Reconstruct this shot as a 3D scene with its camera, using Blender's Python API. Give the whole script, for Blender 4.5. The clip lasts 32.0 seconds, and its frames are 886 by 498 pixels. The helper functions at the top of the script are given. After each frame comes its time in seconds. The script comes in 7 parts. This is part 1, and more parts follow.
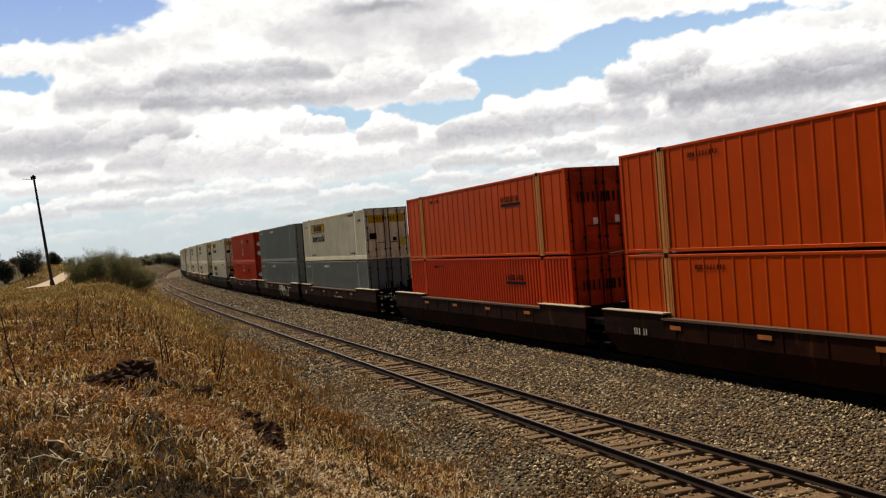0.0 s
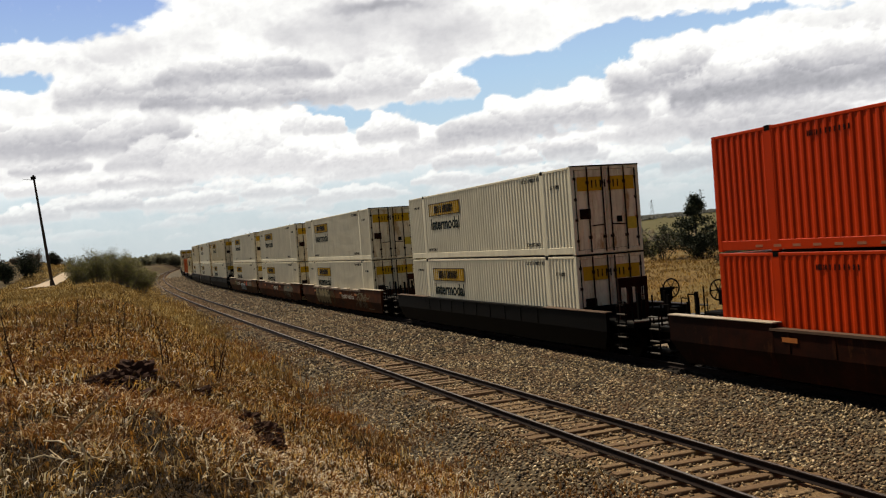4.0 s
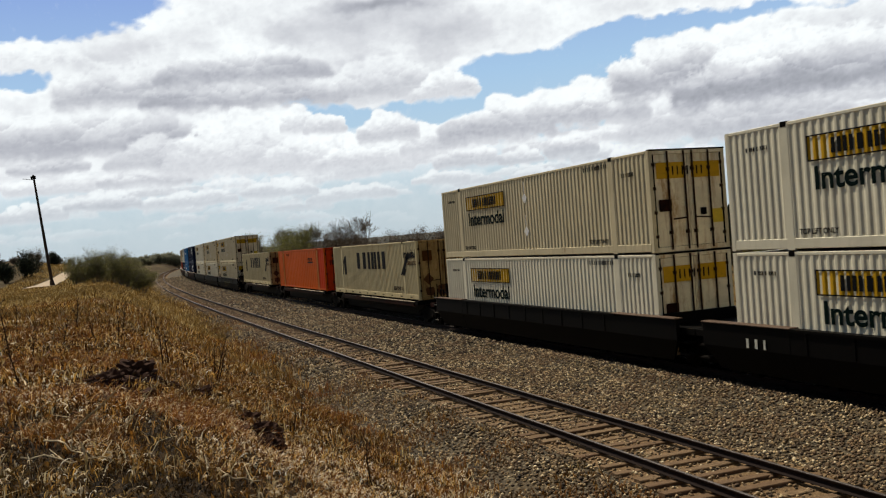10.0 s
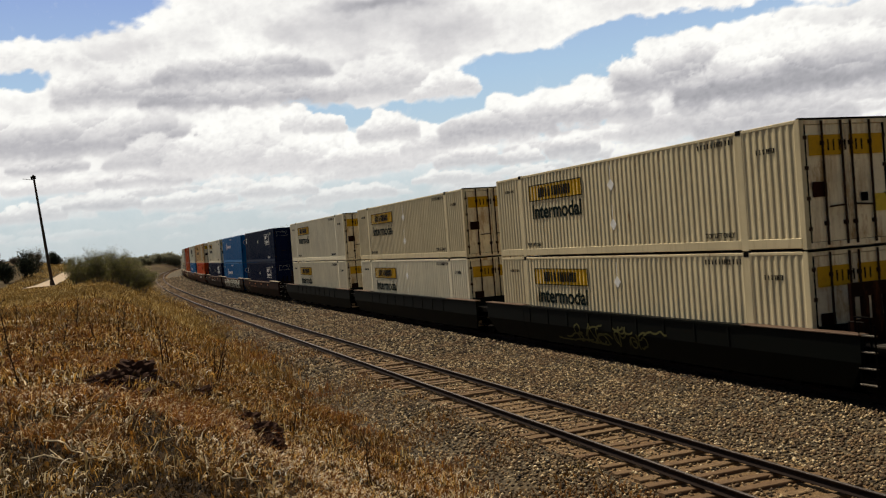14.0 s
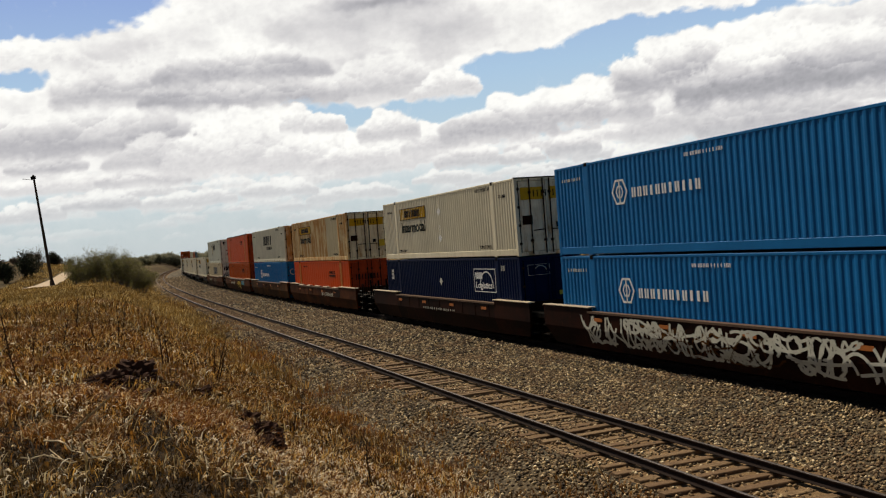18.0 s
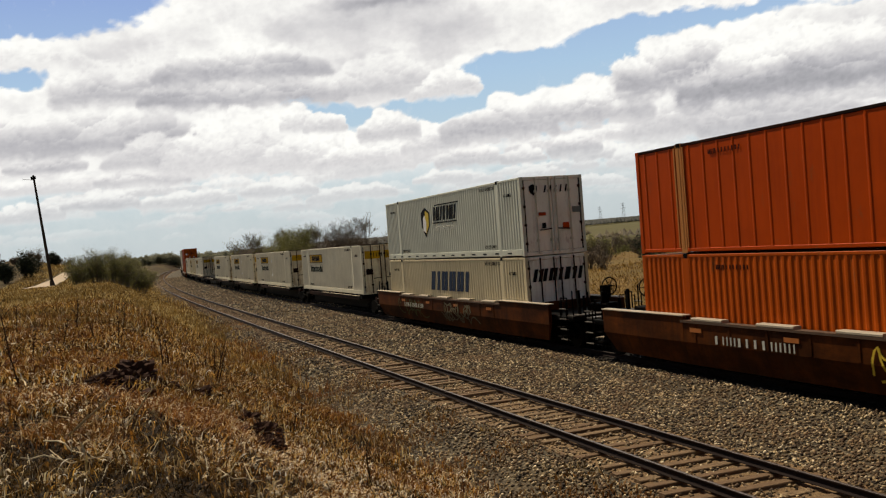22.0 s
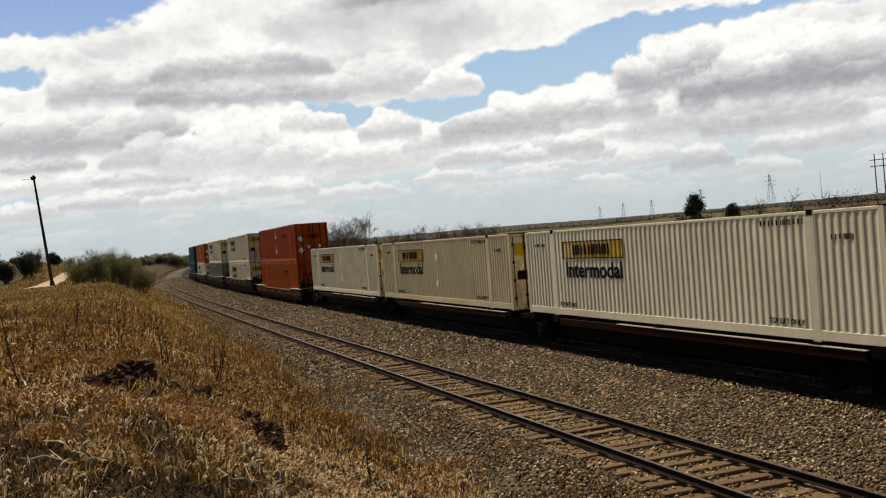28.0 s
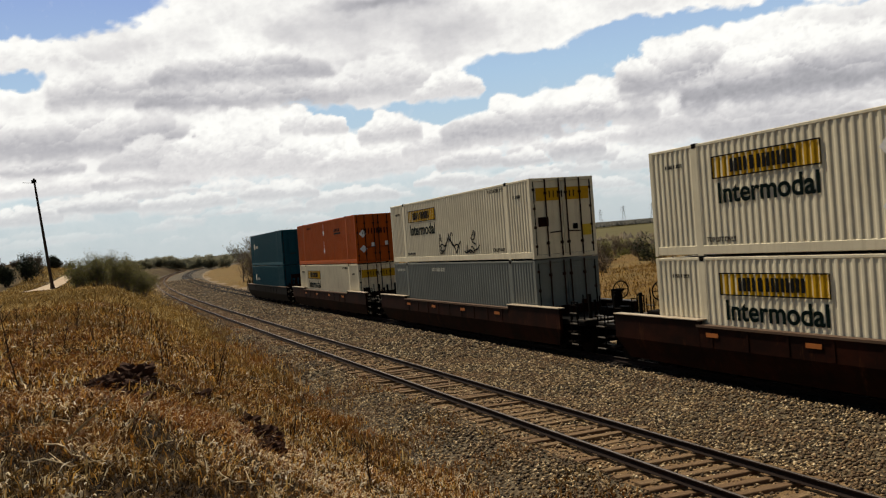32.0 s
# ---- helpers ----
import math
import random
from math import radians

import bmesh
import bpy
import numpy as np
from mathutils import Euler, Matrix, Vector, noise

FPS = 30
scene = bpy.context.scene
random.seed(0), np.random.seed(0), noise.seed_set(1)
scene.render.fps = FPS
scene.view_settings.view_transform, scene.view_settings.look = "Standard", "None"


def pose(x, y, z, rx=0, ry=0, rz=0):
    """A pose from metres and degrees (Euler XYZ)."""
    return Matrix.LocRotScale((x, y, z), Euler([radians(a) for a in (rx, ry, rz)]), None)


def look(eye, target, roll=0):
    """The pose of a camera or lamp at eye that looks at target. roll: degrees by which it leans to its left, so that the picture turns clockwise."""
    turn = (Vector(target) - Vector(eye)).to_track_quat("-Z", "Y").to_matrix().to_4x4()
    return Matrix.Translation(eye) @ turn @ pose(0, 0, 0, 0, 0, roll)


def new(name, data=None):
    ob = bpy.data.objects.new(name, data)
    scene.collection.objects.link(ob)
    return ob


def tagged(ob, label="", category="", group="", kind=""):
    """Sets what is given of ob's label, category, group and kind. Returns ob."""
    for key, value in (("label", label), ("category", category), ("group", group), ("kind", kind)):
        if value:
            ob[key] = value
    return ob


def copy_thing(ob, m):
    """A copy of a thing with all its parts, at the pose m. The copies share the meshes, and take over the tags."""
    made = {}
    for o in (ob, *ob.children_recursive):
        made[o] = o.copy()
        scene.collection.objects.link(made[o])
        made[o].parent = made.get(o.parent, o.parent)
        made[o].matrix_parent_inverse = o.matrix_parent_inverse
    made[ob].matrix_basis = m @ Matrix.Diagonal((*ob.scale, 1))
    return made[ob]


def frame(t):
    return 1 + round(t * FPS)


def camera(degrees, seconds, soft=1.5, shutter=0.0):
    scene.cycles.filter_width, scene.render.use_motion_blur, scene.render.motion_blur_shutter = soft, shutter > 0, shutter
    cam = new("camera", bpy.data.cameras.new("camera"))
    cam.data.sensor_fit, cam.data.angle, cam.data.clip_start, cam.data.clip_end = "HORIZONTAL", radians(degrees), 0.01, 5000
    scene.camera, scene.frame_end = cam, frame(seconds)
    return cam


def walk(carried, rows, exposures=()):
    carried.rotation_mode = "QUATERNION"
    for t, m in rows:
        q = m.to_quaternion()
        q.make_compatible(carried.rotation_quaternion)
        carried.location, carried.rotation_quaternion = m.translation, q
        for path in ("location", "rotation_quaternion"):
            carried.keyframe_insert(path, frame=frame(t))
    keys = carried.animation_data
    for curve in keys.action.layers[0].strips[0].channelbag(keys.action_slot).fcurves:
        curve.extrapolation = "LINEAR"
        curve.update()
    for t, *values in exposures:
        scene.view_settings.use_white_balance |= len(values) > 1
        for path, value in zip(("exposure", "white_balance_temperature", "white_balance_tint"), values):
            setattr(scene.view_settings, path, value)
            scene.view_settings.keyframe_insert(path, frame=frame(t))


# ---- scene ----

# ------------------------------------------------------------------ plan
# y runs along the railway towards the far bend, x to the right, z up from the rail tops.
EYE = Vector((0.0, 0.0, 4.309))
YAW, TILT, LEAN = 21.336, -0.965, 5.281
MAIN_X, NEAR_X = 16.155, 9.611          # centre lines of the two tracks where y = 0
SPEED, GAIN = 21.730, 0.01056           # train: metres a second, and its gain
CANT = 1.13                             # the tracks lean into the bend, degrees
BEND_NEAR, BEND_FAR, BEND_START, BEND_EASE = 0.00009, 0.00047, 41.4, 67.1

_s = np.arange(-900.0, 1500.0, 1.0)
_k = BEND_NEAR + (BEND_FAR - BEND_NEAR) * np.clip((_s - BEND_START) / BEND_EASE, 0, 1)
_k = np.where(_s > 1000, 0.0, np.where(_s < -150, 0.0, _k))
_th = np.cumsum(_k)
_th -= _th[900]
_x = np.cumsum(np.sin(_th))
_x -= _x[900]
_y = np.cumsum(np.cos(_th))
_y -= _y[900]


def on_line(s, off=0.0, base=MAIN_X):
    """Points at s metres along the main line, off metres to its right."""
    t = np.interp(s, _s, _th)
    return (base + np.interp(s, _s, _x) + off * np.cos(t), np.interp(s, _s, _y) - off * np.sin(t), t)


def line_x(y):
    """x of the main line's centre at y."""
    return MAIN_X + np.interp(y, _y, _x)


# ------------------------------------------------------------------ camera
def aim(up):
    """The camera's pose, tilted up degrees more than usual."""
    a, e = radians(YAW), radians(TILT + up)
    way = Vector((math.sin(a) * math.cos(e), math.cos(a) * math.cos(e), math.sin(e)))
    return look(EYE, EYE + way * 10, -LEAN)


cam = camera(51.45, 32.0, soft=1.2, shutter=0.04)
walk(cam, [(0, aim(0)), (3.5, aim(0)), (5.5, aim(0.09)), (6.0, aim(0.06)), (6.5, aim(-0.01)), (10, aim(0)), (16, aim(0)), (24, aim(0.02)),
           (29.0, aim(0.02)), (30.0, aim(0.03)), (30.5, aim(0.08)), (31.0, aim(0.09)), (31.5, aim(0.11)), (32.0, aim(0.22))],
     exposures=((0, 0.10, 7550, 10), (3.5, 0.09, 7550, 10), (5.5, -0.03, 7000, 8), (11.1, -0.05, 7000, 8), (11.9, -0.05, 7550, 10), (32, -0.05, 7550, 10)))

# ------------------------------------------------------------------ light
SUN_AZ, SUN_EL = -18.0, 57.0
world = bpy.data.worlds.new("world")
scene.world = world
world.use_nodes = True
wn = world.node_tree
sky = wn.nodes.new("ShaderNodeTexSky")
sky.sky_type = "NISHITA"
sky.sun_disc = False
sky.sun_elevation, sky.sun_rotation = radians(SUN_EL), radians(SUN_AZ)
wn.nodes["Background"].inputs["Strength"].default_value = 0.052
wn.links.new(sky.outputs[0], wn.nodes["Background"].inputs["Color"])
sun = new("sun", bpy.data.lights.new("sun", "SUN"))
sun.data.energy, sun.data.angle, sun.data.color = 4.5, radians(0.6), (1.0, 0.935, 0.82)
_a, _e = radians(SUN_AZ), radians(SUN_EL)
sun.matrix_basis = look((0, 0, 60), Vector((0, 0, 60)) - Vector((math.sin(_a) * math.cos(_e), math.cos(_a) * math.cos(_e), math.sin(_e))))


# ------------------------------------------------------------------ mesh helpers
class Geo:
    """Vertices and faces gathered for one mesh."""

    def __init__(self):
        self.v, self.f = [], []

    def add(self, verts, faces):
        n = len(self.v)
        self.v.extend(tuple(map(float, p)) for p in verts)
        self.f.extend(tuple(n + i for i in f) for f in faces)
        return self

    def box(self, x0, x1, y0, y1, z0, z1, c=0.0):
        """A box; c: chamfer of its edges along its longest side."""
        if c <= 0:
            p = [(x, y, z) for z in (z0, z1) for y in (y0, y1) for x in (x0, x1)]
            return self.add(p, [(0, 2, 3, 1), (4, 5, 7, 6), (0, 1, 5, 4), (2, 6, 7, 3), (0, 4, 6, 2), (1, 3, 7, 5)])
        size = (x1 - x0, y1 - y0, z1 - z0)
        ax = size.index(max(size))
        lo, hi = (x0, y0, z0), (x1, y1, z1)
        u, w = [i for i in range(3) if i != ax]
        ring = [(lo[u] + c, lo[w]), (hi[u] - c, lo[w]), (hi[u], lo[w] + c), (hi[u], hi[w] - c), (hi[u] - c, hi[w]), (lo[u] + c, hi[w]), (lo[u], hi[w] - c), (lo[u], lo[w] + c)]
        pts = []
        for e in (lo[ax], hi[ax]):
            for a, b in ring:
                q = [0, 0, 0]
                q[ax], q[u], q[w] = e, a, b
                pts.append(q)
        fs = [(i, (i + 1) % 8, 8 + (i + 1) % 8, 8 + i) for i in range(8)] + [tuple(range(7, -1, -1)), tuple(range(8, 16))]
        return self.add(pts, fs)

    def tube(self, a, b, r0, r1=None, n=8, caps=True):
        """A tapered round bar from a to b."""
        a, b = Vector(a), Vector(b)
        r1 = r0 if r1 is None else r1
        d = (b - a).normalized()
        u = d.orthogonal().normalized()
        w = d.cross(u)
        pts = []
        for c, r in ((a, r0), (b, r1)):
            for i in range(n):
                t = 2 * math.pi * i / n
                pts.append(c + u * (r * math.cos(t)) + w * (r * math.sin(t)))
        fs = [(i, (i + 1) % n, n + (i + 1) % n, n + i) for i in range(n)]
        if caps:
            fs += [tuple(range(n - 1, -1, -1)), tuple(range(n, 2 * n))]
        return self.add(pts, fs)

    def prism(self, outline, x0, x1):
        """An outline in (y, z) carried from x0 to x1."""
        n = len(outline)
        pts = [(x, y, z) for x in (x0, x1) for y, z in outline]
        fs = [(i, (i + 1) % n, n + (i + 1) % n, n + i) for i in range(n)] + [tuple(range(n - 1, -1, -1)), tuple(range(n, 2 * n))]
        return self.add(pts, fs)

    def mesh(self, name, mat, smooth=False):
        me = bpy.data.meshes.new(name)
        me.from_pydata(self.v, [], self.f)
        bm = bmesh.new()
        bm.from_mesh(me)
        bmesh.ops.recalc_face_normals(bm, faces=bm.faces)
        bm.to_mesh(me)
        bm.free()
        if mat:
            me.materials.append(mat)
        if smooth:
            me.shade_smooth()
        return me


def part(name, geo, mat, parent=None, label="", smooth=False):
    """One mesh object; geo may be a Geo or a finished mesh."""
    me = geo.mesh(name, mat, smooth) if isinstance(geo, Geo) else geo
    ob = new(name, me)
    if parent is not None:
        ob.parent = parent
    if label:
        ob["label"] = label
    return ob


def thing(name, label, category, group="", kind=""):
    return tagged(new(name), label, category, group, kind)


def bulk(name, verts, faces, mat, parent=None, smooth=False):
    """A large mesh from number arrays; all faces have the same count of corners."""
    me = bpy.data.meshes.new(name)
    verts, faces = np.asarray(verts, np.float32), np.asarray(faces, np.int32)
    k = faces.shape[1]
    me.vertices.add(len(verts))
    me.vertices.foreach_set("co", verts.ravel())
    me.loops.add(faces.size)
    me.loops.foreach_set("vertex_index", faces.ravel())
    me.polygons.add(len(faces))
    me.polygons.foreach_set("loop_start", np.arange(0, faces.size, k, dtype=np.int32))
    me.update(calc_edges=True)
    if smooth:
        me.shade_smooth()
    if mat:
        me.materials.append(mat)
    ob = new(name, me)
    if parent is not None:
        ob.parent = parent
    return ob


# ------------------------------------------------------------------ materials
class Mat:
    """A node material in the making."""

    def __init__(self, name, rough=0.6, metal=0.0, spec=0.4):
        self.m = bpy.data.materials.new(name)
        self.m.use_nodes = True
        self.t = self.m.node_tree
        self.b = self.t.nodes["Principled BSDF"]
        self.b.inputs["Roughness"].default_value = rough
        self.b.inputs["Metallic"].default_value = metal
        self.b.inputs["Specular IOR Level"].default_value = spec
        self.co = None

    def node(self, kind, **kw):
        n = self.t.nodes.new(kind)
        for k, v in kw.items():
            n.inputs[k].default_value = v
        return n

    def wire(self, a, b):
        self.t.links.new(a, b)

    def coords(self, stretch=(1, 1, 1), shift=True, which="Object"):
        """Coordinates in metres, shifted for each object."""
        tc = self.node("ShaderNodeTexCoord")
        mp = self.node("ShaderNodeMapping")
        mp.inputs["Scale"].default_value = stretch
        self.wire(tc.outputs[which], mp.inputs["Vector"])
        if shift:
            oi = self.node("ShaderNodeObjectInfo")
            mu = self.node("ShaderNodeMath")
            mu.operation = "MULTIPLY"
            mu.inputs[1].default_value = 57.0
            self.wire(oi.outputs["Random"], mu.inputs[0])
            self.wire(mu.outputs[0], mp.inputs["Location"])
        return mp.outputs[0]

    def noise(self, vec, scale, detail=4.0, rough=0.6):
        n = self.node("ShaderNodeTexNoise", Scale=scale, Detail=detail, Roughness=rough)
        if vec is not None:
            self.wire(vec, n.inputs["Vector"])
        return n.outputs["Fac"]

    def ramp(self, fac, stops):
        r = self.node("ShaderNodeValToRGB")
        el = r.color_ramp.elements
        while len(el) < len(stops):
            el.new(0.5)
        for e, (p, c) in zip(el, stops):
            e.position, e.color = p, (*c, 1) if len(c) == 3 else c
        self.wire(fac, r.inputs["Fac"])
        return r.outputs["Color"]

    def mix(self, fac, a, b, how="MIX"):
        n = self.node("ShaderNodeMix")
        n.data_type, n.blend_type = "RGBA", how
        for sock, v in ((n.inputs[0], fac), (n.inputs[6], a), (n.inputs[7], b)):
            if isinstance(v, (int, float)):
                sock.default_value = v
            elif isinstance(v, tuple):
                sock.default_value = (*v, 1)
            else:
                self.wire(v, sock)
        return n.outputs[2]

    def colour(self, c):
        if isinstance(c, tuple):
            self.b.inputs["Base Color"].default_value = (*c, 1)
        else:
            self.wire(c, self.b.inputs["Base Color"])
        return self

    def bump(self, fac, dist=0.01, strength=0.5):
        n = self.node("ShaderNodeBump", Strength=strength, Distance=dist)
        self.wire(fac, n.inputs["Height"])
        self.wire(n.outputs[0], self.b.inputs["Normal"])
        return self


def paint(name, base, dirt=(0.16, 0.12, 0.08), amount=0.5, rough=0.5, rust=0.0, vary=0.12, spec=0.1, rust_colour=(0.19, 0.075, 0.025), blotch=0.0):
    """Weathered paint on steel: faded patches, streaks that run down, specks of rust."""
    m = Mat(name, rough, 0, spec)
    v = m.coords()
    big = m.noise(v, 0.7, 5, 0.65)
    streak = m.noise(m.coords((2.2, 2.2, 0.18)), 2.6, 5, 0.7)
    fine = m.noise(v, 14, 4, 0.7)
    c = m.mix(m.ramp(big, [(0.3, (0, 0, 0)), (0.75, (1, 1, 1))]), tuple(x * (1 - vary) for x in base), tuple(min(1, x * (1 + vary)) for x in base))
    c = m.mix(m.ramp(streak, [(0.5, (0, 0, 0)), (0.78, (amount,) * 3)]), c, dirt)
    c = m.mix(m.ramp(fine, [(0.62, (0, 0, 0)), (0.8, (amount * 0.5,) * 3)]), c, tuple(x * 0.7 for x in dirt))
    if blotch > 0:
        w = m.noise(m.coords((1, 0.7, 1.6)), 0.55, 6, 0.7)
        c = m.mix(m.ramp(w, [(0.42, (0, 0, 0)), (0.6, (blotch,) * 3)]), c, tuple(x * 0.25 for x in base))
    if rust > 0:
        r = m.noise(m.coords((1.3, 1.3, 0.35)), 1.6, 7, 0.75)
        c = m.mix(m.ramp(r, [(0.62 - rust * 0.25, (0, 0, 0)), (0.72 - rust * 0.2, (0.85,) * 3)]), c, rust_colour)
    m.colour(c)
    m.bump(fine, 0.004, 0.25)
    return m.m


def plain(name, base, rough=0.6, metal=0.0, scale=6.0, vary=0.25, spec=0.15):
    """One colour with a little grain at two scales."""
    m = Mat(name, rough, metal, spec)
    v = m.coords()
    a, b = m.noise(v, scale, 5), m.noise(v, scale * 9, 3)
    c = m.mix(a, tuple(x * (1 - vary) for x in base), tuple(min(1, x * (1 + vary)) for x in base))
    c = m.mix(m.ramp(b, [(0.4, (0, 0, 0)), (0.8, (0.4,) * 3)]), c, tuple(x * 0.55 for x in base))
    m.colour(c)
    m.bump(b, 0.004, 0.3)
    return m.m


WHITE = paint("white_paint", (0.68, 0.625, 0.475), (0.30, 0.235, 0.145), 0.45, 0.5)
WHITE_CLEAN = paint("clean_white_paint", (0.68, 0.635, 0.495), (0.33, 0.28, 0.19), 0.3, 0.5)
WHITE_OLD = paint("yellowed_white_paint", (0.575, 0.495, 0.325), (0.26, 0.185, 0.10), 0.55, 0.55, 0.03)
# Grimy paint, its base lifted to make up for shade on door ends.
GRIMY = paint("grimy_door_paint", (0.84, 0.74, 0.54), (0.40, 0.22, 0.075), 0.85, 0.6, 0.36, rust_colour=(0.38, 0.20, 0.06), blotch=0.22)
DOOR_OCHRE = paint("ochre_door_paint", (0.44, 0.29, 0.115), (0.13, 0.055, 0.016), 0.9, 0.6, 0.3, rust_colour=(0.12, 0.045, 0.012), blotch=0.35)
CREAM = paint("cream_paint", (0.53, 0.45, 0.265), (0.25, 0.165, 0.075), 0.7, 0.55, 0.2, rust_colour=(0.34, 0.21, 0.09))
RUSTY = paint("rusty_white_paint", (0.66, 0.55, 0.33), (0.44, 0.215, 0.05), 0.98, 0.65, 0.85, rust_colour=(0.40, 0.165, 0.028))
SILVER = paint("light_grey_paint", (0.57, 0.545, 0.435), (0.25, 0.23, 0.2), 0.35, 0.45)
ORANGE = paint("orange_paint", (0.46, 0.048, 0.0012), (0.31, 0.036, 0.003), 0.45, 0.5, 0.05, spec=0.07)
CORR_ORANGE = paint("light_orange_paint", (0.42, 0.070, 0.005), (0.24, 0.036, 0.006), 0.5, 0.5, 0.06, spec=0.07)
PALE_GREY = paint("pale_grey_paint", (0.585, 0.60, 0.505), (0.33, 0.31, 0.26), 0.3, 0.45)
SPINE_ORANGE = paint("clear_orange_paint", (0.50, 0.082, 0.004), (0.29, 0.045, 0.004), 0.45, 0.5, 0.05, spec=0.07)
HOT_ORANGE = paint("hot_orange_paint", (0.44, 0.052, 0.002), (0.26, 0.03, 0.003), 0.45, 0.5, 0.05, spec=0.07)
# Brightness that the shaded door ends lack is put into this paint.
DOOR_PALE = paint("brightened_door_paint", (0.82, 0.81, 0.71), (0.40, 0.31, 0.20), 0.55, 0.55, 0.12)
RUSSET = paint("russet_orange_paint", (0.40, 0.078, 0.010), (0.24, 0.04, 0.006), 0.6, 0.5, 0.1, spec=0.07)
BURNT = paint("burnt_orange_paint", (0.36, 0.048, 0.005), (0.22, 0.029, 0.004), 0.45, 0.5, 0.05, spec=0.07)
RED = paint("red_orange_paint", (0.46, 0.032, 0.0033), (0.24, 0.022, 0.004), 0.4, 0.5, spec=0.07)
BRICK = paint("faded_red_paint", (0.42, 0.05, 0.012), (0.10, 0.022, 0.012), 0.7, 0.55, blotch=0.5)
GREY = paint("grey_paint", (0.155, 0.172, 0.160), (0.07, 0.066, 0.055), 0.4, 0.5)
NAVY = paint("navy_paint", (0.0008, 0.0068, 0.036), (0.0012, 0.0036, 0.011), 0.5, 0.5, spec=0.05)
BLUE = paint("bright_blue_paint", (0.0, 0.122, 0.34), (0.0, 0.08, 0.2), 0.4, 0.5, spec=0.1)
TEAL = paint("teal_paint", (0.0, 0.058, 0.085), (0.004, 0.025, 0.03), 0.5, 0.5)
CAR_BROWN = paint("brown_car_paint", (0.022, 0.0046, 0.0014), (0.005, 0.0035, 0.002), 0.6, 0.65, 0.15, 0.5, spec=0.06, rust_colour=(0.06, 0.02, 0.006), blotch=0.85)
CAR_RUST = paint("rust_orange_car_paint", (0.088, 0.023, 0.003), (0.016, 0.007, 0.004), 0.7, 0.65, 0.3, 0.55, spec=0.06, rust_colour=(0.06, 0.02, 0.006), blotch=0.85)
CAR_OCHRE = paint("ochre_car_paint", (0.082, 0.029, 0.004), (0.012, 0.01, 0.005), 0.7, 0.65, 0.3, 0.55, spec=0.06, rust_colour=(0.06, 0.02, 0.006), blotch=0.85)
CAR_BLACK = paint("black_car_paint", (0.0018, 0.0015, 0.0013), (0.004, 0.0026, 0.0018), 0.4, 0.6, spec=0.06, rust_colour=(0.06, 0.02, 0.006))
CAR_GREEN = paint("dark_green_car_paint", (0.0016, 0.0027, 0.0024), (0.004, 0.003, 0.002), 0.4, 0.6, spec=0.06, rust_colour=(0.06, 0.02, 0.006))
LEDGE = plain("worn_ledge", (0.10, 0.062, 0.042), 0.6)
RUSTED = plain("rusted_rod_steel", (0.035, 0.018, 0.010), 0.75, 0.0, spec=0.06)
# Pale steel; sunlight on ledge and stringer tops is put into it too.
LEDGE_PALE = plain("pale_sunlit_ledge", (0.40, 0.33, 0.25), 0.55)
# Light on rung and walkway tops is put into this paler steel.
RUNG = plain("toplit_rung_steel", (0.10, 0.088, 0.075), 0.5, 0.3)
REFLECT = plain("faded_reflector", (0.40, 0.13, 0.035), 0.5)
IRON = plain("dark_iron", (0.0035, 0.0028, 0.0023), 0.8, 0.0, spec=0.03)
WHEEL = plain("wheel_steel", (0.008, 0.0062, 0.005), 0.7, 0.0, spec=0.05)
YELLOW = paint("yellow_sign_paint", (0.53, 0.295, 0.013), (0.22, 0.13, 0.02), 0.6, 0.5)
BLACK = plain("black_paint", (0.006, 0.006, 0.007), 0.6, spec=0.05)
GREEN_INK = plain("dark_green_paint", (0.001, 0.007, 0.006), 0.6, spec=0.04)
WHITE_INK = plain("white_sign_paint", (0.75, 0.75, 0.75), 0.5)
BLUE_INK = plain("dark_blue_paint", (0.006, 0.018, 0.048), 0.5)
GOLD_INK = plain("gold_sign_paint", (0.62, 0.44, 0.05), 0.5)
PALE_INK = plain("pale_spray_paint", (0.55, 0.55, 0.48), 0.7)
TAG_INK = plain("tan_spray_paint", (0.14, 0.118, 0.07), 0.7)
LIME_INK = plain("faded_green_spray_paint", (0.078, 0.075, 0.024), 0.7)
TAN_FILL = plain("tan_spray_fill", (0.17, 0.13, 0.062), 0.7)
SKY_FILL = plain("pale_blue_spray_fill", (0.27, 0.31, 0.32), 0.7)
GREY_COAT = plain("grey_green_cover_paint", (0.085, 0.078, 0.058), 0.75, 0, 2.0, 0.3)
CYAN_INK = plain("cyan_spray_paint", (0.03, 0.16, 0.22), 0.7)
PALE_ORANGE = paint("faded_orange_paint", (0.50, 0.20, 0.06), (0.3, 0.06, 0.01), 0.5)
# Main-line rail head, dulled for the shade under the train.
RAIL_DULL = plain("dull_rail_head", (0.05, 0.04, 0.034), 0.6, 0.3)
DASH_INK = plain("faded_dash_paint", (0.34, 0.13, 0.07), 0.6)
RUST_STAIN = plain("rust_stain", (0.10, 0.040, 0.013), 0.85)
RAIL_TOP = plain("worn_rail_head", (0.16, 0.14, 0.13), 0.42, 0.7)
RAIL_SIDE = plain("rusty_rail_side", (0.017, 0.0095, 0.0075), 0.85, 0.0)


# ------------------------------------------------------------------ land
def smooth(a, b, x):
    t = np.clip((x - a) / (b - a), 0, 1)
    return t * t * (3 - 2 * t)


_rng = np.random.RandomState(5)
_lat = _rng.rand(256, 256)


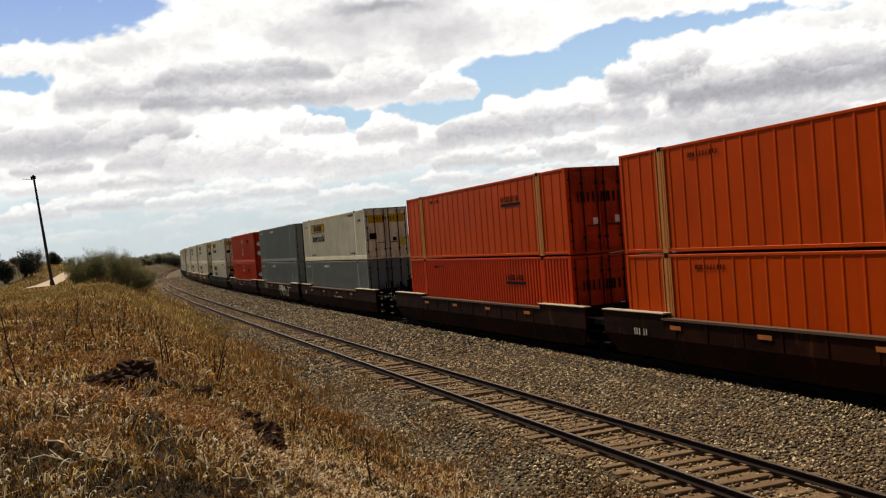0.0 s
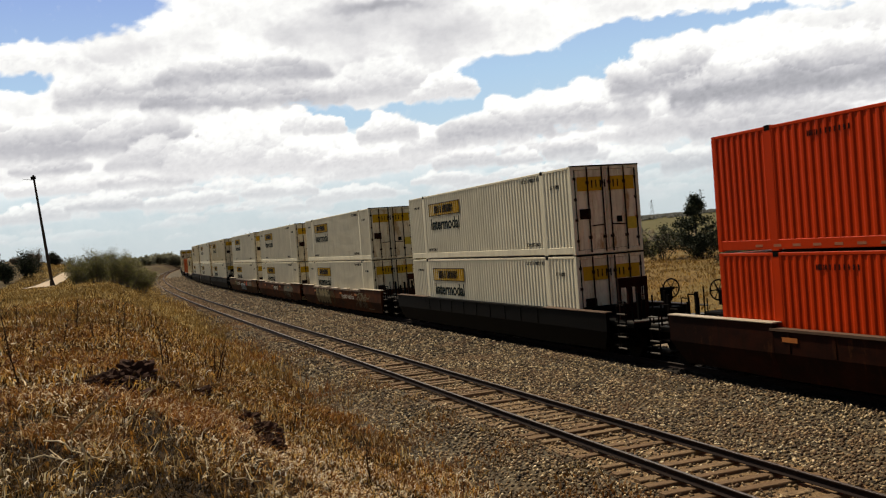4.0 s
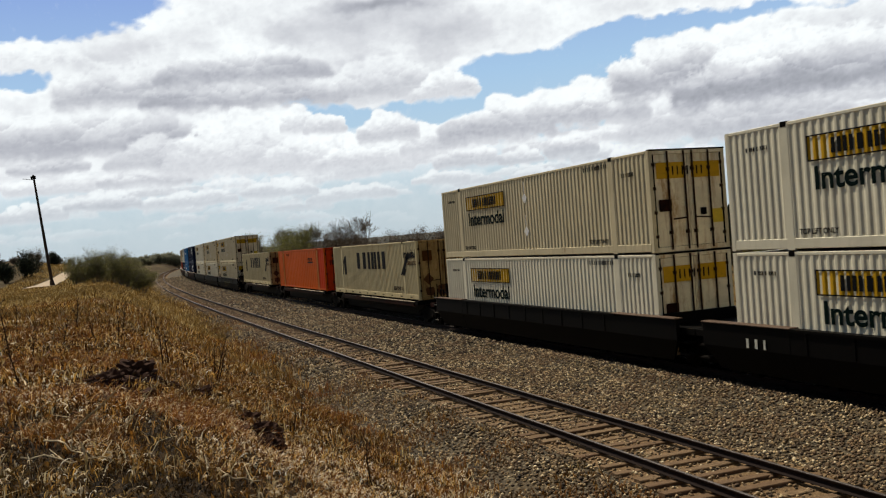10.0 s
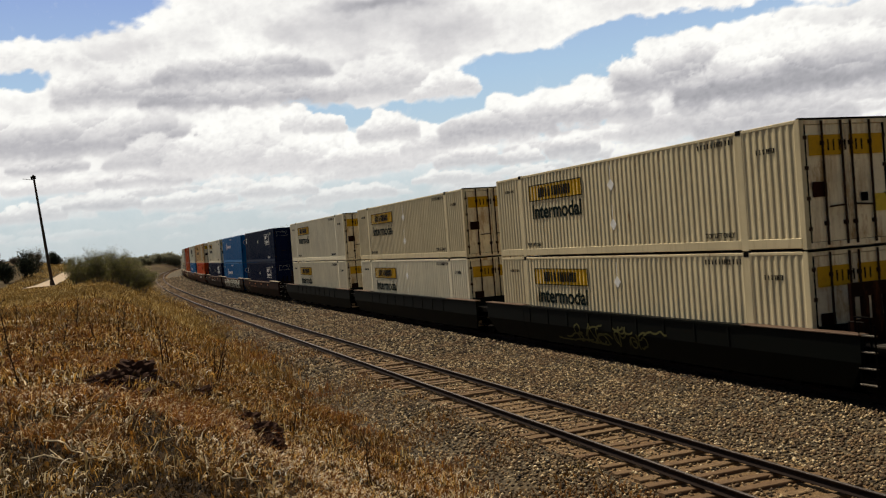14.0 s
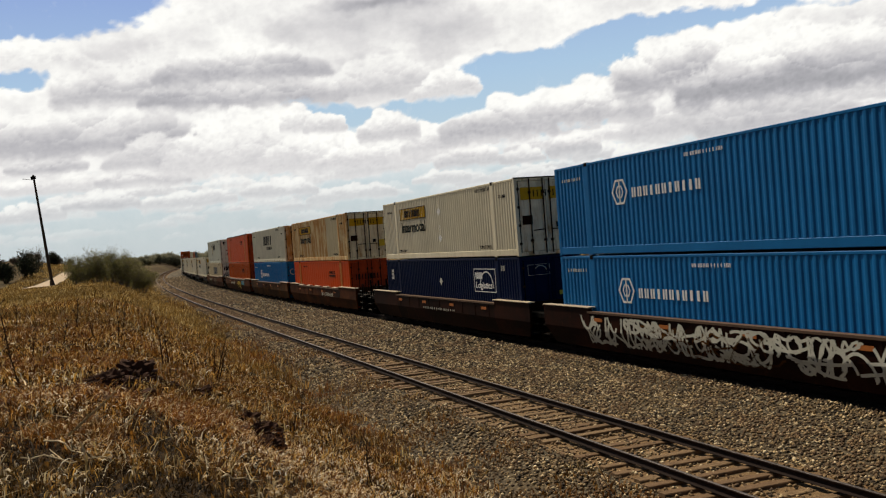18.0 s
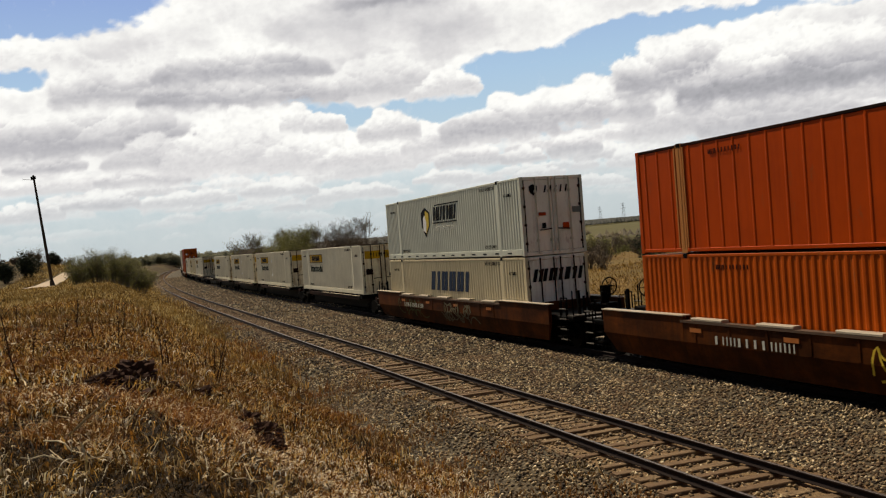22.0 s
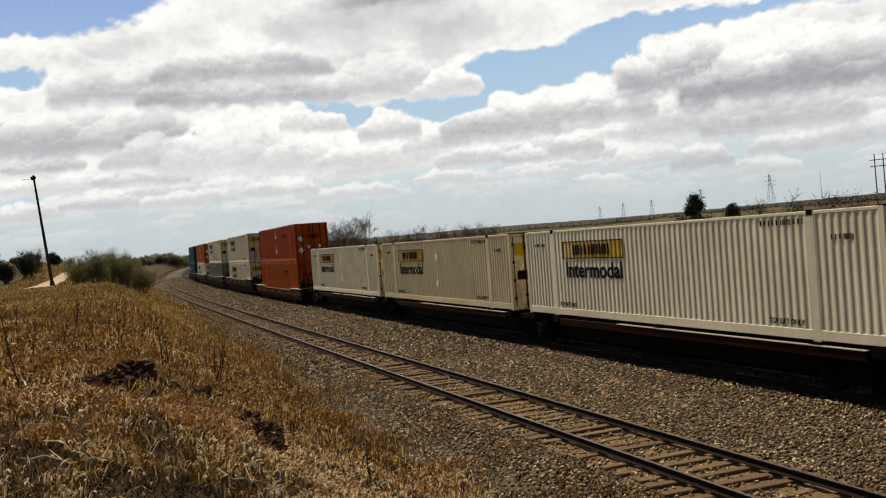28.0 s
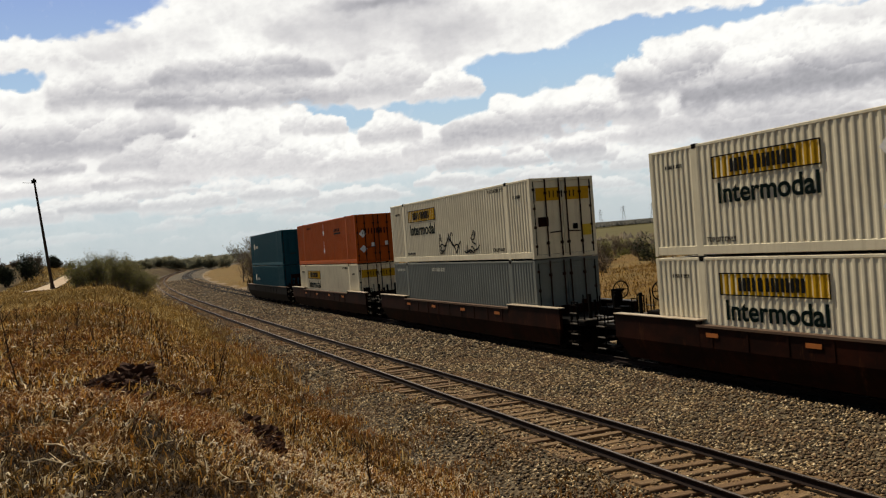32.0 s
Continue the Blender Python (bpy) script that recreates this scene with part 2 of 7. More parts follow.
def value(x, y):
    """Smooth value noise, 0 to 1."""
    xi, yi = np.floor(x).astype(int), np.floor(y).astype(int)
    fx, fy = x - xi, y - yi
    fx, fy = fx * fx * (3 - 2 * fx), fy * fy * (3 - 2 * fy)
    a, b = _lat[xi & 255, yi & 255], _lat[(xi + 1) & 255, yi & 255]
    c, d = _lat[xi & 255, (yi + 1) & 255], _lat[(xi + 1) & 255, (yi + 1) & 255]
    return (a * (1 - fx) + b * fx) * (1 - fy) + (c * (1 - fx) + d * fx) * fy


def fbm(x, y, octaves=5, gain=0.5):
    t, amp, tot = 0.0, 1.0, 0.0
    for i in range(octaves):
        t = t + amp * value(x * 2 ** i + 17.3 * i, y * 2 ** i + 5.1 * i)
        tot += amp
        amp *= gain
    return t / tot


CS = radians(CANT)
NEAR_D = NEAR_X - MAIN_X                 # the near track's offset from the main line


def verge(y):
    """How far the grass reaches in towards the tracks."""
    return np.interp(y, [18, 35, 80], [0.0, 0.6, 1.6])


def land(x, y):
    """Height of the ground."""
    x, y = np.asarray(x, float), np.asarray(y, float)
    d = x - line_x(y)
    z = -0.148 - 0.095 * smooth(1.6, 2.4, np.abs(d)) - 0.04 * smooth(1.5, 2.4, np.abs(d - NEAR_D))
    crib = smooth(1.7, 1.3, np.minimum(np.abs(d), np.abs(d - NEAR_D)))
    z = z + (0.012 + 0.09 * (fbm(x * 1.7 + 3, y * 1.7, 3) - 0.5)) * crib
    for c in (0.0, NEAR_D):
        z = z - math.sin(CS) * np.clip(d - c, -1.9, 1.9) * smooth(2.8, 1.9, np.abs(d - c))
    z = z - 0.25 * smooth(-8.3, -9.8, d) - 0.75 * smooth(2.0, 4.2, d)
    bank = 3.05 * smooth(-9.8, -17.0, d - verge(y)) - 0.5 * smooth(-24, -60, d)
    bank = bank * (1 - 0.15 * smooth(60, 200, y))
    z = z + bank + 0.22 * (fbm(x * 0.45, y * 0.45, 4) - 0.5) * smooth(-9.9, -11.5, d - verge(y))
    z = z + (0.9 * smooth(9, 26, d) + 0.35 * (fbm(x * 0.3, y * 0.3, 3) - 0.5)) * smooth(6, 9, d) - 0.6 * smooth(40, 75, d)
    far = np.hypot(x, y)
    bearing = np.arctan2(x, np.maximum(y, 1e-3))
    z = z + 3.5 * smooth(450, 1300, far) * smooth(0.1, 0.35, bearing) * (1 - smooth(0.4, 0.6, bearing)) + 3 * smooth(500, 1800, far) * (fbm(x * 0.002 + 9, y * 0.002, 3) - 0.3)
    z = z + 3.3 * np.exp(-((x + 9) / 12) ** 2 - ((y - 178) / 40) ** 2)
    z = z + 6.0 * np.exp(-((x + 17) / 14) ** 2 - ((y - 265) / 45) ** 2)
    return z


def steps(*runs):
    out = []
    for a, b, st in runs:
        out += list(np.arange(a, b, st))
    return np.array(out)


gd = steps((-3000, -600, 300), (-600, -120, 40), (-120, -30, 6), (-30, -9, 0.5), (-9, 5, 0.4), (5, 30, 1.2), (30, 120, 6), (120, 600, 40), (600, 3300, 300))
gy = steps((-3000, -700, 300), (-700, -60, 40), (-60, 0, 4), (0, 60, 0.6), (60, 140, 2), (140, 400, 8), (400, 1000, 40), (1000, 4300, 300))
GY, GD = np.meshgrid(gy, gd, indexing="ij")
GX = GD + line_x(GY)
GZ = land(GX, GY)
nd = len(gd)
ii = (np.arange(len(gy) - 1)[:, None] * nd + np.arange(nd - 1)[None, :]).ravel()
quads = np.stack([ii, ii + 1, ii + nd + 1, ii + nd], 1)


def soil_mat():
    m = Mat("dry_grass_soil", 0.95, 0, 0.1)
    v = m.coords((1, 1, 1), False)
    a, b, c = m.noise(v, 0.25, 6, 0.65), m.noise(v, 3.0, 5, 0.7), m.noise(v, 0.01, 4)
    # Soil colour, darkened to carry the shade between grass tufts.
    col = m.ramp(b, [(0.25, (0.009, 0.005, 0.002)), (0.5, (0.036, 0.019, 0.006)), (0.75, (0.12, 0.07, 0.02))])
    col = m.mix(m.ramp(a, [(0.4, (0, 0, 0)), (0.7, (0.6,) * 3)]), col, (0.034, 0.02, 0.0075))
    col = m.mix(m.ramp(c, [(0.45, (0, 0, 0)), (0.6, (0.7,) * 3)]), col, (0.15, 0.115, 0.05))
    m.colour(col)
    return m.bump(b, 0.06, 0.8).m


def gravel_mat():
    m = Mat("ballast_gravel", 0.9, 0, 0.2)
    v = m.coords((1, 1, 1), False)
    vo = m.node("ShaderNodeTexVoronoi", Scale=16.0)
    m.wire(v, vo.inputs["Vector"])
    col = m.ramp(vo.outputs["Color"], [(0.15, (0.025, 0.019, 0.012)), (0.5, (0.085, 0.066, 0.04)), (0.85, (0.20, 0.16, 0.10))])
    col = m.mix(m.ramp(vo.outputs["Distance"], [(0.3, (0, 0, 0)), (0.75, (0.75,) * 3)]), col, (0.02, 0.017, 0.014))
    col = m.mix(m.ramp(m.noise(v, 0.5, 4), [(0.4, (0, 0, 0)), (0.7, (0.45,) * 3)]), col, (0.14, 0.095, 0.05))
    m.colour(col)
    inv = m.node("ShaderNodeMath")
    inv.operation = "SUBTRACT"
    inv.inputs[0].default_value = 1.0
    m.wire(vo.outputs["Distance"], inv.inputs[1])
    return m.bump(inv.outputs[0], 0.04, 0.9).m


def pale_grass_mat():
    m = Mat("pale_dry_pasture", 0.95, 0, 0.1)
    v = m.coords((1, 1, 1), False)
    a, b = m.noise(v, 0.12, 5, 0.6), m.noise(v, 1.6, 6, 0.75)
    col = m.ramp(b, [(0.32, (0.042, 0.023, 0.007)), (0.5, (0.148, 0.088, 0.028)), (0.75, (0.29, 0.185, 0.066))])
    col = m.mix(m.ramp(a, [(0.42, (0, 0, 0)), (0.62, (0.6,) * 3)]), col, (0.13, 0.098, 0.036))
    m.colour(col)
    return m.bump(b, 0.12, 0.9).m


def fines_mat():
    m = Mat("tan_ballast_fines", 0.92, 0, 0.15)
    v = m.coords((1, 1, 1), False)
    a, b = m.noise(v, 1.1, 5, 0.65), m.noise(v, 24, 4, 0.75)
    col = m.ramp(b, [(0.3, (0.05, 0.029, 0.014)), (0.5, (0.185, 0.116, 0.058)), (0.75, (0.36, 0.25, 0.135))])
    col = m.mix(m.ramp(a, [(0.4, (0, 0, 0)), (0.66, (0.6,) * 3)]), col, (0.15, 0.088, 0.044))
    m.colour(col)
    return m.bump(b, 0.03, 0.8).m


SOIL, GRAVEL = soil_mat(), gravel_mat()
FIELD = plain("dry_field", (0.088, 0.075, 0.023), 0.95, 0, 0.03, 0.4)
ROAD = plain("pale_dirt", (0.20, 0.148, 0.095), 0.95, 0, 1.5)
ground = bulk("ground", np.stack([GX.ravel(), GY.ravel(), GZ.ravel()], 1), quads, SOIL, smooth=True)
ground.data.materials.append(GRAVEL)
ground.data.materials.append(ROAD)
ground.data.materials.append(FIELD)
ground.data.materials.append(pale_grass_mat())
ground.data.materials.append(fines_mat())
# The shade under the train is put into this ballast colour.
ground.data.materials.append(plain("shade_dark_ballast", (0.018, 0.014, 0.011), 0.95, 0, 14, 0.5))
fd = GD.ravel()[quads].mean(1) + 0.9 * (fbm(GX.ravel()[quads].mean(1) * 0.5, GY.ravel()[quads].mean(1) * 0.5, 3) - 0.5)
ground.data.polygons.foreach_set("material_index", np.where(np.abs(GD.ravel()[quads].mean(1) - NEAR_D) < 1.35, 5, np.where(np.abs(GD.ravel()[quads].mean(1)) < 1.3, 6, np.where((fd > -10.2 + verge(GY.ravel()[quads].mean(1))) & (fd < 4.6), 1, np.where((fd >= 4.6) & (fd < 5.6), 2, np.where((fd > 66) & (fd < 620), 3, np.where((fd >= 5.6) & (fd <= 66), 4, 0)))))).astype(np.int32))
tagged(ground, "dry grassland with gravel railway bed, reaching the horizon", "ground", kind="structure")

# ------------------------------------------------------------------ railway tracks
S_RAIL = steps((-860, -100, 20), (-100, 40, 4), (40, 1300, 6))
RAIL_SECTION = [(-0.068, -0.135), (0.068, -0.135), (0.068, -0.122), (0.011, -0.102), (0.011, -0.04), (0.034, -0.03), (0.034, -0.006), (0.028, 0.0), (-0.028, 0.0), (-0.034, -0.006), (-0.034, -0.03), (-0.011, -0.04), (-0.011, -0.102), (-0.068, -0.122)]


def rail(off, track):
    n = len(RAIL_SECTION)
    pts = []
    for a, b in RAIL_SECTION:
        px, py, _ = on_line(S_RAIL, off + a)
        pts.append(np.stack([px, py, np.full(len(S_RAIL), b - (off - track) * math.sin(CS))], 1))
    v = np.stack(pts, 1).reshape(-1, 3)
    base_i = np.arange(len(S_RAIL) - 1)[:, None] * n
    k = np.arange(n)[None, :]
    f = np.stack([base_i + k, base_i + (k + 1) % n, base_i + n + (k + 1) % n, base_i + n + k], -1).reshape(-1, 4)
    return v, f


def tie_mat():
    m = Mat("weathered_tie_wood", 0.9, 0, 0.2)
    v = m.coords((1.2, 9, 4))
    g = m.noise(v, 4, 6, 0.7)
    oi = m.node("ShaderNodeObjectInfo")
    col = m.ramp(g, [(0.28, (0.045, 0.026, 0.014)), (0.5, (0.175, 0.112, 0.060)), (0.78, (0.38, 0.27, 0.155))])
    col = m.mix(m.ramp(oi.outputs["Random"], [(0.0, (0, 0, 0)), (1.0, (0.75,) * 3)]), col, (0.11, 0.062, 0.034))
    m.colour(col)
    return m.bump(g, 0.01, 0.6).m


TIE = tie_mat()
# Main-line ties: the train's shade is put into their colour.
SHADED_TIE = plain("shade_dark_tie_wood", (0.022, 0.015, 0.011), 0.85, 0, 5, 0.4)
tie_geo = Geo().box(-1.3, 1.3, -0.1, 0.1, -0.17, 0.0, 0.012)
tie_mesh = tie_geo.mesh("tie", TIE)


def track(off, label, singles, top=RAIL_TOP, wood=TIE):
    tr = thing("railway_track", label, "railway track", kind="structure")
    for o in (-0.75, 0.75):
        v, f = rail(off + o, off)
        r = bulk("rail", v, f, RAIL_SIDE, tr)
        r.data.materials.append(top)
        k = np.tile(np.arange(len(RAIL_SECTION)), len(S_RAIL) - 1)
        r.data.polygons.foreach_set("material_index", ((k == 7)).astype(np.int32))
    rnd = random.Random(3)
    joined_v, joined_f, n = [], [], 0
    tv, tf = np.array(tie_geo.v), [f for f in tie_geo.f if len(f) == 4]
    s = -60.0
    while s < 420:
        x, y, t = on_line(s, off + rnd.uniform(-0.1, 0.1))
        m = Matrix.Translation((x, y, -0.176 + rnd.uniform(-0.055, 0.014))) @ pose(0, 0, 0, rnd.uniform(-2.5, 2.5), CANT, -math.degrees(t) + rnd.uniform(-2.4, 2.4))
        if singles and 4 < s < 118:
            ob = part("tie", tie_mesh, None, tr)
            ob.matrix_basis = m
        else:
            joined_v.append((np.array(m.to_3x3()) @ tv.T).T + np.array(m.translation))
            joined_f.append(np.array(tf) + n)
            n += len(tv)
        s += 0.5 + rnd.uniform(-0.03, 0.03)
    tagged(bulk("ties", np.concatenate(joined_v), np.concatenate(joined_f), wood, tr), kind="stuff")
    return tr


track(NEAR_D, "empty rusty railway track on weathered wooden ties in gravel", True)
# Rail heads and ties here carry the train's shade in their colours.
track(0.0, "main railway track under the train on gravel ballast", False, RAIL_DULL, SHADED_TIE)


# ------------------------------------------------------------------ loose stones of the ballast
def stones(name, d0, d1, y0, y1, per_m2, size, mat, seed):
    rs = np.random.RandomState(seed)
    n = int((d1 - d0) * (y1 - y0) * per_m2)
    y = rs.uniform(y0, y1, n)
    d = rs.uniform(d0, d1, n)
    keep = (np.abs(np.abs(d) - 0.75) > 0.1) & (np.abs(np.abs(d - NEAR_D) - 0.75) > 0.1)
    on_tie = ((np.abs(d) < 1.3) & (rs.rand(n) < 0.3)) | ((np.abs(d - NEAR_D) < 1.45) & (rs.rand(n) < 0.45))
    keep &= ~on_tie
    keep &= d > -10.4 + verge(y) + 0.6 * rs.rand(n)
    y, d = y[keep], d[keep]
    n = len(y)
    x = line_x(y) + d
    z = land(x, y)
    r = size * rs.uniform(0.55, 1.35, n)
    oct_v = np.array([(1, 0, 0), (-1, 0, 0), (0, 1, 0), (0, -1, 0), (0, 0, 1), (0, 0, -1)], float)
    oct_f = np.array([(0, 2, 4), (2, 1, 4), (1, 3, 4), (3, 0, 4), (2, 0, 5), (1, 2, 5), (3, 1, 5), (0, 3, 5)])
    v = oct_v[None] * (r[:, None, None] * rs.uniform(0.6, 1.2, (n, 6, 1)))
    v[:, :, 2] *= 0.75
    a, b = rs.uniform(0, 6.28, n), rs.uniform(-0.7, 0.7, n)
    ca, sa, cb, sb = np.cos(a)[:, None], np.sin(a)[:, None], np.cos(b)[:, None], np.sin(b)[:, None]
    vx, vz = v[:, :, 0] * cb - v[:, :, 2] * sb, v[:, :, 0] * sb + v[:, :, 2] * cb
    vx, vy = vx * ca - v[:, :, 1] * sa, vx * sa + v[:, :, 1] * ca
    v = np.stack([vx + x[:, None], vy + y[:, None], vz + (z + r * 0.3)[:, None]], -1).reshape(-1, 3)
    f = (oct_f[None] + (np.arange(n) * 6)[:, None, None]).reshape(-1, 3)
    return tagged(bulk(name, v, f, mat), "loose grey and tan ballast stones between the tracks", "gravel", kind="stuff")


def stone_mat(name="ballast_stone", k=1.0):
    m = Mat(name, 0.85, 0, 0.3)
    g = m.node("ShaderNodeNewGeometry")
    col = m.ramp(g.outputs["Random Per Island"], [(0.0, (0.014, 0.009, 0.006)), (0.34, (0.085, 0.057, 0.031)), (0.62, (0.22, 0.146, 0.072)), (0.85, (0.53, 0.375, 0.195)), (1.0, (0.90, 0.74, 0.49))])
    col = m.mix(1.0, col, (k, k, k * 0.98), "MULTIPLY")
    n = m.noise(m.coords((1, 1, 1), False), 40, 3)
    col = m.mix(m.ramp(n, [(0.35, (0, 0, 0)), (0.75, (0.5,) * 3)]), col, (0.085, 0.06, 0.036))
    wide = m.noise(m.coords((1, 1, 1), False), 0.45, 4)
    m.colour(m.mix(m.ramp(wide, [(0.45, (0, 0, 0)), (0.65, (0.5,) * 3)]), col, (0.15, 0.078, 0.036)))
    return m.m


# The second mix is the same stone colours made darker.
STONE, FAR_STONE = stone_mat("ballast_stone", 0.88), stone_mat("far_ballast_stone", 0.64)
stones("ballast_stones", -10.4, -1.55, -24, 9, 26, 0.05, STONE, 6)
stones("ballast_stones", -10.4, -1.2, 9, 32, 185, 0.043, STONE, 1)
stones("ballast_stones", -10.4, -1.3, 32, 62, 80, 0.064, FAR_STONE, 2)
stones("ballast_stones", -10.4, 3.5, 62, 120, 18, 0.08, FAR_STONE, 3)
stones("ballast_stones", -10.4, 3.5, 120, 230, 6, 0.11, FAR_STONE, 5)
stones("ballast_stones", 1.7, 4.5, 12, 62, 30, 0.055, STONE, 4)
# Stones under the train, with its shade put into their dark colour.
stones("ballast_stones", -1.3, 1.65, 10, 62, 60, 0.05, plain("shade_dark_stone", (0.02, 0.015, 0.012), 0.9, 0, 18, 0.5), 7)


# ------------------------------------------------------------------ lettering and signs
NEAR_SIDE = Matrix(((0, 0, -1, 0), (-1, 0, 0, 0), (0, 1, 0, 0), (0, 0, 0, 1)))   # plane of a sign turned to a container's near wall
FRONT_END = Matrix(((1, 0, 0, 0), (0, 0, -1, 0), (0, 1, 0, 0), (0, 0, 0, 1)))     # and to its door end
HALF = 8.075                                                                     # half a container's length


def on_side(u, z, out=0.0):
    """A point of the near wall, u metres from the rear end."""
    return Matrix.Translation((-1.2995 - out, HALF - u, z)) @ NEAR_SIDE


def on_door(x, z, out=0.0):
    return Matrix.Translation((x, -HALF - 0.012 - out, z)) @ FRONT_END


_words = {}


def words(text, width, height, mat):
    """A mesh with text, its lower left corner at the origin."""
    key = (text, width, height, mat.name)
    if key not in _words:
        cu = bpy.data.curves.new("lettering", "FONT")
        cu.body, cu.extrude, cu.offset = text, 0.002, 0.022
        ob = new("lettering", cu)
        dg = bpy.context.evaluated_depsgraph_get()
        me = bpy.data.meshes.new_from_object(ob.evaluated_get(dg))
        bpy.data.objects.remove(ob)
        n = len(me.vertices)
        co = np.empty(n * 3, np.float32)
        me.vertices.foreach_get("co", co)
        co = co.reshape(-1, 3)
        lo, hi = co.min(0), co.max(0)
        co[:, :2] = (co[:, :2] - lo[:2]) / (hi[:2] - lo[:2]) * np.array([width, height])
        me.vertices.foreach_set("co", co.ravel())
        me.materials.clear()
        me.materials.append(mat)
        _words[key] = me
    return _words[key]


def flat_sign(outlines, depth=0.004):
    """Thin raised plates from outlines in the sign's plane."""
    g = Geo()
    for o in outlines:
        n = len(o)
        pts = [(x, y, z) for z in (-depth, depth) for x, y in o]
        g.add(pts, [(i, (i + 1) % n, n + (i + 1) % n, n + i) for i in range(n)] + [tuple(range(n - 1, -1, -1)), tuple(range(n, 2 * n))])
    return g


def rect(x0, y0, x1, y1):
    return [(x0, y0), (x1, y0), (x1, y1), (x0, y1)]


def blot(w, h):
    """An uneven rounded patch."""
    rnd = random.Random(int(w * 100))
    out = []
    for i in range(26):
        a = 2 * math.pi * i / 26
        c, s = math.cos(a), math.sin(a)
        k = rnd.uniform(0.82, 1.0)
        out.append((w / 2 + w / 2 * k * math.copysign(abs(c) ** 0.45, c), h / 2 + h / 2 * k * math.copysign(abs(s) ** 0.45, s)))
    return out


def bars(width, height, n, seed=0, slant=0.0, gap=0.22, stroke=0.3):
    """Plain bars that stand for a mark or a number: upright strokes, thick and thin."""
    rnd = random.Random(seed)
    out, w = [], width / n
    for i in range(n):
        x0, x1 = i * w, i * w + w * (1 - gap)
        t = (x1 - x0) * stroke
        sl = lambda o: [(x + slant * y, y) for x, y in o]
        if rnd.random() < 0.75:
            out.append(sl(rect(x0, 0, x0 + (x1 - x0) * rnd.uniform(0.3, 0.46), height)))
        else:
            out.append(sl(rect(x0, 0, x0 + t, height)))
            out.append(sl(rect(x1 - t * rnd.uniform(0.8, 1.3), 0, x1, height)))
    return flat_sign(out)


def strokes(width, height, n, seed, mat, m, slant=0.0, gap=0.16, name="brand_bar"):
    """Separate plain bars, one or two for each character that they stand for."""
    rnd = random.Random(seed)
    out, w = [], width / n
    for i in range(n):
        x0, x1 = i * w, i * w + w * (1 - gap)
        cuts = [(x0, x0 + (x1 - x0) * 0.38), (x0 + (x1 - x0) * 0.62, x1)] if rnd.random() < 0.7 else [(x0 + (x1 - x0) * 0.2, x0 + (x1 - x0) * 0.75)]
        for a, b in cuts:
            bar = (round(b - a, 3), height, slant, mat.name)
            mesh = shared(("bar",) + bar, lambda: flat_sign([[(x + slant * y, y) for x, y in rect(0, 0, b - a, height)]]).mesh(name, mat))
            out.append((name, mesh, m @ Matrix.Translation((a, 0, 0)), ""))
    return out


def ring(r0, r1, n=20, a0=0.0, a1=2 * math.pi, cx=0.0, cy=0.0):
    out = []
    for i in range(n):
        p, q = a0 + (a1 - a0) * i / n, a0 + (a1 - a0) * (i + 1) / n
        out.append([(cx + r0 * math.cos(p), cy + r0 * math.sin(p)), (cx + r1 * math.cos(p), cy + r1 * math.sin(p)), (cx + r1 * math.cos(q), cy + r1 * math.sin(q)), (cx + r0 * math.cos(q), cy + r0 * math.sin(q))])
    return out


def scribble(width, height, n, seed, thick=0.06):
    """Spray-painted loops and strokes as raised ribbons."""
    rnd = random.Random(seed)
    out = []
    for i in range(n):
        x, y = (i + rnd.uniform(0.1, 0.7)) * width / n, rnd.uniform(0.1, 0.9) * height
        a, turn = rnd.uniform(0, 6.28), rnd.uniform(-0.9, 0.9)
        pts = []
        for k in range(13):
            pts.append((x, y, a))
            a += turn * rnd.uniform(0.3, 1.1)
            if rnd.random() < 0.15:
                turn = -turn
            step = height * 0.15
            x, y = x + math.cos(a) * step, y + math.sin(a) * step
            if not 0.05 * height < y < 0.95 * height:
                y = min(max(y, 0.05 * height), 0.95 * height)
                a = -a
        for (xa, ya, aa), (xb, yb, ab) in zip(pts, pts[1:]):
            wa = thick * 0.5
            out.append([(xa - math.sin(aa) * wa, ya + math.cos(aa) * wa), (xb - math.sin(ab) * wa, yb + math.cos(ab) * wa), (xb + math.sin(ab) * wa, yb - math.cos(ab) * wa), (xa + math.sin(aa) * wa, ya - math.cos(aa) * wa)])
    return flat_sign(out, 0.002)


def fat_letter(w, h, seed, grow=0.0, out=0.0):
    """One swollen spray-painted shape, in rows from its foot to its head."""
    rnd = random.Random(seed)
    sway, rows = rnd.uniform(-0.12, 0.12), 12
    pts = []
    for k in range(rows + 1):
        f = k / rows
        y = -grow + (h + 2 * grow) * f
        half = (w / 2) * (1 - abs(2 * f - 1) ** 3.5) ** 0.4 * rnd.uniform(0.86, 1.0) + grow
        mid = w / 2 + sway * w * math.sin(f * 5 + seed)
        pts += [(mid - half, y, out), (mid + half, y, out), (mid + half, y, out - 0.004), (mid - half, y, out - 0.004)]
    g = Geo()
    g.add(pts, [(4 * k + j, 4 * k + (j + 1) % 4, 4 * k + 4 + (j + 1) % 4, 4 * k + 4 + j) for k in range(rows) for j in range(4)] + [(0, 3, 2, 1), (4 * rows, 4 * rows + 1, 4 * rows + 2, 4 * rows + 3)])
    return g


# ------------------------------------------------------------------ containers
LONG, WIDE, TALL = 16.15, 2.6, 2.9
POST_U = (2.05, 14.1)        # lifting posts, metres from the rear end


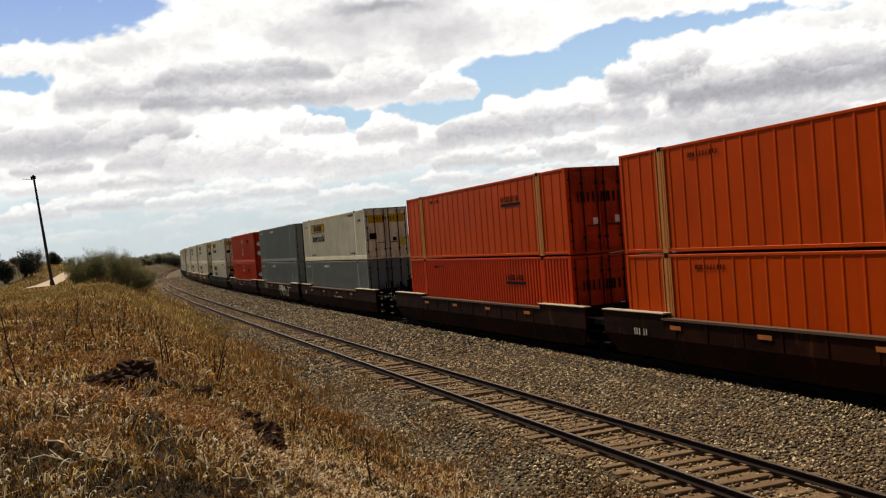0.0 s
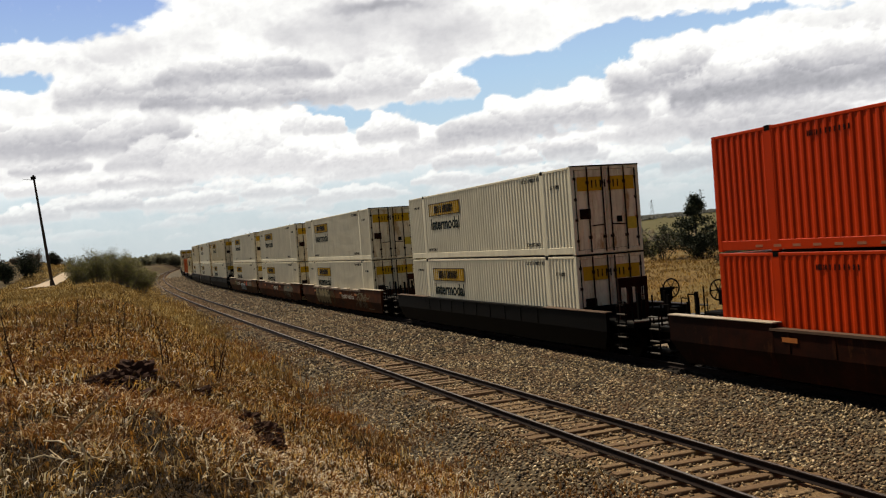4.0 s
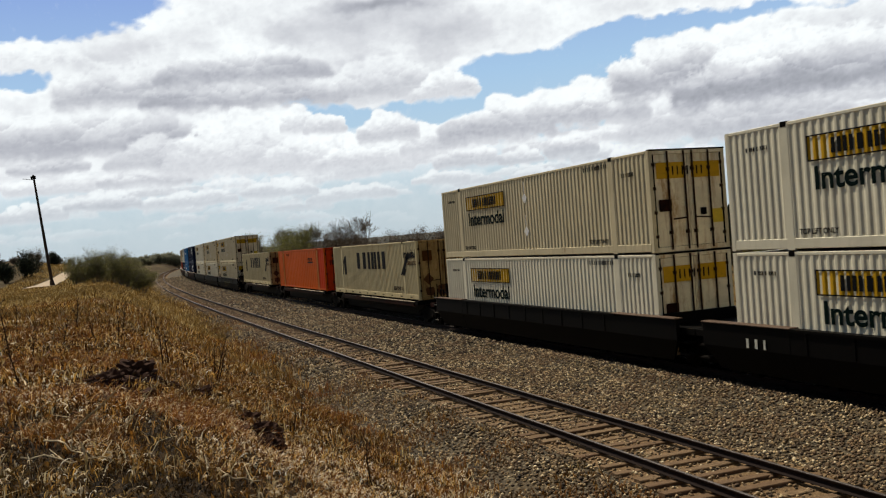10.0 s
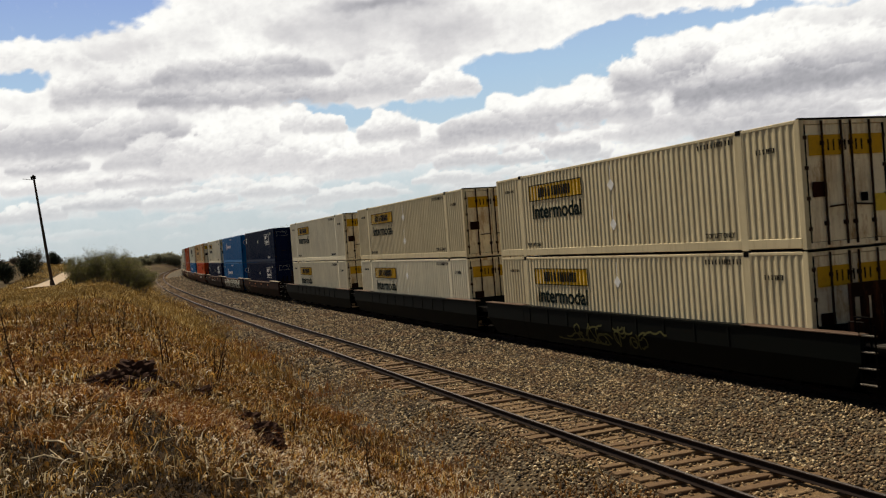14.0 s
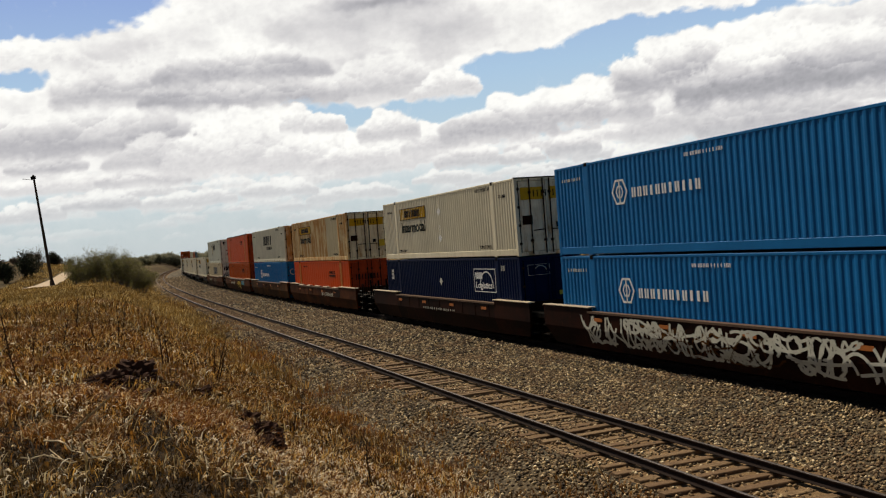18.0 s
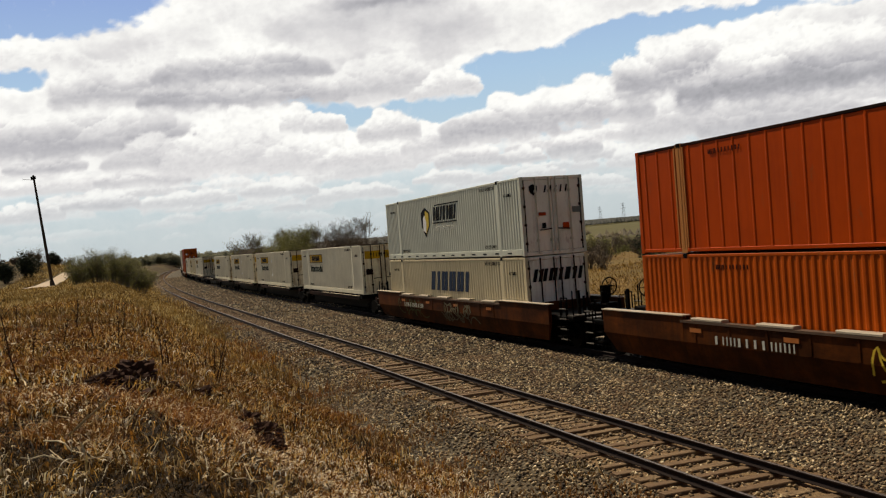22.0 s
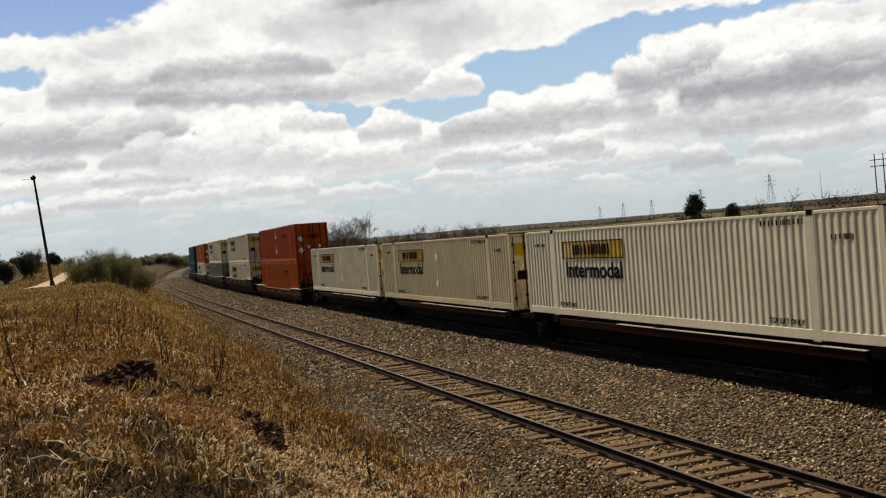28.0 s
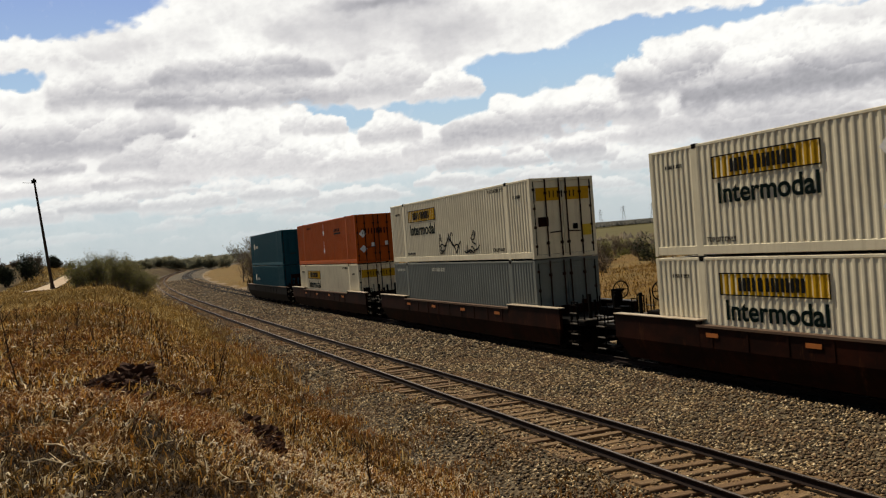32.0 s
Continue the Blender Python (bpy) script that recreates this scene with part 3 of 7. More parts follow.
def wall_profile(y0, y1, style):
    """(y, depth) of a wall's outer face, from y0 to y1."""
    pts = [(y0, 0.0)]
    if style == "corrugated":
        n = max(1, round((y1 - y0) / 0.236))
        p = (y1 - y0) / n
        for i in range(n):
            a = y0 + i * p
            pts += [(a + p * 0.14, 0.0), (a + p * 0.38, 0.022), (a + p * 0.62, 0.022), (a + p * 0.86, 0.0)]
    else:
        n = max(1, round((y1 - y0) / 0.60))
        p = (y1 - y0) / n
        for i in range(n):
            a = y0 + i * p + p * 0.5
            pts += [(a - 0.05, 0.015), (a - 0.02, 0.0), (a + 0.02, 0.0), (a + 0.05, 0.015)]
        pts = [(y0, 0.015)] + pts[1:]
    pts.append((y1, pts[0][1]))
    return pts


def side_wall(y0, y1, z0, z1, style, sign):
    prof = wall_profile(y0, y1, style)
    n = len(prof)
    pts = [(sign * (1.295 - d), y, z) for z in (z0, z1) for y, d in prof]
    fs = [(i, i + 1, n + i + 1, n + i) for i in range(n - 1)]
    g = Geo().add(pts, fs)
    m = [(sign * 1.225, y, z) for z in (z0, z1) for y in (y0, y1)]
    return g.add(m, [(0, 1, 3, 2)])


_cache = {}


def shared(key, make):
    if key not in _cache:
        _cache[key] = make()
    return _cache[key]


def container(design):
    """A 53-foot box with its walls, posts, rails, castings and doors; z = 0 at its base."""
    d = DESIGNS[design]
    body, style = d["paint"], d["style"]
    root = thing("shipping_container", d["label"], "container", "containers on the train")
    bn = body.name
    base_h = 0.26 if style == "corrugated" else 0.12
    spans = ((-HALF + 0.14, HALF - POST_U[1] - 0.13), (HALF - POST_U[1] + 0.13, HALF - POST_U[0] - 0.13), (HALF - POST_U[0] + 0.13, HALF - 0.14))
    if "mend" in d:
        m0 = HALF - d["mend"]
        spans = (spans[0], (m0, spans[1][1]), spans[2], (spans[1][0], m0))
    for sign in (-1, 1):
        for i, (a, b) in enumerate(spans):
            skin = WHITE_OLD if i == 3 else d.get("rear_panel", body) if i == 2 else d.get("front_panel", body) if i == 0 else body
            part("side_panel", shared(("sp", skin.name, style, sign, i, round(a, 2), round(b, 2)), lambda: side_wall(a, b, base_h, TALL - 0.07, style, sign).mesh("side_panel", skin)), None, root)
        part("bottom_rail", shared(("br", bn, base_h, sign), lambda: Geo().box(min(sign * 1.2, sign * 1.3), max(sign * 1.2, sign * 1.3), -HALF + 0.16, HALF - 0.16, 0.028, base_h, 0.012).mesh("bottom_rail", body)), None, root)
        part("top_rail", shared(("tr", d.get("top", body).name, sign), lambda: Geo().box(min(sign * 1.22, sign * 1.3), max(sign * 1.22, sign * 1.3), -HALF + 0.16, HALF - 0.16, TALL - 0.08, TALL, 0.012).mesh("top_rail", d.get("top", body))), None, root)
        for u in POST_U:
            pm = d.get("post", body)
            part("lift_post", shared(("lp", pm.name, sign), lambda: Geo().box(min(sign * 1.2, sign * 1.302), max(sign * 1.2, sign * 1.302), -0.13, 0.13, 0.0, TALL + 0.004, 0.012).mesh("lift_post", pm)), None, root).location.y = HALF - u
            if style == "ribbed":
                for k in (-0.19, 0.0, 0.19):
                    part("post_rib", shared(("prib", pm.name, sign), lambda: Geo().box(min(sign * 1.29, sign * 1.312), max(sign * 1.29, sign * 1.312), -0.022, 0.022, 0.14, TALL - 0.09).mesh("post_rib", pm)), None, root).location.y = HALF - u + k
            part("casting", shared(("ca2", sign), lambda: Geo().box(min(sign * 1.17, sign * 1.308), max(sign * 1.17, sign * 1.308), -0.09, 0.09, TALL - 0.1, TALL + 0.02).mesh("casting", IRON)), None, root).location.y = HALF - u
        for e in (-1, 1):
            part("corner_post", shared(("cp", bn, sign, e), lambda: Geo().box(min(sign * 1.17, sign * 1.3), max(sign * 1.17, sign * 1.3), min(e * (HALF - 0.15), e * HALF), max(e * (HALF - 0.15), e * HALF), 0.0, TALL, 0.012).mesh("corner_post", body)), None, root)
    part("roof", shared(("roof", bn), lambda: Geo().box(-1.22, 1.22, -HALF + 0.02, HALF - 0.02, TALL - 0.05, TALL - 0.012).mesh("roof", body)), None, root)
    part("floor", shared(("floor",), lambda: Geo().box(-1.2, 1.2, -HALF + 0.1, HALF - 0.1, 0.05, 0.16).mesh("floor", IRON)), None, root)

    def end():
        g = Geo()
        for i in range(9):
            x = -1.17 + i * 0.26
            g.box(x, x + 0.18, HALF - 0.05, HALF - 0.01, 0.1, TALL - 0.06).box(x + 0.18, x + 0.26, HALF - 0.08, HALF - 0.05, 0.1, TALL - 0.06)
        return g.mesh("end_wall", body)
    part("end_wall", shared(("ew", bn), end), None, root)
    for nm, z0, z1 in (("door_sill", 0.0, 0.14), ("door_header", TALL - 0.12, TALL)):
        dm = d.get("door", body)
        part(nm, shared((nm, dm.name), lambda: Geo().box(-1.17, 1.17, -HALF, -HALF + 0.12, z0, z1, 0.012).mesh(nm, dm)), None, root)
    if "drip" in d:
        part("drip_edge", shared(("drip",), lambda: Geo().box(-1.29, 1.29, -HALF - 0.02, -HALF + 0.1, TALL - 0.02, TALL + 0.025, 0.006).mesh("drip_edge", IRON)), None, root)
    dp = d.get("door", body)
    for sign in (-1, 1):
        def leaf():
            g = Geo().box(min(0.012 * sign, 1.16 * sign), max(0.012 * sign, 1.16 * sign), -HALF + 0.03, -HALF + 0.07, 0.15, TALL - 0.13)
            for i in range(4):
                z = 0.2 + i * 0.63
                g.box(min(0.05 * sign, 1.12 * sign), max(0.05 * sign, 1.12 * sign), -HALF + 0.015, -HALF + 0.03, z, z + 0.5)
            return g.mesh("door", dp)
        door = part("door", shared(("door", dp.name, sign), leaf), None, root)
        rodm = d.get("rod", RUSTED)
        for x in (0.14, 0.70):
            part("lock_rod", shared(("rod", rodm.name), lambda: Geo().tube((0, -HALF - 0.035, 0.06), (0, -HALF - 0.035, TALL - 0.04), 0.028, n=8).box(-0.06, 0.06, -HALF - 0.03, -HALF + 0.01, 0.5, 0.6).box(-0.06, 0.06, -HALF - 0.03, -HALF + 0.01, 2.3, 2.4).mesh("lock_rod", rodm)), None, door).location.x = x * sign
        part("handle", shared(("hd", sign), lambda: Geo().tube((0.14 * sign, -HALF - 0.06, 0.95), (0.62 * sign, -HALF - 0.06, 0.92), 0.022, n=6).mesh("handle", RUSTED)), None, door)
        part("gasket", shared(("gk", sign), lambda: Geo().box(min(1.14 * sign, 1.172 * sign), max(1.14 * sign, 1.172 * sign), -HALF - 0.006, -HALF + 0.03, 0.13, TALL - 0.12).mesh("gasket", IRON)), None, door)
        for k in range(4):
            part("hinge", shared(("hg",), lambda: Geo().box(-0.07, 0.03, -HALF - 0.02, -HALF + 0.02, -0.045, 0.045, 0.008).mesh("hinge", RUSTED)), None, door).location = (1.15 * sign, 0, 0.45 + k * 0.68)
    for nm, mesh, m, lab in d["marks"]():
        mark = part(nm, mesh, None, root, lab)
        mark.matrix_basis = m
        if nm in ("stencil", "spray_tag", "rail_dash", "door_mark", "brand_mark", "brand_frame", "door_frame_sign"):
            tagged(mark, lab, kind="stuff")
    return root


def M(key, make, nm, mat):
    return shared(("mark", key), lambda: make().mesh(nm, mat))


def corrugated_plate(w, h):
    """A sign that follows a corrugated wall."""
    prof = wall_profile(0, w, "corrugated")
    n = len(prof)
    pts = [(y, z, -dd) for z in (0, h) for y, dd in prof] + [(y, z, -dd - 0.006) for z in (0, h) for y, dd in prof]
    fs = [(i, i + 1, n + i + 1, n + i) for i in range(n - 1)] + [(2 * n + i, 2 * n + i + 1, 3 * n + i + 1, 3 * n + i) for i in range(n - 1)]
    return Geo().add(pts, fs)


def small_marks(mat):
    """Rows of small stencilled bars that every box carries."""
    k = mat.name
    return [("stencil", M(("st1", k), lambda: bars(1.5, 0.13, 11, 3), "stencil", mat), on_side(12.5, 2.62), ""),
            ("stencil", M(("st2", k), lambda: bars(0.7, 0.12, 6, 4), "stencil", mat), on_side(14.7, 2.25), ""),
            ("stencil", M(("st3", k), lambda: bars(0.75, 0.1, 6, 5), "stencil", mat), on_side(0.75, 2.36), ""),
            ("lettering", words("TOP LIFT ONLY", 1.15, 0.13, mat), on_side(2.35, 0.34), ""),
            ("lettering", words("TOP LIFT ONLY", 1.15, 0.13, mat), on_side(12.6, 0.34), "")]


def sign_marks():
    out = [("brand_panel", M("hp", lambda: corrugated_plate(3.72, 0.57), "brand_panel", YELLOW), on_side(2.74, 1.93, 0.008), "yellow sign panel with dark bars"),
           ("panel_border", M("hbo", lambda: flat_sign([rect(0, 0, 3.72, 0.03), rect(0, 0.54, 3.72, 0.57), rect(0, 0, 0.03, 0.57), rect(3.69, 0, 3.72, 0.57)]), "panel_border", BLACK), on_side(2.74, 1.93, 0.012), ""),
           ("lettering", words("Intermodal", 3.45, 0.52, GREEN_INK), on_side(2.92, 1.30, 0.004), "dark green lettering"),
           ("door_panel", M("hdp", lambda: flat_sign([rect(0, 0, 0.98, 0.46)]), "door_panel", YELLOW), on_door(-1.08, 2.08), "yellow sign panel"),
           ("door_panel", M("hdp", lambda: flat_sign([rect(0, 0, 0.98, 0.46)]), "door_panel", YELLOW), on_door(0.1, 2.08), "yellow sign panel"),
           ("door_mark", M("hdb", lambda: bars(1.15, 0.25, 7, 12, 0, 0.3), "door_mark", BLACK), on_door(-0.55, 2.18, 0.006), ""),
           ("sticker", M("hs1", lambda: flat_sign([rect(0, 0, 0.42, 0.34)]), "sticker", CAR_BROWN), on_door(-1.05, 1.15), ""),
           ("sticker", M("hs2", lambda: flat_sign([rect(0, 0, 0.36, 0.4)]), "sticker", GOLD_INK), on_door(0.74, 0.75), ""),
           ("sticker", M("hs3", lambda: flat_sign([rect(0, 0, 0.2, 0.2)]), "sticker", IRON), on_door(0.35, 1.0), "")]
    return out + small_marks(BLACK) + strokes(2.3, 0.33, 7, 11, BLACK, on_side(3.45, 2.05, 0.014))


def diamond(cx, cy, r):
    return [(cx, cy - r), (cx + r, cy), (cx, cy + r), (cx - r, cy)]


def arrow_marks():
    """White warning diamonds with a stem."""
    return [("placard", M("dia", lambda: flat_sign([diamond(0, 0, 0.19), rect(-0.012, 0.2, 0.012, 0.6)]), "placard", WHITE_INK), on_side(8.2, 2.1), "white warning diamond"),
            ("placard", M("dia", lambda: flat_sign([diamond(0, 0, 0.19), rect(-0.012, 0.2, 0.012, 0.6)]), "placard", WHITE_INK), on_side(8.2, 0.9), "white warning diamond")]


def sign_arrow_marks():
    return sign_marks() + arrow_marks()


def orange_marks():
    return [("brand_mark", M("ob", lambda: bars(1.62, 0.2, 9, 21), "brand_mark", BLACK), on_side(11.0, 2.06), "dark bars"),
            ("underline", M("ou", lambda: flat_sign([rect(0, 0, 1.66, 0.1)]), "underline", BLACK), on_side(11.0, 1.9), ""),
            ("door_mark", M("odb", lambda: bars(1.75, 0.34, 9, 22, 0, 0.12), "door_mark", BLACK), on_door(-0.9, 1.72), ""),
            ("sticker", M("os1", lambda: flat_sign([rect(0, 0, 0.2, 0.24)]), "sticker", WHITE_INK), on_door(-0.35, 0.95), ""),
            ("sticker", M("os2", lambda: flat_sign([rect(0, 0, 0.2, 0.24)]), "sticker", WHITE_INK), on_door(0.5, 1.0), ""),
            ("stencil", M("ost", lambda: bars(1.3, 0.12, 10, 23), "stencil", BLACK), on_side(3.3, 2.5), "")]


def orange_diamond_marks():
    return orange_marks() + arrow_marks() + [
        ("placard", M("dia2", lambda: flat_sign([diamond(0, 0, 0.24)]), "placard", WHITE_INK), on_door(-0.85, z), "white warning diamond") for z in (1.75, 0.85)] + [
        ("rail_dash", M("rd", lambda: flat_sign([rect(i * 0.62, 0, i * 0.62 + 0.24, 0.06) for i in range(20)]), "rail_dash", DASH_INK), on_side(1.4, 0.09), "")]


def grey_marks():
    return [("stencil", M("gst", lambda: bars(1.3, 0.14, 9, 31), "stencil", PALE_INK), on_side(0.5, 2.5), ""),
            ("stencil", M("gst2", lambda: bars(1.6, 0.16, 10, 32), "stencil", PALE_INK), on_side(5.6, 2.5), ""),
            ("sticker", M("gs1", lambda: flat_sign([rect(0, 0, 0.34, 0.26)]), "sticker", CAR_RUST), on_door(0.5, 1.1), "")]


def navy_marks():
    frame_o = [rect(0, 0, 2.15, 0.03), rect(0, 0.92, 2.15, 0.95), rect(0, 0, 0.03, 0.95), rect(2.12, 0, 2.15, 0.95)]
    arch = ring(0.62, 0.67, 18, 0.0, math.pi * 0.95, 1.25, 0.18)
    out = [("brand_frame", M("nf", lambda: flat_sign(frame_o + arch), "brand_frame", WHITE_INK), on_side(11.75, 1.53), "white outlined sign with an arch"),
           ("lettering", words("Logistics", 1.62, 0.34, WHITE_INK), on_side(11.92, 1.60), "white lettering"),
           ("lettering", words("53", 0.34, 0.5, WHITE_INK), on_side(0.75, 1.9), ""),
           ("placard", M("nd", lambda: flat_sign([diamond(0, 0, 0.18)]), "placard", PALE_INK), on_side(7.9, 1.9), ""),
           ("lettering", words("TOP LIFT ONLY", 1.3, 0.15, WHITE_INK), on_side(12.7, 0.35), ""),
           ("stencil", M("ns", lambda: bars(0.4, 0.2, 3, 44), "stencil", PALE_INK), on_side(14.5, 2.4), ""),
           ("door_frame_sign", M("ndf", lambda: flat_sign([[(x * 0.42, y * 0.42) for x, y in o] for o in frame_o + arch]), "door_frame_sign", PALE_INK), on_door(-0.98, 2.2), ""),
           ("sticker", M("nsx", lambda: flat_sign([rect(0, 0, 0.34, 0.16)]), "sticker", GOLD_INK), on_door(0.28, 1.4), ""),
           ("sticker", M("nsy", lambda: flat_sign([rect(0, 0, 0.16, 0.16)]), "sticker", PALE_INK), on_door(0.75, 1.42), ""),
           ("door_mark", M("ndb", lambda: bars(0.5, 0.2, 5, 45), "door_mark", PALE_INK), on_door(0.5, 2.3), "")]
    return out + strokes(0.72, 0.27, 3, 41, WHITE_INK, on_side(11.92, 2.06))


def blue_marks():
    hexa = ring(0.36, 0.43, 6) + ring(0.0, 0.05, 6) + [rect(-0.025, -0.36, 0.025, 0.36)] + ring(0.16, 0.21, 6)
    return [("brand_mark", M("bm", lambda: flat_sign(hexa), "brand_mark", WHITE_INK), on_side(3.95, 1.85), "white six-sided mark"),
            ("stencil", M("bs", lambda: bars(1.6, 0.1, 12, 52), "stencil", WHITE_INK), on_side(7.2, 2.55), ""),
            ("stencil", M("bs2", lambda: bars(1.3, 0.1, 8, 53), "stencil", PALE_INK), on_side(0.5, 2.4), ""),
            ("door_mark", M("bdm", lambda: flat_sign(ring(0.2, 0.25, 8)), "door_mark", PALE_INK), on_door(-0.8, 2.1), ""),
            ("door_mark", M("bdb", lambda: bars(1.3, 0.2, 8, 54), "door_mark", PALE_INK), on_door(-0.35, 2.0), "")] + strokes(3.3, 0.28, 11, 51, WHITE_INK, on_side(4.6, 1.65), 0, 0.34)


def sill_slots(first, step, n, wide=0.3):
    """Dark slots for fork blades and lashings along a bottom rail."""
    return [("sill_slot", M(("slot", wide), lambda: flat_sign([rect(0, 0, wide, 0.055)]), "sill_slot", BLACK), on_side(first + step * i, 0.1, 0.003), "") for i in range(n)]


def big_bar_marks():
    angular = [[(0, 0), (0.12, 0), (0.3, 0.9), (0.22, 0.95)], [(0.5, 0), (0.95, 0.02), (0.95, 1.18), (0.55, 1.1), (0.42, 0.75)], [(0.1, 0.5), (0.5, 0.85), (0.5, 1.0), (0.05, 0.62)]]
    return strokes(6.2, 0.95, 5, 2, BLACK, on_side(5.3, 1.52), 0, 0.12) + [
            ("brand_mark", M("ym", lambda: flat_sign(angular), "brand_mark", BLACK), on_side(2.1, 1.15), "black angular mark"),
            ("brand_mark", M("ym2", lambda: flat_sign([[(0, 0), (0.5, 0.1), (1.5, 1.05), (1.0, 1.0)], [(0.3, 0.0), (0.6, 0.0), (0.9, 0.35), (0.6, 0.35)], [(0.9, 0.75), (1.9, 0.95), (1.9, 1.1), (1.1, 1.1)]]), "brand_mark", BLACK), on_side(13.6, 1.2, 0.006), ""),
            ("lettering", words("modal", 1.75, 0.42, BLACK), on_side(14.2, 2.08, 0.006), ""),
            ("stencil", M("ys", lambda: bars(1.6, 0.2, 9, 62), "stencil", CAR_BROWN), on_side(12.3, 0.42), ""),
            ("lettering", words("SERVICES", 1.25, 0.2, CAR_OCHRE), on_side(14.75, 1.72, 0.006), ""),
            ("rust_patch", M("yr", lambda: flat_sign([blot(0.5, 0.42)]), "rust_patch", RUST_STAIN), on_door(-0.95, 0.2, 0.003), "rust stain"),
            ("rust_patch", M("yr2", lambda: flat_sign([blot(0.85, 0.55)]), "rust_patch", RUST_STAIN), on_door(-0.35, 0.16, 0.005), "rust stain"),
            ("rust_patch", M("yr3", lambda: flat_sign([blot(0.7, 0.4)]), "rust_patch", RUST_STAIN), on_door(0.4, 0.18, 0.003), "rust stain"),
            ("document_plate", M("ydp", lambda: flat_sign([rect(0, 0, 0.62, 0.62)]), "document_plate", YELLOW), on_door(0.25, 2.05), "faded yellow plate"),
            ("sticker", M("yo", lambda: flat_sign([rect(0, 0, 0.5, 0.5)]), "sticker", CAR_OCHRE), on_door(-1.0, 1.9), ""),
            ("placard", M("yd", lambda: flat_sign([diamond(0, 0, 0.28)]), "placard", RUST_STAIN), on_door(-0.75, 1.0), ""),
            ("placard", M("yd", lambda: flat_sign([diamond(0, 0, 0.28)]), "placard", RUST_STAIN), on_door(0.85, 1.6), ""),
            ("door_mark", M("ydb", lambda: bars(0.7, 0.16, 5, 63), "door_mark", BLACK), on_door(0.3, 1.78), "")] + sill_slots(0.9, 1.55, 10)


def slant_marks():
    return strokes(4.1, 0.8, 5, 71, BLACK, on_side(6.0, 1.5), 0.35, 0.08) + [
            ("lettering", words("INTERMODAL", 3.0, 0.28, BLACK), on_side(7.4, 1.08), "")] + small_marks(BLACK) + sill_slots(0.55, 1.16, 13, 0.22)


def shield_marks():
    sh = [(0.0, 1.15), (0.55, 1.4), (1.15, 1.15), (1.1, 0.5), (0.55, 0.0), (0.08, 0.5)]
    inner = [(0.62, 0.15), (1.02, 0.55), (1.05, 1.1), (0.62, 1.25), (0.5, 0.8)]
    return [("brand_shield", M("shs", lambda: flat_sign([sh]), "brand_shield", BLACK), on_side(5.35, 1.0), "black and gold shield"),
            ("shield_field", M("shf", lambda: flat_sign([inner], 0.008), "shield_field", GOLD_INK), on_side(5.35, 1.0), ""),
            ("shield_head", M("shw", lambda: flat_sign([[(0.25, 0.35), (0.62, 0.2), (0.72, 0.7), (0.5, 1.05), (0.3, 0.9)]], 0.01), "shield_head", WHITE_INK), on_side(5.35, 1.0), ""),
            ("brand_frame", M("sbf", lambda: flat_sign([rect(0, 0, 2.9, 0.05), rect(0.3, 0.8, 3.2, 0.85)]), "brand_frame", BLACK), on_side(6.9, 1.6), ""),
            ("lettering", words("INTERMODAL", 2.4, 0.22, PALE_INK), on_side(7.1, 1.25), ""),
            ("door_mark", M("sdb", lambda: bars(1.1, 0.26, 5, 73, 0.25), "door_mark", BLACK), on_door(-0.35, 2.3), ""),
            ("door_shield", M("sds", lambda: flat_sign([[(x * 0.3, y * 0.3) for x, y in sh]]), "door_shield", BLACK), on_door(-0.95, 2.2), ""),
            ("sticker", M("sd1", lambda: flat_sign([rect(0, 0, 0.26, 0.2)]), "sticker", ORANGE), on_door(0.36, 0.95), ""),
            ("sticker", M("sd2", lambda: flat_sign([rect(0, 0, 0.3, 0.12)]), "sticker", BRICK), on_door(-0.62, 1.45), ""),
            ("sticker", M("sd3", lambda: flat_sign([rect(0, 0, 0.16, 0.2)]), "sticker", BLACK), on_door(-0.5, 0.98), ""),
            ("sticker", M("sd4", lambda: flat_sign([rect(0, 0, 0.34, 0.22)]), "sticker", GREY), on_door(0.8, 1.5), "")] + small_marks(BLACK) + sill_slots(0.8, 1.16, 13, 0.36) + strokes(2.75, 0.62, 5, 72, BLACK, on_side(6.95, 1.72), 0.25, 0.08)


def blue_slant_marks():
    return strokes(4.7, 0.86, 5, 74, BLUE_INK, on_side(5.9, 1.5), 0.25, 0.06) + strokes(2.05, 0.46, 5, 75, BLACK, on_door(-1.05, 1.98), 0.25, 0.08) + small_marks(BLACK)


def teal_marks():
    return [("brand_mark", M("tm", lambda: flat_sign(ring(0.0, 0.3, 8)), "brand_mark", PALE_INK), on_side(2.2, 1.8), ""),
            ("brand_mark", M("tb", lambda: bars(1.4, 0.25, 6, 81), "brand_mark", PALE_INK), on_side(2.9, 1.6), "")]


def tag_marks():
    return sign_marks() + [("spray_tag", M("tg", lambda: scribble(1.4, 1.0, 4, 91, 0.07), "spray_tag", BLACK), on_side(7.2, 0.3, 0.006), "black spray-painted tag"),
                           ("spray_tag", M("tg2", lambda: scribble(1.5, 1.0, 4, 92, 0.07), "spray_tag", BLACK), on_side(9.2, 0.3, 0.006), "black spray-painted tag")]


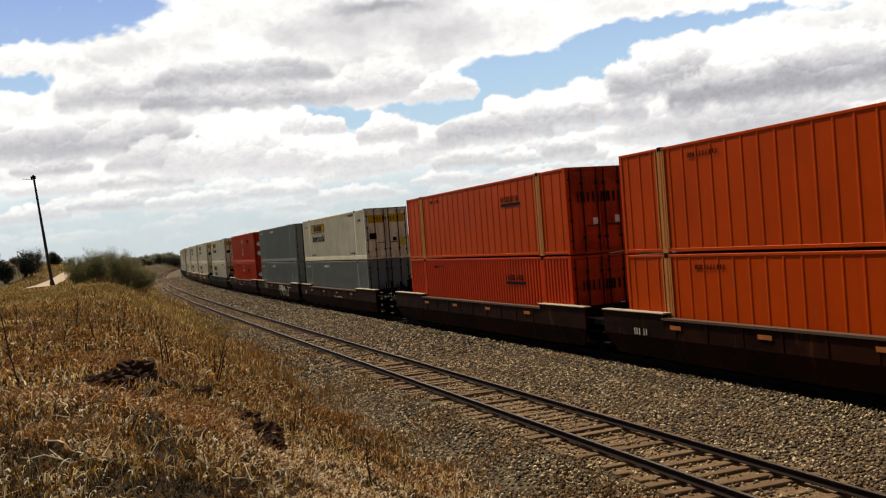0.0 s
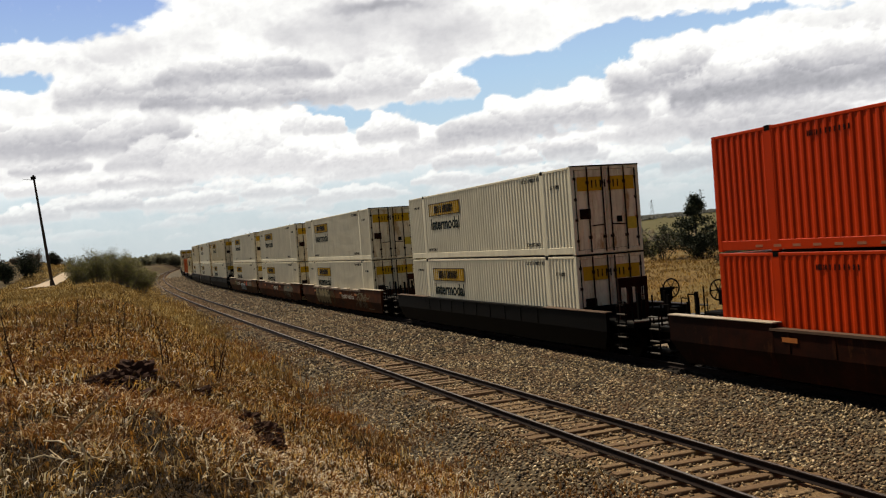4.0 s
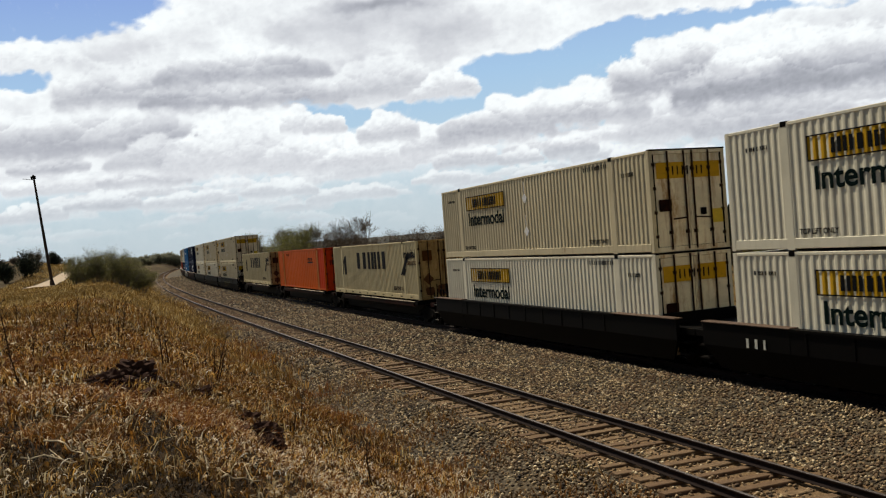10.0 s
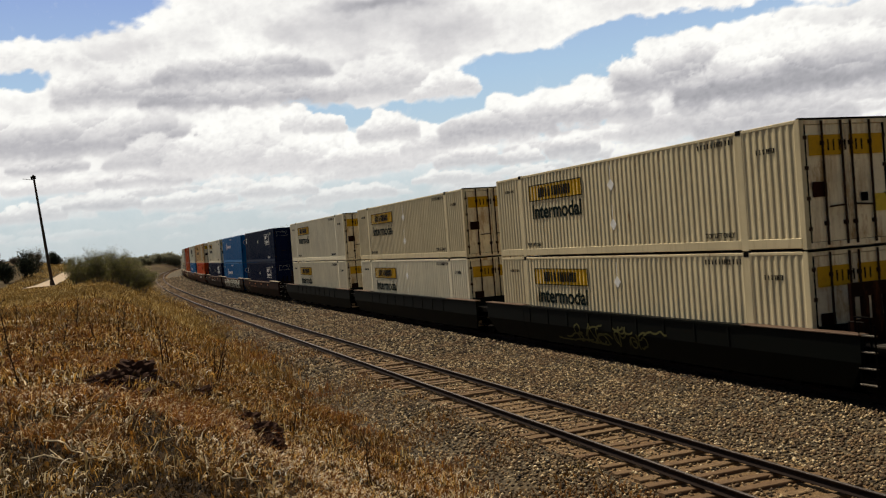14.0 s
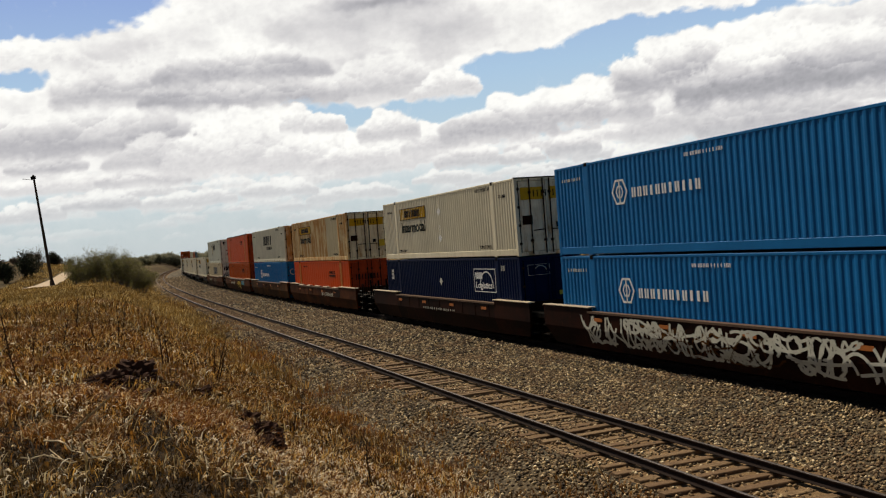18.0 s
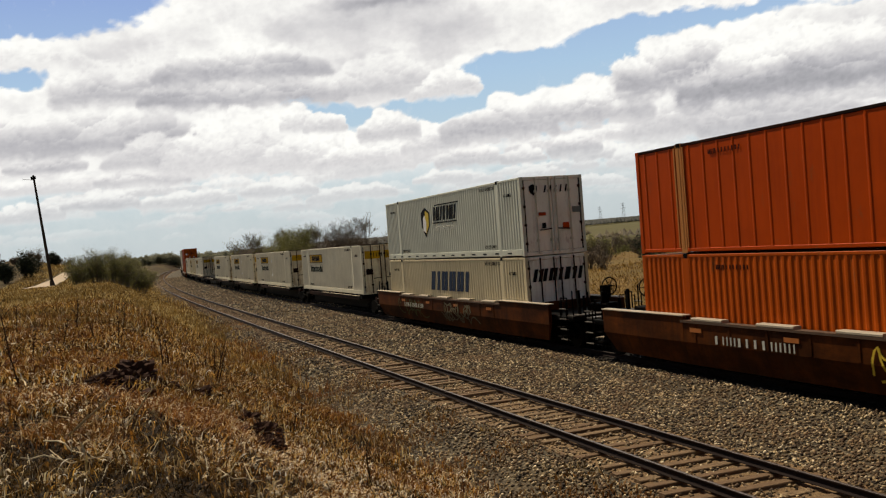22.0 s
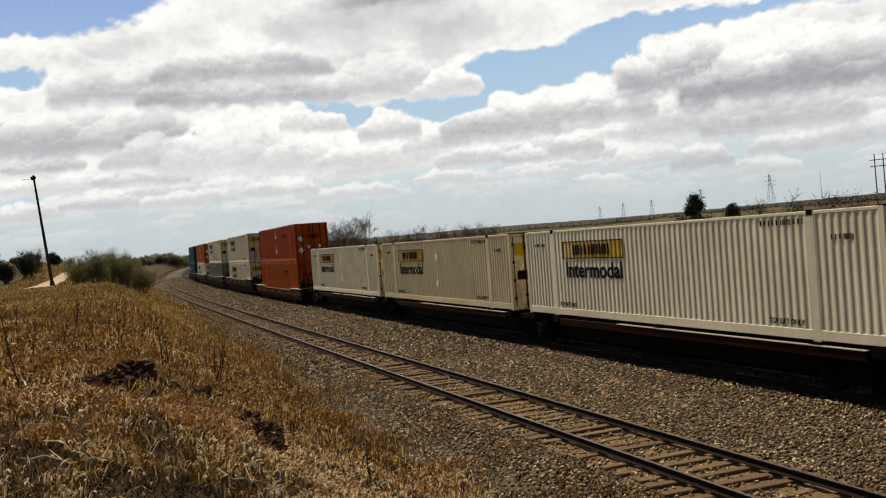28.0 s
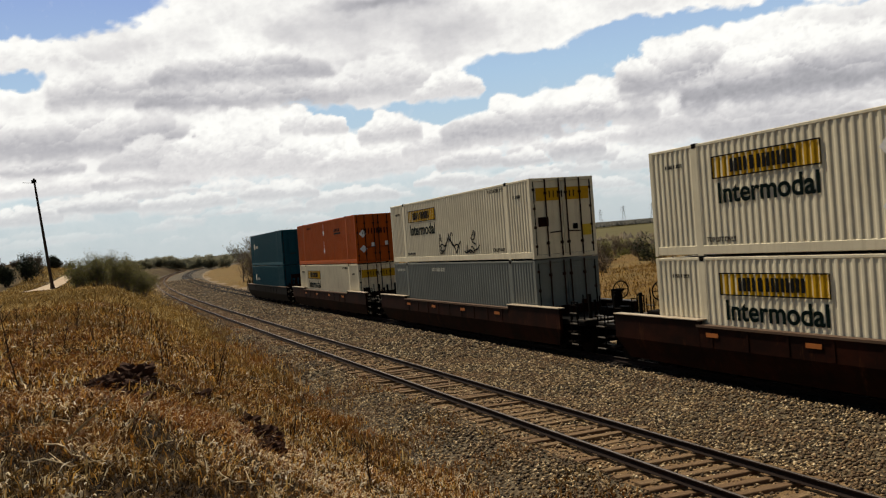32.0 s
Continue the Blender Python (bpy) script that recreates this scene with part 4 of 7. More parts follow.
DESIGNS = {
    "white_sign": dict(drip=True, paint=WHITE, door=GRIMY, style="corrugated", label="white corrugated freight container with a yellow sign panel", marks=sign_marks),
    "white_clean": dict(drip=True, paint=WHITE_CLEAN, style="corrugated", label="clean white corrugated freight container with a yellow sign", marks=sign_marks, door=GRIMY),
    "white_old": dict(drip=True, paint=WHITE_OLD, style="corrugated", label="yellowed white corrugated freight container with a yellow sign", marks=sign_arrow_marks, door=GRIMY),
    "white_arrow": dict(drip=True, paint=WHITE, door=GRIMY, style="corrugated", label="white corrugated freight container with yellow sign and white diamonds", marks=sign_arrow_marks),
    "white_tag": dict(paint=WHITE, style="corrugated", label="white corrugated freight container with black spray tags", marks=tag_marks),
    "rusty": dict(drip=True, paint=RUSTY, mend=11.0, door=GRIMY, style="corrugated", label="rust-streaked white corrugated freight container with a yellow sign", marks=sign_marks),
    "cream_bars": dict(paint=CREAM, door=DOOR_OCHRE, style="corrugated", label="cream corrugated freight container with large black bars", marks=big_bar_marks),
    "orange": dict(paint=ORANGE, style="ribbed", label="orange ribbed-panel freight container with dark doors", marks=orange_marks, door=BRICK, post=PALE_ORANGE),
    "orange_spine": dict(paint=SPINE_ORANGE, front_panel=RED, style="ribbed", label="orange ribbed-panel freight container with one red panel", marks=orange_marks, door=RED, post=PALE_ORANGE),
    "orange_corr": dict(paint=CORR_ORANGE, style="corrugated", label="orange corrugated freight container with dark bars", marks=orange_marks, door=BRICK),
    "red": dict(paint=RED, style="corrugated", label="red-orange corrugated freight container with dark bars", marks=orange_marks, door=BRICK),
    "red_diamond": dict(paint=RED, style="corrugated", label="red-orange corrugated freight container with white diamonds", marks=orange_diamond_marks, door=RED, rod=PALE_ORANGE),
    "burnt_diamond": dict(paint=BURNT, style="corrugated", label="burnt-orange corrugated freight container with white diamonds", marks=orange_diamond_marks, door=RUSSET),
    "burnt": dict(paint=RUSSET, style="corrugated", label="burnt-orange corrugated freight container with dark bars", marks=orange_marks, door=BRICK),
    "burnt_patch": dict(paint=RUSSET, rear_panel=RED, style="corrugated", label="burnt-orange corrugated freight container with one red panel", marks=orange_marks, door=BRICK),
    "burnt_ribbed": dict(paint=HOT_ORANGE, post=PALE_ORANGE, top=CAR_BROWN, style="ribbed", label="bright orange ribbed-panel freight container with tan posts", marks=orange_marks, door=BRICK),
    "brick": dict(paint=RUSSET, style="corrugated", label="orange-red corrugated freight container", marks=orange_diamond_marks),
    "grey": dict(paint=GREY, style="corrugated", label="plain grey corrugated freight container with dark doors", marks=grey_marks),
    "navy": dict(paint=NAVY, style="corrugated", label="navy blue corrugated freight container with a white outlined sign", marks=navy_marks, rod=NAVY),
    "blue": dict(paint=BLUE, style="corrugated", label="bright blue corrugated freight container with white bars", marks=blue_marks, rod=BLUE),
    "slant": dict(paint=SILVER, style="corrugated", label="light grey corrugated freight container with slanted black bars", marks=slant_marks, door=RUSTY),
    "shield": dict(paint=PALE_GREY, style="corrugated", label="light grey corrugated freight container with a gold shield", marks=shield_marks, door=DOOR_PALE, rod=SILVER),
    "blue_slant": dict(paint=WHITE_OLD, style="corrugated", label="off-white corrugated freight container with slanted blue bars", marks=blue_slant_marks, door=DOOR_PALE),
    "teal": dict(paint=TEAL, style="corrugated", label="dark teal corrugated freight container", marks=teal_marks, rod=TEAL),
}


# ------------------------------------------------------------------ freight cars
def bogie(parent, y):
    """A two-axle truck under a car, its wheels on the rails."""
    b = part("bogie", shared(("bog",), lambda: Geo().box(-0.95, 0.95, -0.22, 0.22, 0.42, 0.82, 0.03).tube((-0.95, 0.88, 0.43), (0.95, 0.88, 0.43), 0.08).tube((-0.95, -0.88, 0.43), (0.95, -0.88, 0.43), 0.08).mesh("bogie", IRON)), None, parent)
    b.location.y = y
    fr = [(-1.25, 0.40), (-1.2, 0.60), (-0.55, 0.74), (-0.3, 0.84), (0.3, 0.84), (0.55, 0.74), (1.2, 0.60), (1.25, 0.40), (1.0, 0.36), (0.6, 0.42), (0.4, 0.24), (-0.4, 0.24), (-0.6, 0.42), (-1.0, 0.36)]
    for sy in (-1, 1):
        part("brake_beam", shared(("bbm",), lambda: Geo().box(-0.68, 0.68, -0.06, 0.06, 0.22, 0.46, 0.02).box(-0.16, 0.16, -0.13, 0.13, 0.28, 0.6, 0.02).mesh("brake_beam", IRON)), None, b).location.y = sy * 0.36
    for sx in (-1, 1):
        part("side_frame", shared(("sf", sx), lambda: Geo().prism(fr, sx * 0.93, sx * 1.05).mesh("side_frame", IRON)), None, b)
        for sy in (-1, 1):
            def wheel():
                g = Geo().tube((-0.06, 0, 0), (0.07, 0, 0), 0.43, n=24).tube((0.07, 0, 0), (0.1, 0, 0), 0.46, n=24)
                return g.tube((-0.16, 0, 0), (-0.06, 0, 0), 0.13, n=12).mesh("wheel", WHEEL)
            w = part("wheel", shared(("wh",), wheel), None, b)
            w.matrix_basis = pose(sx * 0.75, sy * 0.88, 0.43, 0, 0, 0 if sx < 0 else 180)
            part("bearing_cap", shared(("bc",), lambda: Geo().tube((-0.36, 0, 0), (-0.28, 0, 0), 0.1, 0.07, n=10).mesh("bearing_cap", WHEEL)), None, b).matrix_basis = pose(sx * 0.75, sy * 0.88, 0.43, 0, 0, 0 if sx < 0 else 180)
    return b


def ring_tube(r, thick, n=18):
    """A round rim in the xz plane."""
    g, m = Geo(), 6
    pts = []
    for i in range(n):
        a = 2 * math.pi * i / n
        for j in range(m):
            b = 2 * math.pi * j / m
            k = r + thick * math.cos(b)
            pts.append((k * math.cos(a), thick * math.sin(b), k * math.sin(a)))
    g.add(pts, [(i * m + j, (i + 1) % n * m + j, (i + 1) % n * m + (j + 1) % m, i * m + (j + 1) % m) for i in range(n) for j in range(m)])
    return g


def ladder_end(root, e, reach, paint_mat):
    """The coupled end of a car: side ladders, spoked brake wheel, cross walk, stanchions, slotted end panel."""
    ye = HALF + reach

    def ladder():
        g = Geo()
        for y in (-0.21, 0.21):
            g.tube((0, y, 0.30), (0, y, 1.62), 0.022, n=6)
        return g.mesh("ladder", IRON)
    for sx in (-1, 1):
        lad = part("ladder", shared(("lad",), ladder), None, root)
        lad.location = (sx * 1.47, e * (ye - 0.42), 0)
        for z in (0.36, 0.70, 1.04, 1.38):
            part("rung", shared(("rung",), lambda: Geo().box(-0.045, 0.045, -0.22, 0.22, 0, 0.035, 0.006).mesh("rung", RUNG)), None, lad).location.z = z
        part("grab_iron", shared(("grab",), lambda: Geo().tube((0, -0.2, 1.14), (0, -0.2, 1.62), 0.018, n=6).tube((0, 0.2, 1.14), (0, 0.2, 1.62), 0.018, n=6).tube((0, -0.2, 1.62), (0, 0.2, 1.62), 0.018, n=6).mesh("grab_iron", WHEEL)), None, root).location = (sx * 1.2, e * (ye - 0.95), 0)
    part("cross_walk", shared(("cwk",), lambda: Geo().box(-1.34, 1.34, -0.22, 0.22, 1.145, 1.18, 0.008).mesh("cross_walk", RUNG)), None, root).location.y = e * (ye - 0.2)
    if paint_mat in (CAR_BLACK, CAR_GREEN):
        def slotted():
            g = Geo().box(-0.52, 0.52, -0.05, 0.05, 1.14, 1.62).box(-0.52, 0.52, -0.05, 0.05, 2.12, 2.42)
            for x in (-0.52, -0.2, 0.12, 0.44):
                g.box(x, x + 0.08 + 0.08 * (abs(x) < 0.3), -0.05, 0.05, 1.62, 2.12)
            return g.mesh("end_panel", CAR_BROWN)
        part("end_panel", shared(("slot",), slotted), None, root).location = (-0.5, e * (ye - 1.25), 0)
    wheel = part("brake_wheel", shared(("bwh",), lambda: ring_tube(0.29, 0.024).tube((0, -0.12, 0), (0, 0.06, 0), 0.05, n=8).mesh("brake_wheel", IRON)), None, root)
    wheel.location = (0.55, e * (ye - 0.72), 2.0)
    for i in range(6):
        part("spoke", shared(("spk",), lambda: Geo().tube((0.04, 0, 0), (0.28, 0, 0), 0.014, n=5).mesh("spoke", IRON)), None, wheel).matrix_basis = pose(0, 0, 0, 0, i * 60, 0)
    part("brake_housing", shared(("bhs",), lambda: Geo().box(-0.17, 0.17, -0.12, 0.12, 1.6, 2.02, 0.04).box(-0.07, 0.07, -0.07, 0.07, 1.14, 1.6).mesh("brake_housing", IRON)), None, root).location = (0.55, e * (ye - 1.0), 0)
    for x in (-0.9, 0.05):
        part("stanchion", shared(("stn",), lambda: Geo().box(-0.045, 0.045, -0.045, 0.045, 1.14, 1.98).mesh("stanchion", IRON)), None, root).location = (x, e * (ye - 0.35), 0)


def end_gear(root, e, reach, paint_mat, coupled):
    """What lies beyond a container's end: deck, bulkhead, ladder, rails, coupler. e: +1 at the rear."""
    k = (paint_mat.name, e, round(reach, 2))
    y0, y1 = e * (HALF + 0.12), e * (HALF + reach)
    lo, hi = min(y0, y1), max(y0, y1)
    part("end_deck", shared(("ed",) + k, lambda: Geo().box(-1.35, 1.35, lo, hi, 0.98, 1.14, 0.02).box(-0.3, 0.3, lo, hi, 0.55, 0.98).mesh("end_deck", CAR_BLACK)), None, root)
    part("bulkhead", shared(("bh",) + k, lambda: Geo().box(-1.2, 1.2, e * (HALF + 0.1) - 0.05, e * (HALF + 0.1) + 0.05, 0.5, 1.46).mesh("bulkhead", paint_mat)), None, root)
    for sx in (-1, 1):
        # the end deck is slightly narrower than the sills, so that it does not lie in their plane
        for z in (0.42, 0.74):
            part("step", shared(("stp",), lambda: Geo().box(-0.15, 0.15, -0.2, 0.2, 0.0, 0.04).mesh("step", WHEEL)), None, root).location = (sx * 1.27, e * (HALF + reach * 0.75), z)
    if coupled:
        ye = e * (HALF + reach)
        part("coupler", shared(("cpl", e, round(reach, 2)), lambda: Geo().box(-0.12, 0.12, min(ye, ye + e * 0.42), max(ye, ye + e * 0.42), 0.72, 0.98, 0.03).mesh("coupler", IRON)), None, root)
        for sx in (-1, 1):
            part("handrail", shared(("hr", sx, e, round(reach, 2)), lambda: Geo().tube((sx * 1.28, ye - e * 0.1, 1.1), (sx * 1.28, ye - e * 0.1, 2.0), 0.025, n=6).tube((sx * 1.28, ye - e * 0.9, 1.1), (sx * 1.28, ye - e * 0.9, 1.75), 0.025, n=6).tube((sx * 1.28, ye - e * 0.5, 1.1), (sx * 1.28, ye - e * 0.5, 1.75), 0.025, n=6).tube((sx * 1.28, ye - e * 0.5, 1.74), (sx * 1.28, ye - e * 0.9, 1.74), 0.022, n=6).mesh("handrail", IRON)), None, root)
        part("brake_box", shared(("bkb", e, round(reach, 2)), lambda: Geo().box(0.1, 0.9, min(ye - e * 1.5, ye - e * 0.6), max(ye - e * 1.5, ye - e * 0.6), 1.14, 1.42, 0.04).mesh("brake_box", IRON)), None, root)
        ladder_end(root, e, reach, paint_mat)
        part("brake_post", shared(("bkp", e, round(reach, 2)), lambda: Geo().tube((-0.5, ye - e * 0.7, 1.1), (-0.5, ye - e * 0.7, 1.75), 0.05, n=8).mesh("brake_post", IRON)), None, root)


def lean_in(g, fold):
    """Bends a sign's part below fold inwards, along the sloping lower side of a well car."""
    g.v = [(x, y, z - 0.298 * max(0.0, fold - y)) for x, y, z in g.v]
    return g


def well_car(paint_mat, rear, front, rear_art, front_art, tags=(), ledged=True, low=0.0):
    """One well of a double-stack car: low sides with a flange, raised ends, cross bearers."""
    col = {"brown_car_paint": "dark brown", "rust_orange_car_paint": "rust-orange", "ochre_car_paint": "ochre-brown", "black_car_paint": "black", "dark_green_car_paint": "very dark green"}[paint_mat.name]
    root = thing("well_car", f"{col} steel well car under stacked containers" + (", spray-tagged" if any(k[0] == "tag" for k in tags) else ""), "freight car", "cars of the train")
    pn = (paint_mat.name, low)
    top, mid = 1.34 - low, 0.82 - low * 0.6
    rise = 0.16 if ledged else 0.05
    for sx in (-1, 1):
        def sill():
            g = Geo()
            ya, yb = -HALF + 2.0, HALF - 2.0
            cross = [(1.53, top), (1.53, mid), (1.345, 0.19), (1.315, 0.19), (1.43, mid), (1.43, top)]
            pts = [(sx * x, y, z) for y in (ya, yb) for x, z in cross]
            g.add(pts, [(i, (i + 1) % 6, 6 + (i + 1) % 6, 6 + i) for i in range(6)] + [(5, 4, 3, 2, 1, 0), (6, 7, 8, 9, 10, 11)])
            for i in range(9):
                y = -HALF + 2.6 + i * 1.37
                g.box(min(sx * 1.525, sx * 1.547), max(sx * 1.525, sx * 1.547), y, y + 0.09, mid + 0.02, top - 0.02)
            return g.mesh("side_sill", paint_mat)
        part("side_sill", shared(("sill", pn, sx), sill), None, root)
        part("top_flange", shared(("tf", pn, sx, ledged), lambda: Geo().box(min(sx * 1.33, sx * 1.57), max(sx * 1.33, sx * 1.57), -HALF + 1.98, HALF - 1.98, top, top + 0.06).mesh("top_flange", LEDGE if ledged else paint_mat)), None, root)
        if ledged == 2:
            for i in range(5):
                part("guide", shared(("guide", sx), lambda: Geo().box(min(sx * 1.32, sx * 1.57), max(sx * 1.32, sx * 1.57), -0.62, 0.62, 1.40, 1.48, 0.02).mesh("guide", LEDGE_PALE)), None, root).location.y = -5.0 + i * 2.5
        for e, reach in ((1, rear), (-1, front)):
            r = min(reach - 0.55, 2.0)

            def raised():
                ya, yb = e * (HALF - 2.05), e * (HALF + r)
                o = [(ya, mid), (ya, top + rise), (yb, top + rise), (yb, mid)]
                g = Geo().prism(o, sx * 1.42, sx * 1.535)
                # the lower half slopes in under the car
                yc, yd = yb, yb - e * 0.45
                hull = [(1.535, ya, mid), (1.535, yc, mid), (1.36, yd, 0.24), (1.35, ya, 0.19), (1.43, ya, mid), (1.43, yc, mid), (1.32, yd, 0.24), (1.315, ya, 0.19)]
                g.add([(sx * a, b, c) for a, b, c in hull], [(0, 1, 2, 3), (7, 6, 5, 4), (0, 3, 7, 4), (1, 5, 6, 2), (3, 2, 6, 7)])
                return g.mesh("raised_end", paint_mat)
            part("raised_end", shared(("rend", pn, sx, e, round(r, 2), rise), raised), None, root)
            # On ledged cars the sunlit top line is put into the pale ledge.
            part("end_ledge", shared(("eled", sx, e, round(r, 2), ledged, low), lambda: Geo().box(min(sx * 1.3, sx * 1.58), max(sx * 1.3, sx * 1.58), min(e * (HALF - 2.1), e * (HALF + r)), max(e * (HALF - 2.1), e * (HALF + r)), top + rise, top + rise + 0.035, 0.01).mesh("end_ledge", LEDGE_PALE if ledged else LEDGE)), None, root)
    for i in range(7):
        part("cross_bearer", shared(("cb",), lambda: Geo().box(-1.34, 1.34, -0.12, 0.12, 0.12, 0.236).mesh("cross_bearer", IRON)), None, root).location.y = -7.5 + i * 2.5
    end_gear(root, 1, rear, paint_mat, not rear_art)
    end_gear(root, -1, front, paint_mat, not front_art)
    bogie(root, HALF + (rear if rear_art else rear - 1.75))
    if not front_art:
        bogie(root, -HALF - front + 1.75)
    if paint_mat not in (CAR_BLACK, CAR_GREEN):
        for i in range(4):
            part("reflector", shared(("rfl",), lambda: Geo().box(-0.004, 0.004, -0.24, 0.24, 0, 0.11).mesh("reflector", REFLECT)), None, root).location = (-1.552, HALF - 2.6 - i * 3.5, top - 0.24)
    for kind, u, w, h, seed, mat in tags:
        if kind == "tag":
            part("spray_tag", shared(("gr", w, h, seed, mat.name), lambda: lean_in(scribble(w, h, max(3, int(w * (6.5 if seed in (18, 19) else 4.2))), seed, 0.075 if seed in (18, 19) else 0.055), 0.46).mesh("spray_tag", mat)), None, root, "spray-painted loops").matrix_basis = Matrix.Translation((-1.556, HALF - u, 0.36)) @ NEAR_SIDE
        elif kind == "fat":
            n = max(3, round(w / 0.85))
            for i in range(n):
                wi = w / n
                letter = part("spray_letter", shared(("fl", w, h, seed + i, mat.name), lambda: lean_in(fat_letter(wi * 1.02, h, seed + i, 0.0, 0.004), 0.46).mesh("spray_letter", mat)), None, root)
                letter.matrix_basis = Matrix.Translation((-1.558, HALF - u - wi * i, 0.36)) @ NEAR_SIDE
                part("letter_edge", shared(("fe", w, h, seed + i), lambda: lean_in(fat_letter(wi * 1.02, h, seed + i, 0.05, 0.0), 0.46).mesh("letter_edge", CAR_BLACK)), None, letter)
                part("letter_slit", shared(("fs", w, h, seed + i), lambda: lean_in(scribble(wi * 0.55, h * 0.7, 2, seed + i, 0.055), 0.3).mesh("letter_slit", CAR_BLACK)), None, letter).location = (wi * 0.25, h * 0.22, 0.008)
        elif kind == "patch":
            part("paint_patch", shared(("pt", w, h, mat.name), lambda: flat_sign([blot(w, h * 0.6)], 0.003).mesh("paint_patch", mat)), None, root, "patch of newer paint").matrix_basis = Matrix.Translation((-1.553, HALF - u, 0.84)) @ NEAR_SIDE
        else:
            mark = part("number_mark", shared(("nm", w, h, seed, mat.name), lambda: bars(w, h * 0.75, max(3, int(w * 3.6)), seed, 0, 0.35, 0.22).mesh("number_mark", mat)), None, root)
            tagged(mark, kind="stuff").matrix_basis = Matrix.Translation((-1.556, HALF - u, 0.86 - low)) @ NEAR_SIDE
    return root


def spine_car(rear, front, rear_art, front_art, empty):
    """One platform of a spine car: a narrow beam with cross arms that carry a container."""
    root = thing("spine_car", "dark red-brown spine car platform, " + ("empty" if empty else "carrying one container"), "freight car", "cars of the train")
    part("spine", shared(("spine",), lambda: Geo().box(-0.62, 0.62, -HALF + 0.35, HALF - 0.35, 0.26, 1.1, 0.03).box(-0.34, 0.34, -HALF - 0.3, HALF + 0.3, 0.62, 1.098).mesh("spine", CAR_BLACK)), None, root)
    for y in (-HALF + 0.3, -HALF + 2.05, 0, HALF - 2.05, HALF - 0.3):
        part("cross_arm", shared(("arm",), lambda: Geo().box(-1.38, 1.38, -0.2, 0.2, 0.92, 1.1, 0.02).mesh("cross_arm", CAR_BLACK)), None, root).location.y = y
        for sx in (-1, 1):
            part("pedestal", shared(("ped", sx), lambda: Geo().box(min(sx * 1.18, sx * 1.36), max(sx * 1.18, sx * 1.36), -0.14, 0.14, 1.1, 1.146).mesh("pedestal", IRON)), None, root).location.y = y
    for sx in (-1, 1):
        part("side_stringer", shared(("str", sx), lambda: Geo().box(min(sx * 1.3, sx * 1.4), max(sx * 1.3, sx * 1.4), -HALF + 0.6, HALF - 2.4, 0.84, 1.06, 0.01).mesh("side_stringer", CAR_BROWN)), None, root)
        # A thin pale strip stands for the sunlit top of the stringer.
        part("stringer_cap", shared(("strc", sx), lambda: Geo().box(min(sx * 1.3, sx * 1.43), max(sx * 1.3, sx * 1.43), -HALF + 0.6, HALF - 6.0, 1.062, 1.08).mesh("stringer_cap", LEDGE_PALE)), None, root)
    for e, reach, art in ((1, rear, rear_art), (-1, front, front_art)):
        ya, yb = e * (HALF + 0.1), e * (HALF + reach)
        part("end_beam", shared(("eb", e, round(reach, 2)), lambda: Geo().box(-0.34, 0.34, min(ya, yb), max(ya, yb), 0.58, 1.06).box(-1.2, 1.2, yb - 0.12 - (0.2 if e > 0 else 0), yb + 0.12 + (0.2 if e < 0 else 0), 0.9, 1.06).mesh("end_beam", CAR_BROWN)), None, root)
        if not art:
            part("coupler", shared(("cpl2", e, round(reach, 2)), lambda: Geo().box(-0.12, 0.12, min(yb, yb + e * 0.42), max(yb, yb + e * 0.42), 0.72, 0.98, 0.03).mesh("coupler", IRON)), None, root)
    bogie(root, HALF + (rear if rear_art else rear - 1.3))
    if not front_art:
        bogie(root, -HALF - front + 1.3)
    return root


